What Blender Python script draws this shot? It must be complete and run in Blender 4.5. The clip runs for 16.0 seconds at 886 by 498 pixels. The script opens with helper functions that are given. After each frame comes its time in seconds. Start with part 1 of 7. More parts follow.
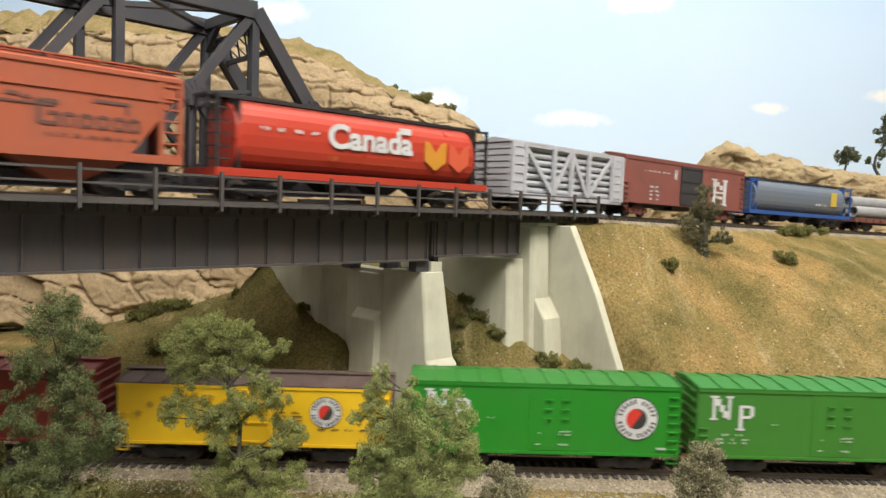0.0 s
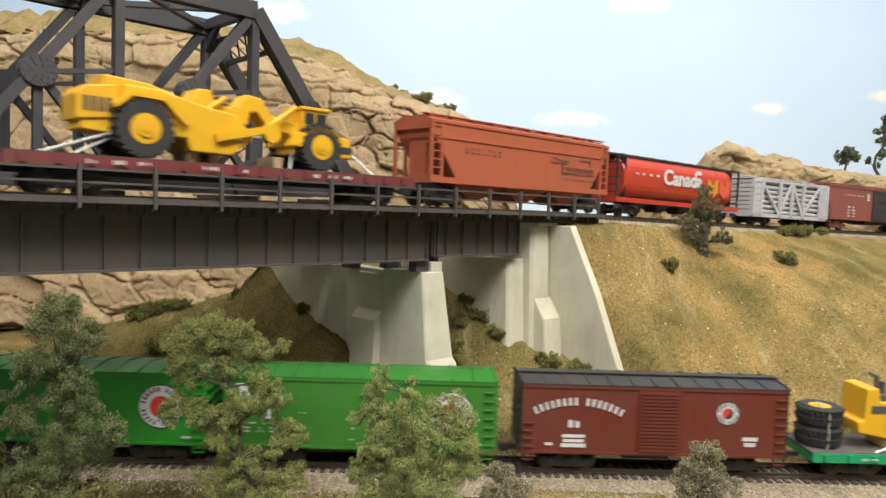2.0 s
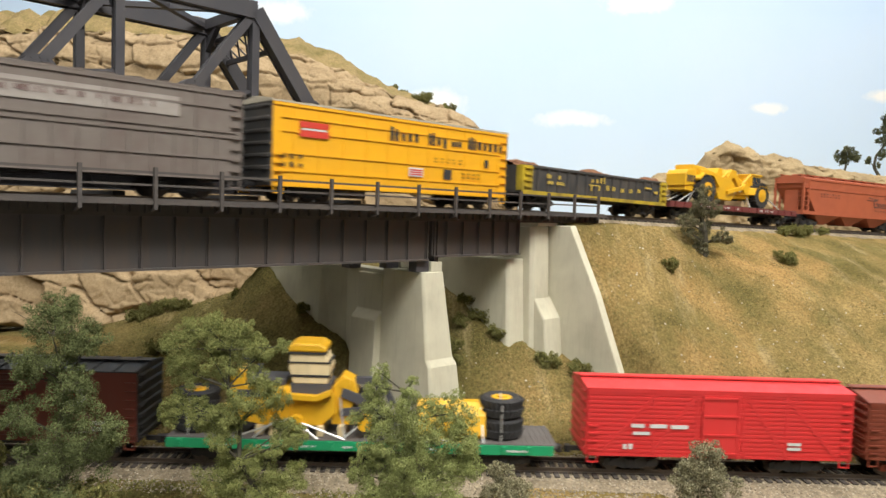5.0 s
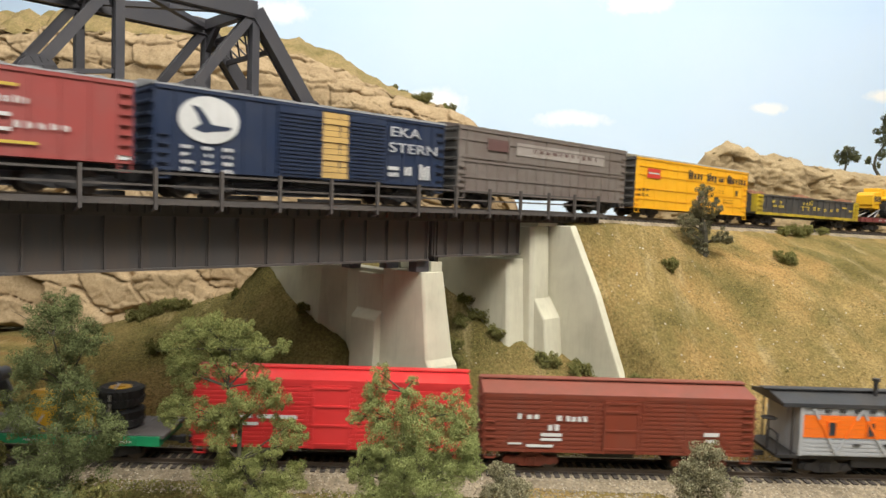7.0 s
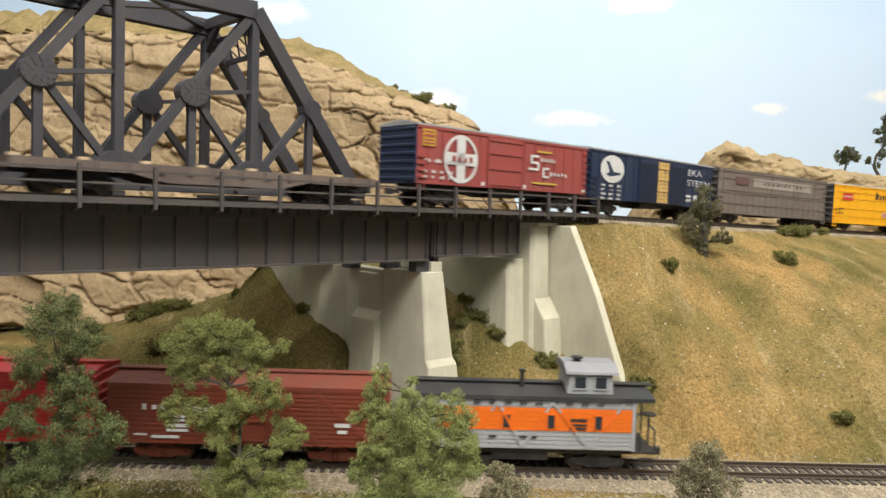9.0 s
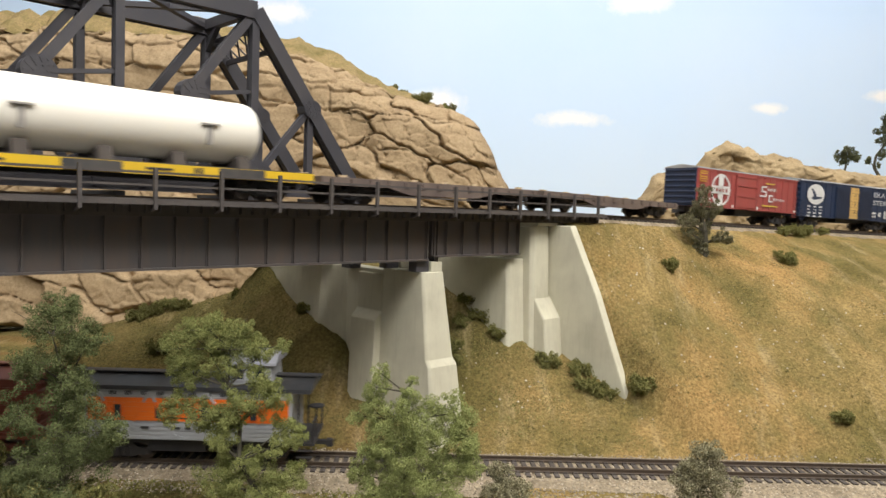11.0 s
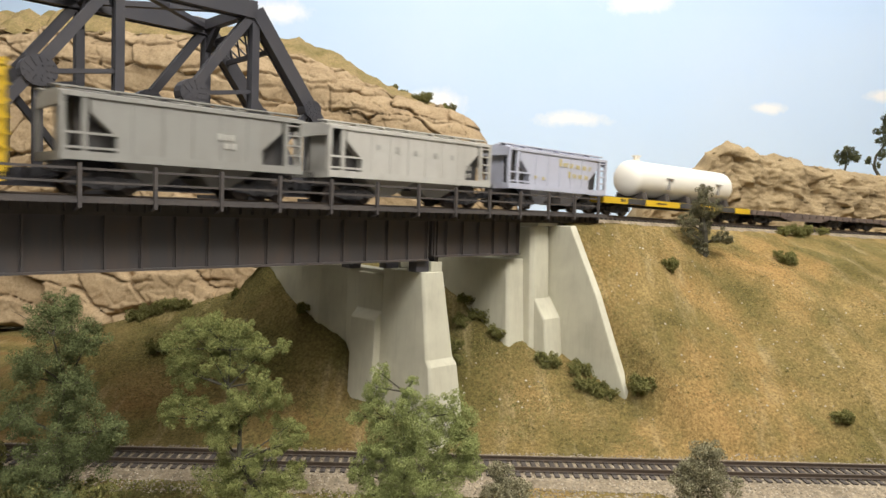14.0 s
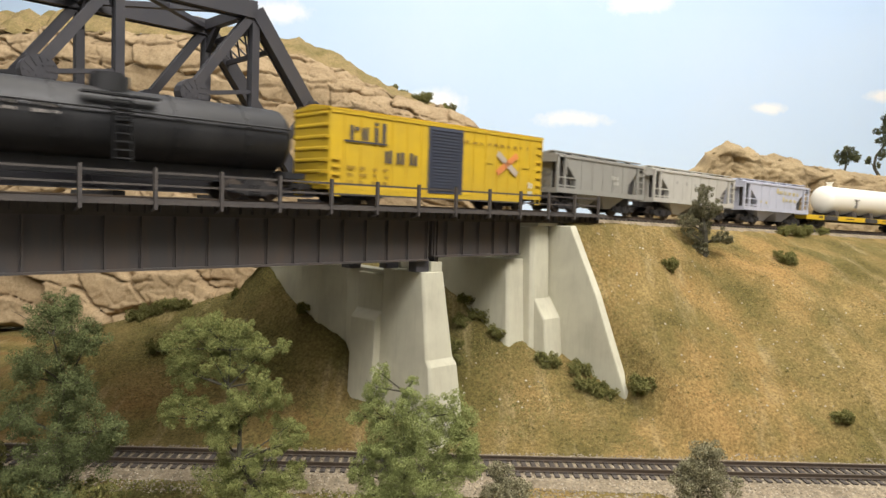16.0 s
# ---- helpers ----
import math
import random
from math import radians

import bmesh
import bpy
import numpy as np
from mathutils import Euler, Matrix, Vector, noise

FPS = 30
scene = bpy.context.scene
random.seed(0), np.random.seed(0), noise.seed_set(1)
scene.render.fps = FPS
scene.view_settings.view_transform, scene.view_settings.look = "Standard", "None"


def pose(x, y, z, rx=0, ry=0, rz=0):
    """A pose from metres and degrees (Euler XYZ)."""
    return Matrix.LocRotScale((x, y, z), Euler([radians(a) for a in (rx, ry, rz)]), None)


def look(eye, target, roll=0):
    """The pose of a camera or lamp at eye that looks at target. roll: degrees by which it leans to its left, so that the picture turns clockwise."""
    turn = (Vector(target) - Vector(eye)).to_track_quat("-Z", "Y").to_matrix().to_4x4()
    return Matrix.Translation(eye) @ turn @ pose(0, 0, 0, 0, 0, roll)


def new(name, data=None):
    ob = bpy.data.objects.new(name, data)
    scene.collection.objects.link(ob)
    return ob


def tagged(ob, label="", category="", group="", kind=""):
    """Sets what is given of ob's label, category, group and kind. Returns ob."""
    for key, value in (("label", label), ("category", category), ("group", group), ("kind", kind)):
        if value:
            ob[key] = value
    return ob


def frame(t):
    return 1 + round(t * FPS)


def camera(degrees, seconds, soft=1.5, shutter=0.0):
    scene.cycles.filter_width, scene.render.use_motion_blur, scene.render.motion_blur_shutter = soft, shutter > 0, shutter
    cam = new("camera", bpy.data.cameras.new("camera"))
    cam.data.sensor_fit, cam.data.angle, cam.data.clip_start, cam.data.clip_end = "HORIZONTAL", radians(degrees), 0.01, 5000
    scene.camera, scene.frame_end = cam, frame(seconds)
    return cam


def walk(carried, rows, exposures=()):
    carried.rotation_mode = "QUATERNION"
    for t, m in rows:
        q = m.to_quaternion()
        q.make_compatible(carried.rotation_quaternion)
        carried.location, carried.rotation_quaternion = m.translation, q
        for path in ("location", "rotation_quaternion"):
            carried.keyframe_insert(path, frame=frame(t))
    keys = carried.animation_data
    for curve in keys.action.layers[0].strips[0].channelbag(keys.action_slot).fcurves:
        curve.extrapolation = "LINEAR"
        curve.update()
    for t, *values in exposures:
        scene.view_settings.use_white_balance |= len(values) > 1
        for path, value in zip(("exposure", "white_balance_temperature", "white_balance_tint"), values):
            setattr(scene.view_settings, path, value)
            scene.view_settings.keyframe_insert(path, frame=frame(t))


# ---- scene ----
# Model railway on a table: lengths below are in centimetres and turned into metres by C.
C = 0.01
CAM_Z = 14.34
cam = camera(63.80, 16.0, shutter=0.5)
VIEW = pose(0, 0, CAM_Z * C, 90 - 3.228, 0, 0) @ pose(0, 0, 0, 0, 0, 1.962)
walk(cam, [(0.0, VIEW), (16.0, VIEW)], [(0.0, 0.0, 6500, 10), (9.0, 0.0, 6500, 10), (11.5, -0.12, 6400, 13), (13.0, -0.12, 6400, 13), (14.5, -0.10, 6420, 12), (16.0, -0.08, 6440, 12)])

# ---- world and lights: an indoor room with ceiling lamps
world = bpy.data.worlds.new("world")
scene.world = world
world.use_nodes = True
world.node_tree.nodes["Background"].inputs[0].default_value = (0.9, 0.95, 1.0, 1)
world.node_tree.nodes["Background"].inputs[1].default_value = 0.3


def lamp(name, x, y, z, tx, ty, tz, sx, sy, watts, colour):
    d = bpy.data.lights.new(name, "AREA")
    d.shape, d.size, d.size_y, d.energy, d.color = "RECTANGLE", sx * C, sy * C, watts, colour
    ob = new(name, d)
    ob.matrix_world = look((x * C, y * C, z * C), (tx * C, ty * C, tz * C))
    return ob


lamp("ceiling_lamp", 58, -24, 158, 5, 48, 8, 110, 60, 51.0, (1.0, 0.97, 0.915))
lamp("ceiling_lamp", 5, 66, 157, 5, 62, 5, 150, 40, 12.0, (1.0, 0.955, 0.88))
lamp("ceiling_lamp", -32, -100, 152, 2, 46, 8, 180, 80, 40.0, (1.0, 0.98, 0.95))
# Unseen extra light, added to brighten the painted sky board.
lamp("backdrop_lamp", 62, 128, 156, 66, 225, 40, 400, 36, 22.5, (1.0, 0.98, 0.975))

# ---- materials


def nodes_of(name):
    m = bpy.data.materials.new(name)
    m.use_nodes = True
    nt = m.node_tree
    return m, nt, nt.nodes["Principled BSDF"]


def add(nt, kind, **values):
    n = nt.nodes.new(kind)
    for key, v in values.items():
        n.inputs[key].default_value = v
    return n


def ramp(nt, src, stops):
    r = nt.nodes.new("ShaderNodeValToRGB")
    el = r.color_ramp.elements
    while len(el) < len(stops):
        el.new(0.5)
    for e, (p, c) in zip(el, stops):
        e.position, e.color = p, (*c, 1)
    nt.links.new(src, r.inputs[0])
    return r.outputs[0]


def mix(nt, fac, a, b, kind="MIX"):
    n = nt.nodes.new("ShaderNodeMix")
    n.data_type, n.blend_type = "RGBA", kind
    for sock, v in ((n.inputs[0], fac), (n.inputs[6], a), (n.inputs[7], b)):
        if isinstance(v, (int, float)):
            sock.default_value = v
        elif isinstance(v, tuple):
            sock.default_value = (*v, 1)
        else:
            nt.links.new(v, sock)
    return n.outputs[2]


def noise_at(nt, scale, detail=4, rough=0.55, stretch=(1, 1, 1)):
    tc = nt.nodes.new("ShaderNodeTexCoord")
    mp = nt.nodes.new("ShaderNodeMapping")
    mp.inputs["Scale"].default_value = stretch
    nt.links.new(tc.outputs["Object"], mp.inputs[0])
    n = add(nt, "ShaderNodeTexNoise", Scale=scale, Detail=detail, Roughness=rough)
    nt.links.new(mp.outputs[0], n.inputs["Vector"])
    return n.outputs["Fac"]


def bump(nt, bs, src, strength, dist):
    b = add(nt, "ShaderNodeBump", Strength=strength, Distance=dist)
    nt.links.new(src, b.inputs["Height"])
    nt.links.new(b.outputs[0], bs.inputs["Normal"])


def paint(name, col, rough=0.5, dirt=0.25, dirt_col=(0.09, 0.07, 0.05), metal=0.0, grain=900, streak=True):
    """Painted plastic or metal with dust and soft vertical streaks."""
    m, nt, bs = nodes_of(name)
    big = noise_at(nt, 45, 5)
    fine = noise_at(nt, 260, 3, 0.6, (1, 1, 0.15) if streak else (1, 1, 1))
    f1 = ramp(nt, big, [(0.42, (0, 0, 0)), (0.72, (dirt, dirt, dirt))])
    f2 = ramp(nt, fine, [(0.5, (0, 0, 0)), (0.8, (dirt * 0.8,) * 3)])
    tone = mix(nt, f2, mix(nt, f1, tuple(col), dirt_col), dirt_col)
    nt.links.new(tone, bs.inputs["Base Color"])
    r = ramp(nt, big, [(0.3, (rough - 0.08,) * 3), (0.8, (min(1, rough + 0.2),) * 3)])
    nt.links.new(r, bs.inputs["Roughness"])
    bs.inputs["Metallic"].default_value = metal
    bump(nt, bs, noise_at(nt, grain, 2), 0.12, 0.0002)
    return m


def ground_mat(name, cols, scale=22, grit=420, strength=0.7):
    """Scenic turf: patches of several colours with fine speckle and relief."""
    m, nt, bs = nodes_of(name)
    patch = ramp(nt, noise_at(nt, scale, 6, 0.62), [(0.28 + 0.44 * i / (len(cols) - 1), c) for i, c in enumerate(cols)])
    speck = ramp(nt, noise_at(nt, grit, 3, 0.7), [(0.3, (0.45, 0.45, 0.45)), (0.7, (1.35, 1.3, 1.2))])
    nt.links.new(mix(nt, 0.75, patch, speck, "MULTIPLY"), bs.inputs["Base Color"])
    bs.inputs["Roughness"].default_value = 0.95
    bs.inputs["Specular IOR Level"].default_value = 0.1
    bump(nt, bs, noise_at(nt, grit * 0.8, 4, 0.7), strength, 0.0012)
    return m


def leaf_mat(name, a, b, c):
    m, nt, bs = nodes_of(name)
    g = nt.nodes.new("ShaderNodeNewGeometry")
    nt.links.new(ramp(nt, g.outputs["Random Per Island"], [(0.1, a), (0.55, b), (0.95, c)]), bs.inputs["Base Color"])
    bs.inputs["Roughness"].default_value = 0.85
    bs.inputs["Specular IOR Level"].default_value = 0.15
    return m


def rock_mat(name, light, mid, dark, scale=30):
    m, nt, bs = nodes_of(name)
    base = ramp(nt, noise_at(nt, scale, 6, 0.6, (0.6, 0.6, 1.8)), [(0.3, dark), (0.5, mid), (0.72, light)])
    fine = ramp(nt, noise_at(nt, 330, 4, 0.7), [(0.3, (0.7, 0.68, 0.65)), (0.7, (1.15, 1.15, 1.12))])
    nt.links.new(mix(nt, 0.8, base, fine, "MULTIPLY"), bs.inputs["Base Color"])
    bs.inputs["Roughness"].default_value = 0.93
    bs.inputs["Specular IOR Level"].default_value = 0.15
    bump(nt, bs, noise_at(nt, 90, 6, 0.66), 0.4, 0.003)
    return m


STEEL = paint("bridge_steel", (0.050, 0.049, 0.056), 0.5, 0.2, (0.10, 0.08, 0.065))
GIRDER = paint("girder_steel", (0.068, 0.061, 0.058), 0.6, 0.5, (0.115, 0.078, 0.052))
RAILING = paint("railing_steel", (0.066, 0.058, 0.054), 0.65, 0.35, (0.12, 0.095, 0.07))
CONCRETE = paint("concrete", (0.55, 0.525, 0.395), 0.9, 0.3, (0.27, 0.24, 0.175), grain=500)
TIE = paint("tie_wood", (0.055, 0.045, 0.037), 0.9, 0.3, (0.14, 0.12, 0.1))
RAIL = paint("rail_steel", (0.14, 0.11, 0.085), 0.45, 0.3, (0.09, 0.06, 0.04), metal=0.6)
BALLAST = ground_mat("ballast_bed", [(0.16, 0.13, 0.09), (0.27, 0.225, 0.16), (0.36, 0.305, 0.22)], 60, 500)
BLACK = paint("black_plastic", (0.018, 0.018, 0.02), 0.5, 0.25, (0.1, 0.085, 0.07))
ROCK = rock_mat("sandstone", (0.405, 0.307, 0.187), (0.35, 0.26, 0.155), (0.27, 0.196, 0.115))
ROCK2 = rock_mat("brown_rock", (0.42, 0.325, 0.19), (0.335, 0.255, 0.145), (0.22, 0.163, 0.092))

# ---- mesh helpers


class Shape:
    """Collects the faces of one mesh, in centimetres."""

    def __init__(self):
        self.v, self.f, self.starts = [], [], []

    def poly(self, vs, fs):
        o = len(self.v)
        self.starts.append((o, len(self.f)))
        self.v += [tuple(v) for v in vs]
        self.f += [tuple(o + i for i in f) for f in fs]
        return self

    def box(self, x0, x1, y0, y1, z0, z1):
        return self.poly([(x, y, z) for z in (z0, z1) for y in (y0, y1) for x in (x0, x1)],
                         [(0, 2, 3, 1), (4, 5, 7, 6), (0, 1, 5, 4), (2, 6, 7, 3), (0, 4, 6, 2), (1, 3, 7, 5)])

    def bar(self, a, b, w, h, up=(0, 0, 1)):
        """A straight bar from a to b, w wide across and h along up."""
        a, b, up = Vector(a), Vector(b), Vector(up)
        d = (b - a).normalized()
        side = d.cross(up)
        side = side.normalized() if side.length > 1e-6 else Vector((1, 0, 0))
        top = side.cross(d).normalized()
        vs = [p + side * i * w / 2 + top * j * h / 2 for p in (a, b) for j in (-1, 1) for i in (-1, 1)]
        return self.poly(vs, [(0, 1, 3, 2), (4, 6, 7, 5), (0, 4, 5, 1), (2, 3, 7, 6), (0, 2, 6, 4), (1, 5, 7, 3)])

    def rod(self, a, b, r, n=8, r2=None):
        a, b = Vector(a), Vector(b)
        d = (b - a).normalized()
        s = d.orthogonal().normalized()
        t = d.cross(s)
        r2 = r if r2 is None else r2
        vs = [p + (s * math.cos(2 * math.pi * i / n) + t * math.sin(2 * math.pi * i / n)) * q for p, q in ((a, r), (b, r2)) for i in range(n)]
        fs = [(i, (i + 1) % n, n + (i + 1) % n, n + i) for i in range(n)]
        return self.poly(vs, fs + [tuple(range(n))[::-1], tuple(range(n, 2 * n))])

    def prism(self, prof, a, b, axis="x"):
        """A closed outline swept from a to b along an axis. Outline in (y, z) for x, (x, z) for y, (x, y) for z."""
        n = len(prof)
        put = {"x": lambda q, p: (q, p[0], p[1]), "y": lambda q, p: (p[0], q, p[1]), "z": lambda q, p: (p[0], p[1], q)}[axis]
        vs = [put(q, p) for q in (a, b) for p in prof]
        fs = [(i, (i + 1) % n, n + (i + 1) % n, n + i) for i in range(n)]
        return self.poly(vs, fs + [tuple(range(n))[::-1], tuple(range(n, 2 * n))])

    def loft(self, rings, caps=True):
        n = len(rings[0])
        vs = [p for r in rings for p in r]
        fs = [(k * n + i, k * n + (i + 1) % n, (k + 1) * n + (i + 1) % n, (k + 1) * n + i) for k in range(len(rings) - 1) for i in range(n)]
        if caps:
            fs += [tuple(range(n))[::-1], tuple(range((len(rings) - 1) * n, len(rings) * n))]
        return self.poly(vs, fs)

    def mesh(self, name, smooth=False, bevel=0.0):
        me = bpy.data.meshes.new(name)
        me.from_pydata([(x * C, y * C, z * C) for x, y, z in self.v], [], self.f)
        bm = bmesh.new()
        bm.from_mesh(me)
        bmesh.ops.recalc_face_normals(bm, faces=bm.faces)
        if bevel:
            sharp = [e for e in bm.edges if len(e.link_faces) == 2 and e.calc_face_angle() > 0.5]
            bmesh.ops.bevel(bm, geom=sharp, offset=bevel * C, segments=2, affect="EDGES", profile=0.5)
        for f in bm.faces:
            f.smooth = smooth
        bm.to_mesh(me)
        bm.free()
        return me


def part(name, shape, material, parent=None, label="", smooth=False, bevel=0.0):
    me = shape if isinstance(shape, bpy.types.Mesh) else shape.mesh(name, smooth, bevel)
    if material and not me.materials:
        me.materials.append(material)
    ob = new(name, me)
    if parent:
        ob.parent = parent
    if label:
        tagged(ob, label)
    return ob


ALIKE = {}


def pieces(name, shape, material, parent, label=""):
    """Each primitive of a shape becomes a part of its own; alike ones share their mesh."""
    ends = shape.starts[1:] + [(len(shape.v), len(shape.f))]
    for (v0, f0), (v1, f1) in zip(shape.starts, ends):
        vs = shape.v[v0:v1]
        mid = [sum(v[i] for v in vs) / len(vs) for i in range(3)]
        vs = [tuple(round(v[i] - mid[i], 4) for i in range(3)) for v in vs]
        fs = [tuple(i - v0 for i in f) for f in shape.f[f0:f1]]
        key = (name, material.name, tuple(vs))
        if key not in ALIKE:
            ALIKE[key] = Shape().poly(vs, fs).mesh(name)
        o = part(name, ALIKE[key], material, parent, label)
        o.location = tuple(c * C for c in mid)


def thing(name, label, category, group="", kind="", m=None):
    ob = new(name)
    ob.empty_display_size = 0.01
    if m is not None:
        ob.matrix_world = m
    return tagged(ob, label, category, group, kind)


# ---- the plan: two tracks, the upper one on a bridge that crosses over the lower one
TH, OFF, ZU, S1, K, G, S2 = radians(44.007), 46.249, 14.457, 9.803, 0.005324, -0.0205, 75.0
PSI, D0, ZL = radians(1.668), 38.385, 0.6


def upper(s, w=0.0):
    """Place and heading of the upper track at s along it, w towards the viewer. z is the rail's top."""
    u = min(max(s - S1, 0), S2 - S1)
    a = TH - K * u
    x = min(s, S1) * math.cos(TH) + (math.sin(TH) - math.sin(a)) / K
    y = OFF + min(s, S1) * math.sin(TH) + (math.cos(a) - math.cos(TH)) / K
    if s > S2:
        x, y = x + (s - S2) * math.cos(a), y + (s - S2) * math.sin(a)
    return Vector((x + w * math.sin(a), y - w * math.cos(a), ZU + G * u)), a


def lower(u, w=0.0):
    return Vector((u * math.cos(PSI) + w * math.sin(PSI), D0 + u * math.sin(PSI) - w * math.cos(PSI), ZL))


BRIDGE = Matrix.Translation((0, OFF * C, 0)) @ pose(0, 0, 0, 0, 0, math.degrees(TH))
# in the bridge's own space x runs along the track (s) and -y is the viewer's side (w)

SHOULDER = [(upper(s, 3.4)[0], s) for s in np.arange(-2, 120, 1.0)]
SH_X = [p.x for p, _ in SHOULDER]
SH_Y = [p.y for p, _ in SHOULDER]
SH_Z = [p.z - 0.75 for p, _ in SHOULDER]


def smooth01(a, b, v):
    t = min(max((v - a) / (b - a), 0), 1)
    return t * t * (3 - 2 * t)


def fbm(x, y, z=0.0, o=4):
    return noise.fractal(Vector((x, y, z)), 0.9, 2.0, o)


def height(x, y):
    """The ground's height."""
    v = y - (D0 + x * math.tan(PSI))
    rough = 0.5 * fbm(x * 0.13, y * 0.13) + 0.14 * fbm(x * 0.7, y * 0.7, 3)
    if v < 2.2:
        g = smooth01(-2.0, -4.5, v)
        return 0.06 + (rough - 0.2) * smooth01(-2.2, -3.5, v) - 0.5 * g * smooth01(-4, -12, v)
    s = x * math.cos(TH) + (y - OFF) * math.sin(TH)
    w = x * math.sin(TH) - (y - OFF) * math.cos(TH)
    slope = np.interp(x, [-60, -36, -27, -21, -13.5, -3, 3, 12, 20], [0.0, 0.05, 0.24, 0.33, 0.5, 0.6, 0.66, 0.6, 0.55])
    crest = 58 - 41
    left = slope * min(v - 2.2, crest) * (0.75 + 0.25 * smooth01(0, 8, v - 2.2))
    if v - 2.2 > crest:
        left -= 0.08 * (v - 2.2 - crest)
    right = left
    if x > 2:
        yt = np.interp(x, SH_X, SH_Y)
        zt = np.interp(x, SH_X, SH_Z)
        vt = yt - (D0 + x * math.tan(PSI))
        r = (v - 2.2) / max(vt - 2.2, 1)
        gully = 0.9 * fbm(x * 0.16, 1.7, 5, 3) * smooth01(0, 0.5, r) * (1 - smooth01(0.75, 1.0, r))
        right = zt * (0.62 * r + 0.38 * r ** 0.75 if r < 1 else 1.0) + gully + 0.25 * math.sin(math.pi * min(r, 1))
        if r >= 1:
            rough *= 0.2
            right = zt - 0.05
    if -12 < s < 8 and -16 < w < 6:
        bank = float(np.interp(-w, [1.5, 3.4, 4.5, 5.4, 7, 8.6, 10.5, 14, 17, 20], [0, -0.9, 0.1, 0.9, 1.2, 1.3, 1.6, 2.8, 2.6, 0]))
        left += bank * (math.exp(-((s + 4.3) / 1.9) ** 2) if s < -4.3 else 1 - smooth01(-3.6, -2.6, s))
        left += float(np.interp(-w, [-5.5, -4.0, -2.6, 0, 3, 8, 14], [0, 0.2, 0.8, 0.9, 1.4, 1.4, 0])) * (math.exp(-((s - 4.2) / 2.6) ** 2) if s < 4.2 else 1 - smooth01(4.6, 7.0, s))
    m = smooth01(8.3, 9.0, s) if w > -20 else smooth01(2, 12, s)
    return 0.06 + left * (1 - m) + right * m + rough * smooth01(2.2, 4, v)

# ---- the ground: one sheet, finer where it is near


def ground_sheet():
    xs = np.concatenate([np.arange(-300, -60, 12), np.arange(-60, -32, 1.6), np.arange(-32, 45, 0.5), np.arange(45, 80, 1.6), np.arange(80, 420, 12)])
    ys = np.concatenate([np.arange(26, 34, 0.8), np.arange(34, 62, 0.5), np.arange(62, 110, 2.0), np.arange(110, 231, 12)])
    sh = Shape()
    nx = len(xs)
    vs = [(x, y, height(x, y)) for y in ys for x in xs]
    fs = [(j * nx + i, j * nx + i + 1, (j + 1) * nx + i + 1, (j + 1) * nx + i) for j in range(len(ys) - 1) for i in range(nx - 1)]
    sh.poly(vs, fs)
    return sh


TURF, nt, bs = nodes_of("scenic_turf")
tc = nt.nodes.new("ShaderNodeTexCoord")
sep = nt.nodes.new("ShaderNodeSeparateXYZ")
nt.links.new(tc.outputs["Object"], sep.inputs[0])
pat = noise_at(nt, 16, 6, 0.62)
tan = ramp(nt, pat, [(0.32, (0.14, 0.116, 0.039)), (0.43, (0.208, 0.165, 0.061)), (0.54, (0.292, 0.215, 0.085)), (0.66, (0.37, 0.27, 0.113))])
olive = ramp(nt, pat, [(0.3, (0.105, 0.091, 0.030)), (0.45, (0.152, 0.129, 0.044)), (0.58, (0.212, 0.165, 0.064)), (0.7, (0.275, 0.207, 0.086))])
wob = nt.nodes.new("ShaderNodeMath")
wob.operation = "MULTIPLY_ADD"
nt.links.new(noise_at(nt, 9, 3), wob.inputs[0])
wob.inputs[1].default_value = 0.16
nt.links.new(sep.outputs[0], wob.inputs[2])
side = ramp(nt, wob.outputs[0], [(0.085, (0, 0, 0)), (0.15, (1, 1, 1))])
rust = ramp(nt, noise_at(nt, 8, 5, 0.6, (1, 1, 0.7)), [(0.50, (0, 0, 0)), (0.66, (0.8, 0.8, 0.8))])
earth = mix(nt, side, olive, mix(nt, rust, tan, (0.45, 0.275, 0.108)))
green = ramp(nt, noise_at(nt, 11, 6, 0.68, (1, 1, 0.35)), [(0.52, (0, 0, 0)), (0.68, (0.65, 0.65, 0.65))])
earth = mix(nt, green, earth, (0.16, 0.15, 0.053))
low = ramp(nt, sep.outputs[2], [(0.010, (1, 1, 1)), (0.034, (0, 0, 0))])
red_soil = mix(nt, 1.0, ramp(nt, noise_at(nt, 13, 4, 0.6), [(0.47, (0, 0, 0)), (0.6, (0.75, 0.75, 0.75))]), low, "MULTIPLY")
west = ramp(nt, wob.outputs[0], [(0.05, (0.7, 0.7, 0.7)), (0.11, (0, 0, 0))])
earth = mix(nt, mix(nt, 1.0, red_soil, west, "MULTIPLY"), earth, (0.22, 0.115, 0.045))
streak = ramp(nt, noise_at(nt, 70, 4, 0.6, (1, 0.25, 0.25)), [(0.55, (0, 0, 0)), (0.75, (0.45, 0.45, 0.45))])
earth = mix(nt, streak, earth, (0.52, 0.42, 0.24))
speck = ramp(nt, noise_at(nt, 520, 3, 0.7), [(0.3, (0.42, 0.41, 0.38)), (0.7, (1.5, 1.46, 1.36))])
nt.links.new(mix(nt, 0.8, earth, speck, "MULTIPLY"), bs.inputs["Base Color"])
bs.inputs["Roughness"].default_value = 0.95
bs.inputs["Specular IOR Level"].default_value = 0.1
bump(nt, bs, noise_at(nt, 330, 6, 0.8), 0.9, 0.003)

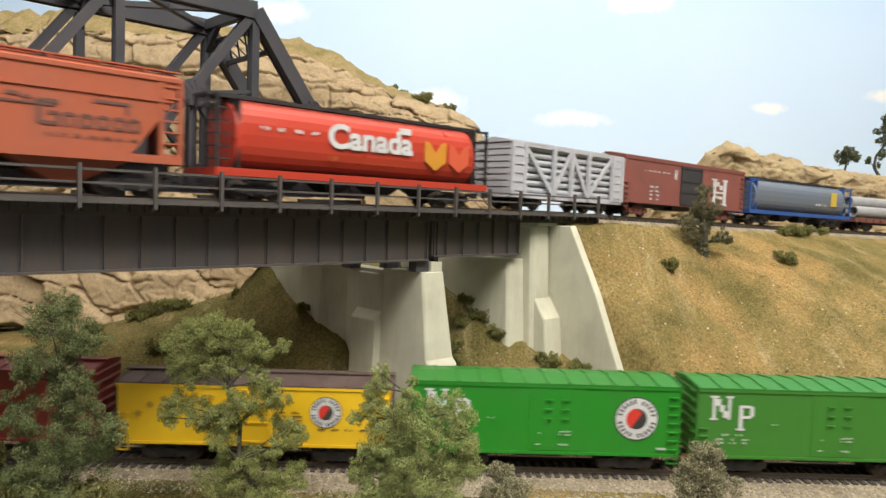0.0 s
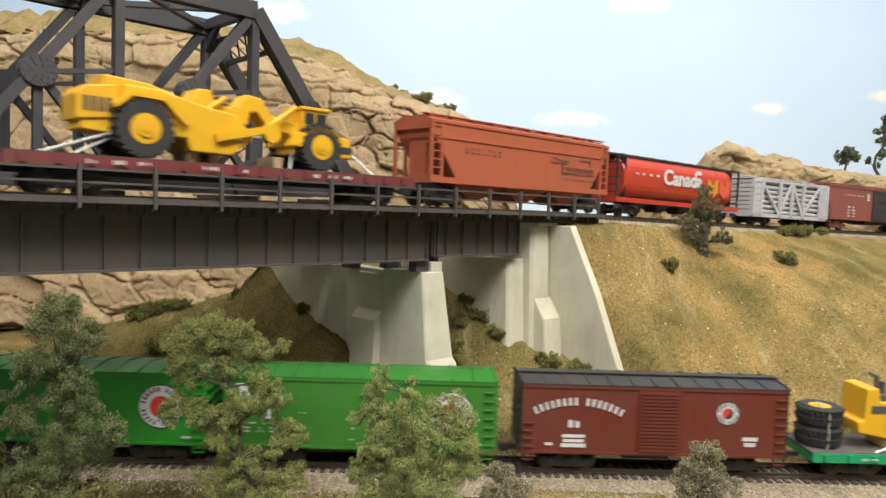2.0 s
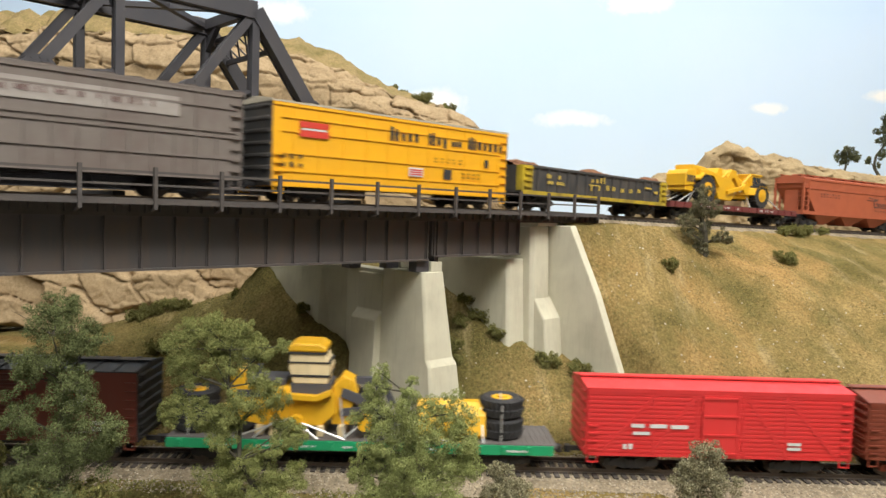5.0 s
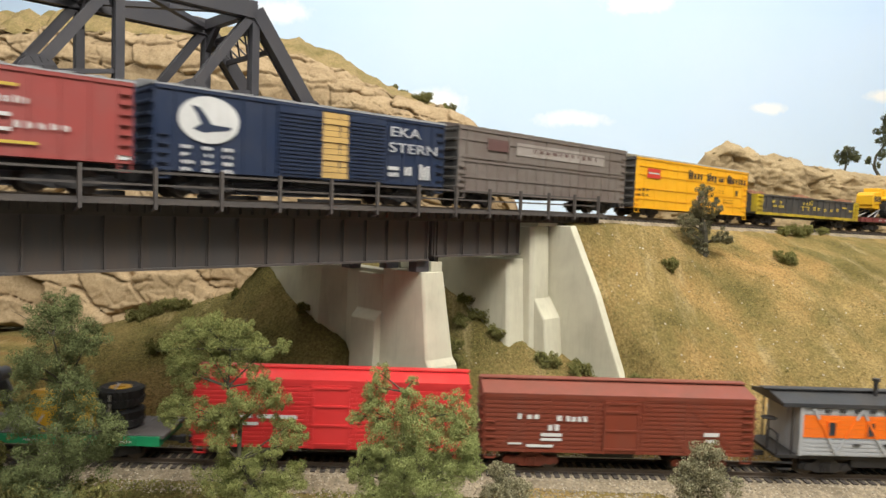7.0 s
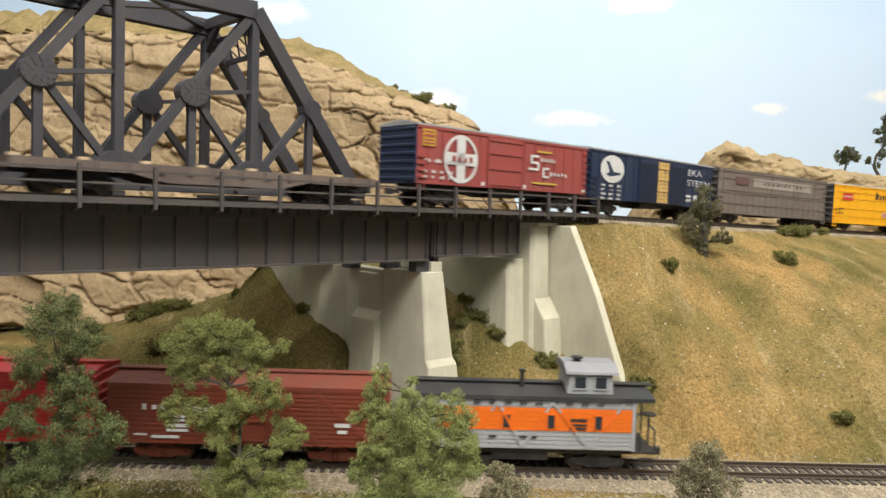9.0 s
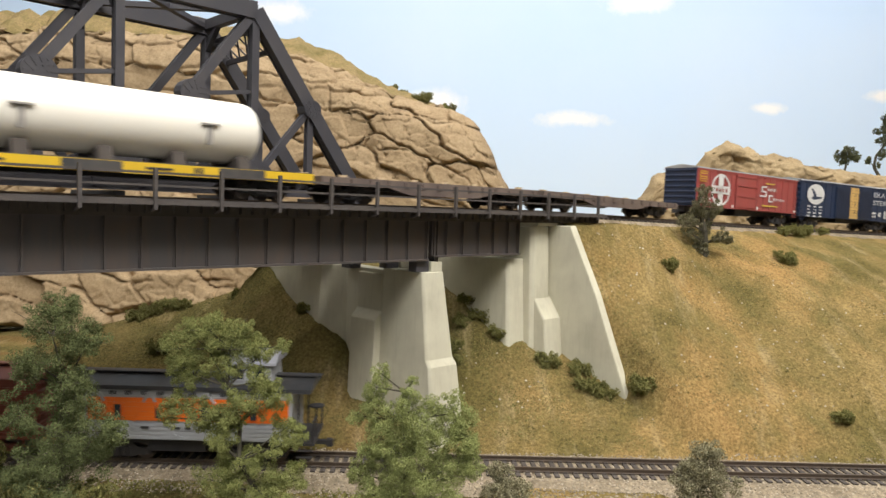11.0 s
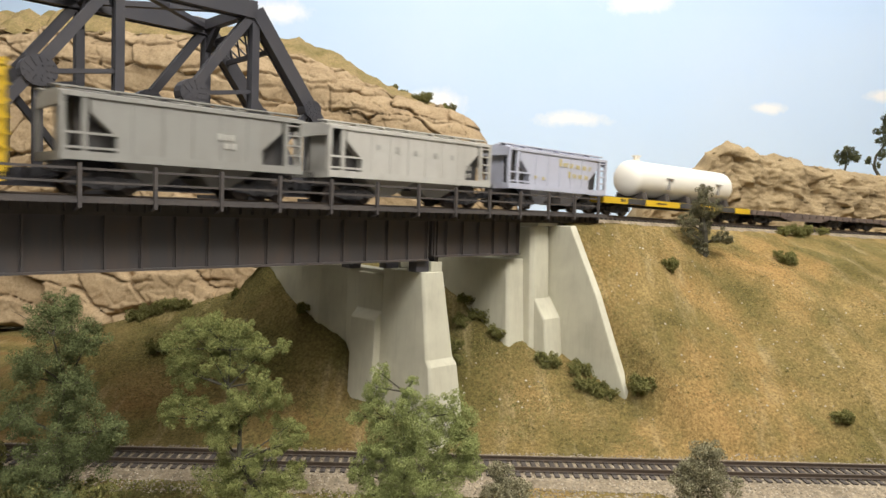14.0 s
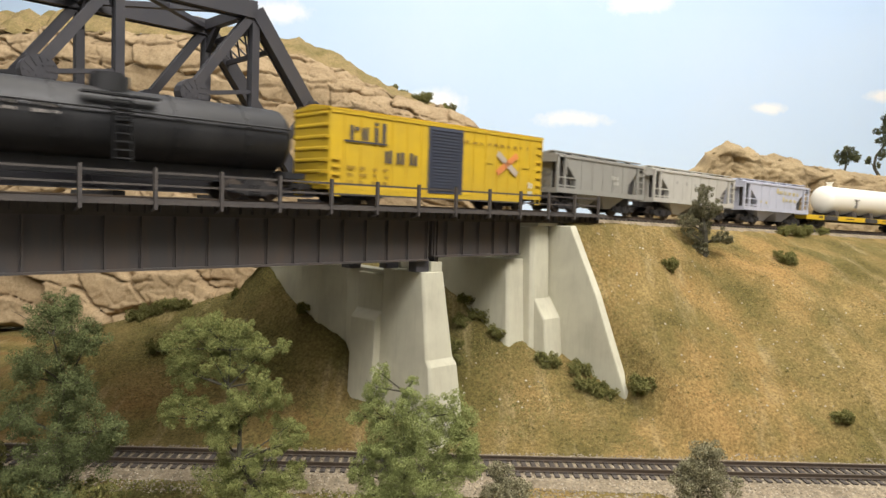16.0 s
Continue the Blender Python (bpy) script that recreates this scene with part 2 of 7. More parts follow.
ground = part("ground", ground_sheet(), TURF, smooth=True)
tagged(ground, "dry tan and olive scenic turf on model slopes", "ground", kind="structure")

# ---- the room that closes the place
wall_mat = paint("room_wall_paint", (0.8, 0.8, 0.78), 0.8, 0.08)
floor_mat = paint("room_floor_paint", (0.42, 0.40, 0.36), 0.6, 0.3)
for nm, b in (("wall_south", (-310, 430, -330, -325, -95, 170)), ("wall_west", (-315, -310, -330, 240, -95, 170)), ("wall_east", (430, 435, -330, 240, -95, 170))):
    tagged(part(nm, Shape().box(*b), wall_mat), "plain pale painted room wall", "wall", kind="structure")
tagged(part("floor", Shape().box(-310, 430, -325, 240, -97, -95), floor_mat), "dull grey-brown room floor", "floor", kind="structure")
tagged(part("ceiling", Shape().box(-310, 430, -325, 240, 165, 168), wall_mat), "plain white room ceiling", "ceiling", kind="structure")
tagged(part("layout_fascia", Shape().box(-300, 420, 25.2, 26.2, -95, -0.6), floor_mat), "plain dark front edge of the layout table", "fascia", kind="structure")

# painted sky on a board behind the scenery
SKY, nt, bs = nodes_of("painted_sky")
tc = nt.nodes.new("ShaderNodeTexCoord")
sep = nt.nodes.new("ShaderNodeSeparateXYZ")
nt.links.new(tc.outputs["Object"], sep.inputs[0])
sky = ramp(nt, sep.outputs[2], [(0.1, (0.70, 0.835, 0.97)), (0.45, (0.645, 0.805, 0.985)), (0.9, (0.60, 0.775, 0.985))])
soft = ramp(nt, noise_at(nt, 1.6, 3), [(0.45, (0, 0, 0)), (0.75, (0.4, 0.4, 0.4))])
sky = mix(nt, soft, sky, (0.74, 0.85, 0.97))
puff = noise_at(nt, 14, 4, 0.6)
for cx, cz, rx, rz in ((-0.54, 0.75, 0.13, 0.05), (0.59, 0.82, 0.14, 0.05), (0.39, 0.445, 0.13, 0.035), (1.02, 0.50, 0.08, 0.025), (1.38, 0.55, 0.07, 0.03), (-0.02, 0.49, 0.11, 0.06)):
    gap_ = nt.nodes.new("ShaderNodeVectorMath")
    gap_.operation = "SUBTRACT"
    nt.links.new(tc.outputs["Object"], gap_.inputs[0])
    gap_.inputs[1].default_value = (cx, 2.3, cz)
    fit_ = nt.nodes.new("ShaderNodeVectorMath")
    fit_.operation = "MULTIPLY"
    nt.links.new(gap_.outputs[0], fit_.inputs[0])
    fit_.inputs[1].default_value = (0.58 / rx, 0, 0.62 / rz)
    far_ = nt.nodes.new("ShaderNodeVectorMath")
    far_.operation = "LENGTH"
    nt.links.new(fit_.outputs[0], far_.inputs[0])
    edge_ = nt.nodes.new("ShaderNodeMath")
    edge_.operation = "MULTIPLY_ADD"
    nt.links.new(puff, edge_.inputs[0])
    edge_.inputs[1].default_value = 0.9
    nt.links.new(far_.outputs["Value"], edge_.inputs[2])
    sky = mix(nt, ramp(nt, edge_.outputs[0], [(0.6, (0.95, 0.95, 0.95)), (0.99, (0, 0, 0))]), sky, (0.95, 0.96, 0.96))
nt.links.new(sky, bs.inputs["Base Color"])
bs.inputs["Roughness"].default_value = 0.9
tagged(part("backdrop", Shape().box(-310, 430, 230, 232, -95, 165), SKY), "pale blue sky painted on a backdrop board", "backdrop", kind="structure")

# ---- concrete piers and abutment (bridge space: x along the track, -y towards the viewer)


def bridge_thing(name, label, category, group="", kind=""):
    return thing(name, label, category, group, kind, BRIDGE)


def tapered(sh, top, bot, z1, z0, cut=0.25):
    """A block with chamfered upright corners between two (x0, x1, y0, y1) outlines."""
    rings = []
    for (x0, x1, y0, y1), z in ((bot, z0), (top, z1)):
        c = cut
        rings.append([(x0 + c, y0, z), (x1 - c, y0, z), (x1, y0 + c, z), (x1, y1 - c, z), (x1 - c, y1, z), (x0 + c, y1, z), (x0, y1 - c, z), (x0, y0 + c, z)])
    return sh.loft(rings)


pier = bridge_thing("bridge_pier", "tall grey-green concrete pier with battered sides under the girders", "bridge pier")
rings = []
for x0, x1, y0, y1, z in ((-4.15, -1.3, -4.1, 1.5, -0.5), (-3.98, -1.62, -3.32, 1.4, 5.0), (-3.97, -1.74, -3.06, 1.4, 5.4), (-3.85, -2.1, -2.35, 1.3, 10.55)):
    rings.append([(x0 + 0.14, y0, z), (x1 - 0.14, y0, z), (x1, y0 + 0.14, z), (x1, y1, z), (x0, y1, z), (x0, y0 + 0.14, z)])
part("near_column", Shape().loft(rings), CONCRETE, pier, bevel=0.06)



def splayed(top, bot, z1, z0):
    """A wall between two plan outlines, wider at its foot."""
    return Shape().loft([[(x, y, z) for x, y in ring] for ring, z in ((bot, z0), (top, z1))])


part("web_wall", splayed([(-2.3, 1.2), (-3.5, 1.2), (-3.5, 5.6), (-2.3, 5.6)], [(-2.1, 1.2), (-3.7, 1.2), (-3.75, 5.4), (-2.1, 5.4)], 10.35, -0.5), CONCRETE, pier, bevel=0.05)
part("far_column", splayed([(-2.2, 5.5), (-3.5, 5.5), (-4.15, 7.6), (-4.25, 14.5), (-2.2, 14.5)], [(-2.0, 5.2), (-3.75, 5.2), (-4.9, 7.6), (-5.0, 15.0), (-2.0, 15.0)], 10.35, -0.5), CONCRETE, pier, bevel=0.12)
sh = Shape().loft([[(x0, y0, z), (x0, y1, z), (-3.3, y1, z), (-3.3, y0, z)] for x0, y0, y1, z in ((-4.75, 1.25, 3.7, -0.5), (-4.4, 1.35, 3.85, 7.2), (-3.85, 1.4, 3.95, 7.75), (-3.8, 1.45, 3.95, 10.1))])
part("pilaster", sh, CONCRETE, pier, bevel=0.06)
for y in (-1.8, 1.0):
    part("bearing_block", Shape().box(-3.1, -2.2, y - 0.45, y + 0.45, 10.55, 11.15), CONCRETE, pier, bevel=0.04)
    part("bearing_shoe", Shape().box(-4.2, -3.2, y - 0.35, y + 0.35, 10.55, 11.28), STEEL, pier, "dark steel bearing shoe", bevel=0.03)
    part("bearing_shoe", Shape().box(-2.75, -2.4, y - 0.3, y + 0.3, 11.15, 11.48), STEEL, pier, "dark steel bearing shoe")

abut = bridge_thing("bridge_abutment", "pale grey-green concrete abutment with sloping wing wall", "abutment")
sh = Shape()
tapered(sh, (4.3, 6.2, -1.9, 13.5), (4.0, 6.2, -2.7, 14.5), 11.1, -0.5, 0.2)
part("seat_wall", sh, CONCRETE, abut, bevel=0.07)
sh = Shape()
tapered(sh, (5.9, 7.9, -2.6, 13.5), (5.7, 7.9, -3.3, 14.5), 13.35, -0.5, 0.25)
part("back_wall", sh, CONCRETE, abut, bevel=0.07)
part("cap_stone", Shape().box(6.0, 8.2, -2.95, 0.5, 13.38, 13.85), CONCRETE, abut, bevel=0.05)
sh = Shape()
sh.loft([[(x0, y0, z), (7.92, y0, z), (7.92, -2.2, z), (x0, -2.2, z)] for x0, y0, z in ((6.0, -4.6, -0.5), (6.05, -3.75, 7.1), (6.1, -2.8, 8.5))])
part("pilaster", sh, CONCRETE, abut, bevel=0.1)
sh = Shape()
sh.prism([(-2.4, -1.0), (-2.4, 13.42), (-4.25, 13.48), (-6.5, 9.1), (-9.1, 2.9), (-9.9, 1.0), (-9.9, -1.0)], 7.9, 8.6, "x")
part("wing_wall", sh, CONCRETE, abut, bevel=0.08)

# ---- plate girder bridge
gird = bridge_thing("girder_bridge", "dark weathered steel plate girder bridge with open railing", "bridge")


def girder(a, b, z0, z1, ribs):
    for side in (-1, 1):
        y = 2.1 * side
        part("web_plate", Shape().box(a, b, y - 0.06, y + 0.06, z0, z1), GIRDER, gird)
        part("bottom_flange", Shape().box(a, b, y - 0.32, y + 0.32, z0 - 0.09, z0 + 0.01), GIRDER, gird)
        part("top_flange", Shape().box(a, b, y - 0.32, y + 0.32, z1 - 0.01, z1 + 0.09), GIRDER, gird)
        me = None
        for s in ribs:
            sh = Shape().box(-0.035, 0.035, -0.24, 0.24, z0, z1)
            sh.box(-0.1, 0.1, -0.1, 0.1, z0, z1)
            me = me or sh.mesh("stiffener")
            o = part("stiffener", me, GIRDER, gird)
            o.location = (s * C, y * C, 0)


girder(-62, -3.45, 11.32, 13.6, [-3.5 - 1.52 * k for k in range(38)])
girder(-3.05, 4.95, 11.52, 13.66, [-2.95, -2.7] + [-1.9 + 1.42 * k for k in range(5)] + [4.85])
sh = Shape()
for s in np.arange(-60, 5, 3.04):
    sh.bar((s, -2.0, 11.6), (s, 2.0, 13.4), 0.15, 0.15)
    sh.bar((s, 2.0, 11.6), (s, -2.0, 13.4), 0.15, 0.15)
    sh.bar((s, -2.0, 11.5), (s, 2.0, 11.5), 0.2, 0.2)
pieces("cross_brace", sh, GIRDER, gird)
beam = Shape().box(0, 0.3, -3.3, 2.6, 13.76, 14.1).mesh("bridge_sleeper")
for s in np.arange(-62, 13, 0.62):
    part("bridge_sleeper", beam, TIE, gird).location = (s * C, 0, 0)
part("walkway_edge", Shape().box(-62, 13.2, -3.72, -3.2, 14.1, 14.26).box(-62, 13.2, -3.45, -3.3, 14.2, 14.36), RAILING, gird, "grey-brown walkway edge timber")
part("underside_beam", Shape().box(-62, 13, -3.1, -2.75, 13.62, 14.1), TIE, gird)
part("top_rail", Shape().box(-62, 12.3, -3.61, -3.51, 15.38, 15.48), RAILING, gird)
part("middle_rail", Shape().box(-62, 12.3, -3.6, -3.52, 14.86, 14.95), RAILING, gird)
post = Shape().box(-0.07, 0.07, -0.09, 0.09, 13.9, 15.64).bar((0, 0, 13.95), (0, 0.6, 13.8), 0.1, 0.1).mesh("railing_post")
for k in range(26):
    o = part("railing_post", post, RAILING, gird)
    o.location = ((12.0 - 2.93 * k) * C, -3.7 * C, 0)

# ---- truss bridge for a second line behind
truss = bridge_thing("truss_bridge", "black riveted steel through-truss bridge with gusset plates", "bridge")
PAN, E0, ZB, ZT = 7.41, -4.25, 15.2, 25.15
nodes_s = [E0 - PAN * k for k in range(8)]


def gusset(s, y, z, r, cut=False):
    n = 16
    prof = [(s + r * math.cos(2 * math.pi * i / n), max(z + r * 0.92 * math.sin(2 * math.pi * i / n), ZB - 0.4)) for i in range(n)]
    sh = Shape().prism(prof, y - 0.42, y + 0.42, "y")
    for i in range(3):
        q = r * (0.85 - 0.24 * i)
        for j in range(12 - 3 * i):
            a = 2 * math.pi * j / (12 - 3 * i)
            cx, cz = s + q * math.cos(a), z + q * 0.9 * math.sin(a)
            if cz < ZB - 0.3:
                continue
            sh.rod((cx, y - 0.42, cz), (cx, y - 0.46, cz), 0.045, 5)
    return part("gusset_plate", sh, STEEL, truss)


def member(name, a, b, y, w, d=0.6):
    """A built-up member: two plates with a thinner web between."""
    sh = Shape()
    A, B = Vector((a[0], y, a[1])), Vector((b[0], y, b[1]))
    sh.bar(A, B, w * 0.86, d * 0.55, (0, 1, 0))
    off = Vector((0, d / 2 - 0.04, 0))
    sh.bar(A - off, B - off, w, 0.08, (0, 1, 0))
    sh.bar(A + off, B + off, w, 0.08, (0, 1, 0))
    return part(name, sh, STEEL, truss)


for y in (4.0, 10.0):
    L0, L1 = nodes_s[0], nodes_s[-1]
    member("bottom_chord", (L0 + 0.6, ZB), (L1, ZB), y, 0.8)
    member("top_chord", (nodes_s[1], ZT), (nodes_s[-2], ZT), y, 0.95, 0.8)
    member("end_post", (L0, ZB), (nodes_s[1], ZT), y, 0.82, 0.8)
    member("end_post", (L1, ZB), (nodes_s[-2], ZT), y, 0.95, 0.8)
    for k in range(1, 7):
        member("vertical_post", (nodes_s[k], ZB), (nodes_s[k], ZT), y, 0.44)
        gusset(nodes_s[k], y, ZB + 0.3, 1.35)
    for k in range(0, 6):
        if k == 0:
            hi, lo = (nodes_s[1], ZT), (nodes_s[0], ZB)
        elif k < 4:
            hi, lo = (nodes_s[k], ZT), (nodes_s[k + 1], ZB)
            member("diagonal", hi, lo, y, 0.47)
        else:
            hi, lo = (nodes_s[k + 1], ZT), (nodes_s[k], ZB)
            member("diagonal", hi, lo, y, 0.47)
        mid = ((hi[0] + lo[0]) / 2 + 0.1, (hi[1] + lo[1]) / 2 - 0.1)
        gusset(mid[0], y, mid[1], 0.8 if k else 0.6)
        member("sub_post", mid, (mid[0], ZB), y, 0.4, 0.4)
        if k == 0:
            member("sub_diagonal", mid, (nodes_s[1], ZB + 0.3), y, 0.36, 0.4)
        else:
            far = hi[0]
            member("sub_diagonal", mid, (far, ZB + 0.3), y, 0.36, 0.4)
            member("tie_strut", mid, (far, mid[1] + 0.55), y, 0.22, 0.25)
sh = Shape()
for k in range(1, 7):
    s = nodes_s[k]
    part("top_strut", Shape().bar((s, 4, ZT + 0.1), (s, 10, ZT + 0.1), 0.5, 0.6), STEEL, truss)
    part("knee_brace", Shape().bar((s, 4, ZT - 1.6), (s, 5.6, ZT - 0.1), 0.3, 0.3), STEEL, truss)
    part("knee_brace", Shape().bar((s, 10, ZT - 1.6), (s, 8.4, ZT - 0.1), 0.3, 0.3), STEEL, truss)
    if k < 6:
        part("top_lateral", Shape().bar((s, 4, ZT), (nodes_s[k + 1], 10, ZT), 0.4, 0.3), STEEL, truss)
        part("top_lateral", Shape().bar((s, 10, ZT + 0.02), (nodes_s[k + 1], 4, ZT + 0.02), 0.4, 0.3), STEEL, truss)
sh = Shape()
s = nodes_s[1]
sh.bar((s + 0.5, 4, ZT - 0.8), (s + 0.5, 10, ZT - 0.8), 0.25, 0.25)
sh.bar((s + 1.3, 4, ZT - 2.0), (s + 1.3, 10, ZT - 2.0), 0.25, 0.25)
for k in range(6):
    sh.bar((s + 0.5, 4 + k, ZT - 0.8), (s + 1.3, 5 + k, ZT - 2.0), 0.1, 0.1)
    sh.bar((s + 1.3, 4 + k, ZT - 2.0), (s + 0.5, 5 + k, ZT - 0.8), 0.1, 0.1)
part("portal_lattice", sh, STEEL, truss)
sh = Shape()
for k in range(8):
    sh.box(nodes_s[k] - 0.3, nodes_s[k] + 0.3, 3.7, 10.3, 13.2, 14.7)
for y in (5.9, 8.1):
    sh.box(nodes_s[-1], nodes_s[0], y - 0.2, y + 0.2, 11.5, 13.9)
for y in (4.3, 9.7):
    sh.box(nodes_s[0] - 0.3, nodes_s[0] + 0.5, y - 0.5, y + 0.5, 10.3, 13.4)
part("floor_system", sh, STEEL, truss)
beam = Shape().box(0, 0.3, 5.0, 9.0, 13.9, 14.2).mesh("bridge_sleeper")
for s in np.arange(-56, -3, 0.62):
    part("bridge_sleeper", beam, TIE, truss).location = (s * C, 0, 0)
for y in (6.2, 7.85):
    part("rail", Shape().box(-56, -3, y - 0.05, y + 0.05, 14.2, 14.42), RAIL, truss)

# ---- tracks


def rail_profile(at, ss, w):
    """Rail swept along a track; at(s, w) gives its top."""
    prof = [(-0.11, -0.25), (0.11, -0.25), (0.11, -0.21), (0.02, -0.19), (0.02, -0.08), (0.055, -0.06), (0.055, 0), (-0.055, 0), (-0.055, -0.06), (-0.02, -0.08), (-0.02, -0.19), (-0.11, -0.21)]
    rings = []
    for s in ss:
        a, b = at(s, w - 0.5), at(s, w + 0.5)
        side = (b - a)
        m = (a + b) / 2
        rings.append([m + side * p[0] + Vector((0, 0, p[1])) for p in prof])
    return Shape().loft(rings)


up_at = lambda s, w: upper(s, w)[0]
track = tagged(new("upper_track"), "brown steel rails on dark sleepers along the embankment", "railway track", kind="structure")
span = [-330, -200, -62, 0] + list(np.arange(6, 80, 3.0)) + [160, 240, 335]
for w in (-0.825, 0.825):
    part("rail", rail_profile(up_at, span, w), RAIL, track)
sh = Shape()
for s in list(np.arange(13.5, 80, 0.62)) + list(np.arange(-330, -62, 2.0)) + list(np.arange(80, 330, 2.0)):
    p, a = upper(s)
    m = Matrix.Translation((p.x, p.y, p.z - 0.25)) @ Matrix.Rotation(a, 4, "Z")
    vs = [m @ Vector(v) for v in [(x, y, z) for z in (-0.2, 0) for y in (-1.5, 1.5) for x in (-0.13, 0.13)]]
    sh.poly(vs, [(0, 2, 3, 1), (4, 5, 7, 6), (0, 1, 5, 4), (2, 6, 7, 3), (0, 4, 6, 2), (1, 3, 7, 5)])
tagged(part("sleepers", sh, TIE, track), kind="stuff")
rings = []
for s in [8.7, 12] + list(np.arange(15, 80, 3.0)) + [160, 240, 335]:
    rings.append([upper(s, w)[0] + Vector((0, 0, z)) for w, z in ((-3.6, -1.3), (3.6, -1.3), (2.0, -0.42), (-2.0, -0.42))])
part("ballast_bed", Shape().loft(rings), BALLAST, track, "tan gravel ballast bed")
rings = []
for s in [-330, -200, -100, -62.2]:
    rings.append([upper(s, w)[0] + Vector((0, 0, z)) for w, z in ((-4, -3), (4, -3), (4, -0.42), (-4, -0.42))])
part("roadbed_board", Shape().loft(rings), TIE, track, "plain roadbed board")

low_track = tagged(new("lower_track"), "brown steel rails on dark sleepers in grey gravel", "railway track", kind="structure")
for w in (-0.825, 0.825):
    part("rail", rail_profile(lower, [-250, -60, 0, 60, 330], w), RAIL, low_track)
tie = Shape().box(-0.13, 0.13, -1.5, 1.5, -0.2, 0)
for y in (-0.825, 0.825):
    tie.box(-0.1, 0.1, y - 0.2, y + 0.2, 0, 0.05)
tie_mesh = tie.mesh("sleeper")
rnd = random.Random(5)
for k in range(135):
    p = lower(-32 + 0.52 * k)
    o = part("sleeper", tie_mesh, TIE, low_track)
    o.matrix_world = Matrix.Translation((p.x * C, p.y * C, (ZL - 0.25) * C)) @ pose(0, 0, 0, 0, 0, math.degrees(PSI) + rnd.uniform(-1.2, 1.2))
far = Shape()
for u in list(np.arange(-250, -32.4, 1.0)) + list(np.arange(38.5, 330, 1.0)):
    p = lower(u)
    far.box(p.x - 0.13, p.x + 0.13, p.y - 1.5, p.y + 1.5, ZL - 0.45, ZL - 0.25)
tagged(part("sleepers", far, TIE, low_track), kind="stuff")
rings = []
for u in (-250, 0, 330):
    p = lower(u)
    rings.append([p + Vector((0, dy, dz)) for dy, dz in ((-3.1, -0.8), (3.0, -0.8), (1.9, -0.33), (-1.9, -0.33))])
part("ballast_bed", Shape().loft(rings), BALLAST, low_track, "grey-tan gravel bed")


def stones(n, x0, x1, y0, y1, zf, r0, r1, seed, flat=0.7):
    rnd = random.Random(seed)
    sh = Shape()
    for _ in range(n):
        x, y, r = rnd.uniform(x0, x1), rnd.uniform(y0, y1), rnd.uniform(r0, r1)
        y += x * math.tan(PSI)
        z = zf(x, y)
        a = rnd.uniform(0, 6.3)
        pts = [(math.cos(a + i * 1.57) * r * rnd.uniform(0.7, 1.2), math.sin(a + i * 1.57) * r * rnd.uniform(0.7, 1.2)) for i in range(4)]
        vs = [(x + p[0], y + p[1], z + rnd.uniform(-0.2, 0.3) * r) for p in pts] + [(x + rnd.uniform(-r, r) * 0.3, y, z + r * flat), (x, y, z - r)]
        sh.poly(vs, [(0, 1, 4), (1, 2, 4), (2, 3, 4), (3, 0, 4), (1, 0, 5), (2, 1, 5), (3, 2, 5), (0, 3, 5)])
    return sh


def stone_mat(name, stops):
    m, nt, bs = nodes_of(name)
    g = nt.nodes.new("ShaderNodeNewGeometry")
    nt.links.new(ramp(nt, g.outputs["Random Per Island"], stops), bs.inputs["Base Color"])
    bs.inputs["Roughness"].default_value = 0.9
    return m


GRAVEL = stone_mat("gravel", [(0.0, (0.15, 0.123, 0.083)), (0.4, (0.255, 0.212, 0.148)), (0.8, (0.36, 0.306, 0.222)), (1.0, (0.46, 0.40, 0.30))])


def bed(x, y):
    v = abs(y - (D0 + x * math.tan(PSI)))
    return 0.27 if v < 1.9 else max(0.27 - (v - 1.9) * 0.4, height(x, y) + 0.02)


tagged(part("gravel", stones(15000, -28, 33, D0 - 4.0, D0 + 2.5, bed, 0.04, 0.09, 3), GRAVEL), "loose grey-tan model ballast gravel", "gravel", kind="stuff")

# ---- rock faces


def blocks(u, v, seed):
    """Angular blocks: the height of the tilted block face at (u, v) and how deep in a crack the place lies."""
    iu, iv = math.floor(u), math.floor(v)
    near = []
    for a in (-1, 0, 1):
        for b in (-1, 0, 1):
            h = random_at(iu + a, iv + b, seed)
            du, dv = u - (iu + a + h[0]), v - (iv + b + h[1])
            near.append((max(abs(du + 0.25 * dv), abs(dv)) + 0.4 * math.hypot(du, dv), du, dv, h))
    near.sort(key=lambda q: q[0])
    _, du, dv, h = near[0]
    return 2 * h[2] - 1 + 0.9 * (h[3] - 0.5) * du + 1.1 * (h[4] - 0.3) * dv, max(1 - (near[1][0] - near[0][0]) / 0.09, 0)


KNOWN = {}


def random_at(i, j, seed):
    if (i, j, seed) in KNOWN:
        return KNOWN[i, j, seed]
    rnd = random.Random(i * 7919 + j * 104729 + seed * 31)
    KNOWN[i, j, seed] = tuple(rnd.random() for _ in range(5))
    return KNOWN[i, j, seed]


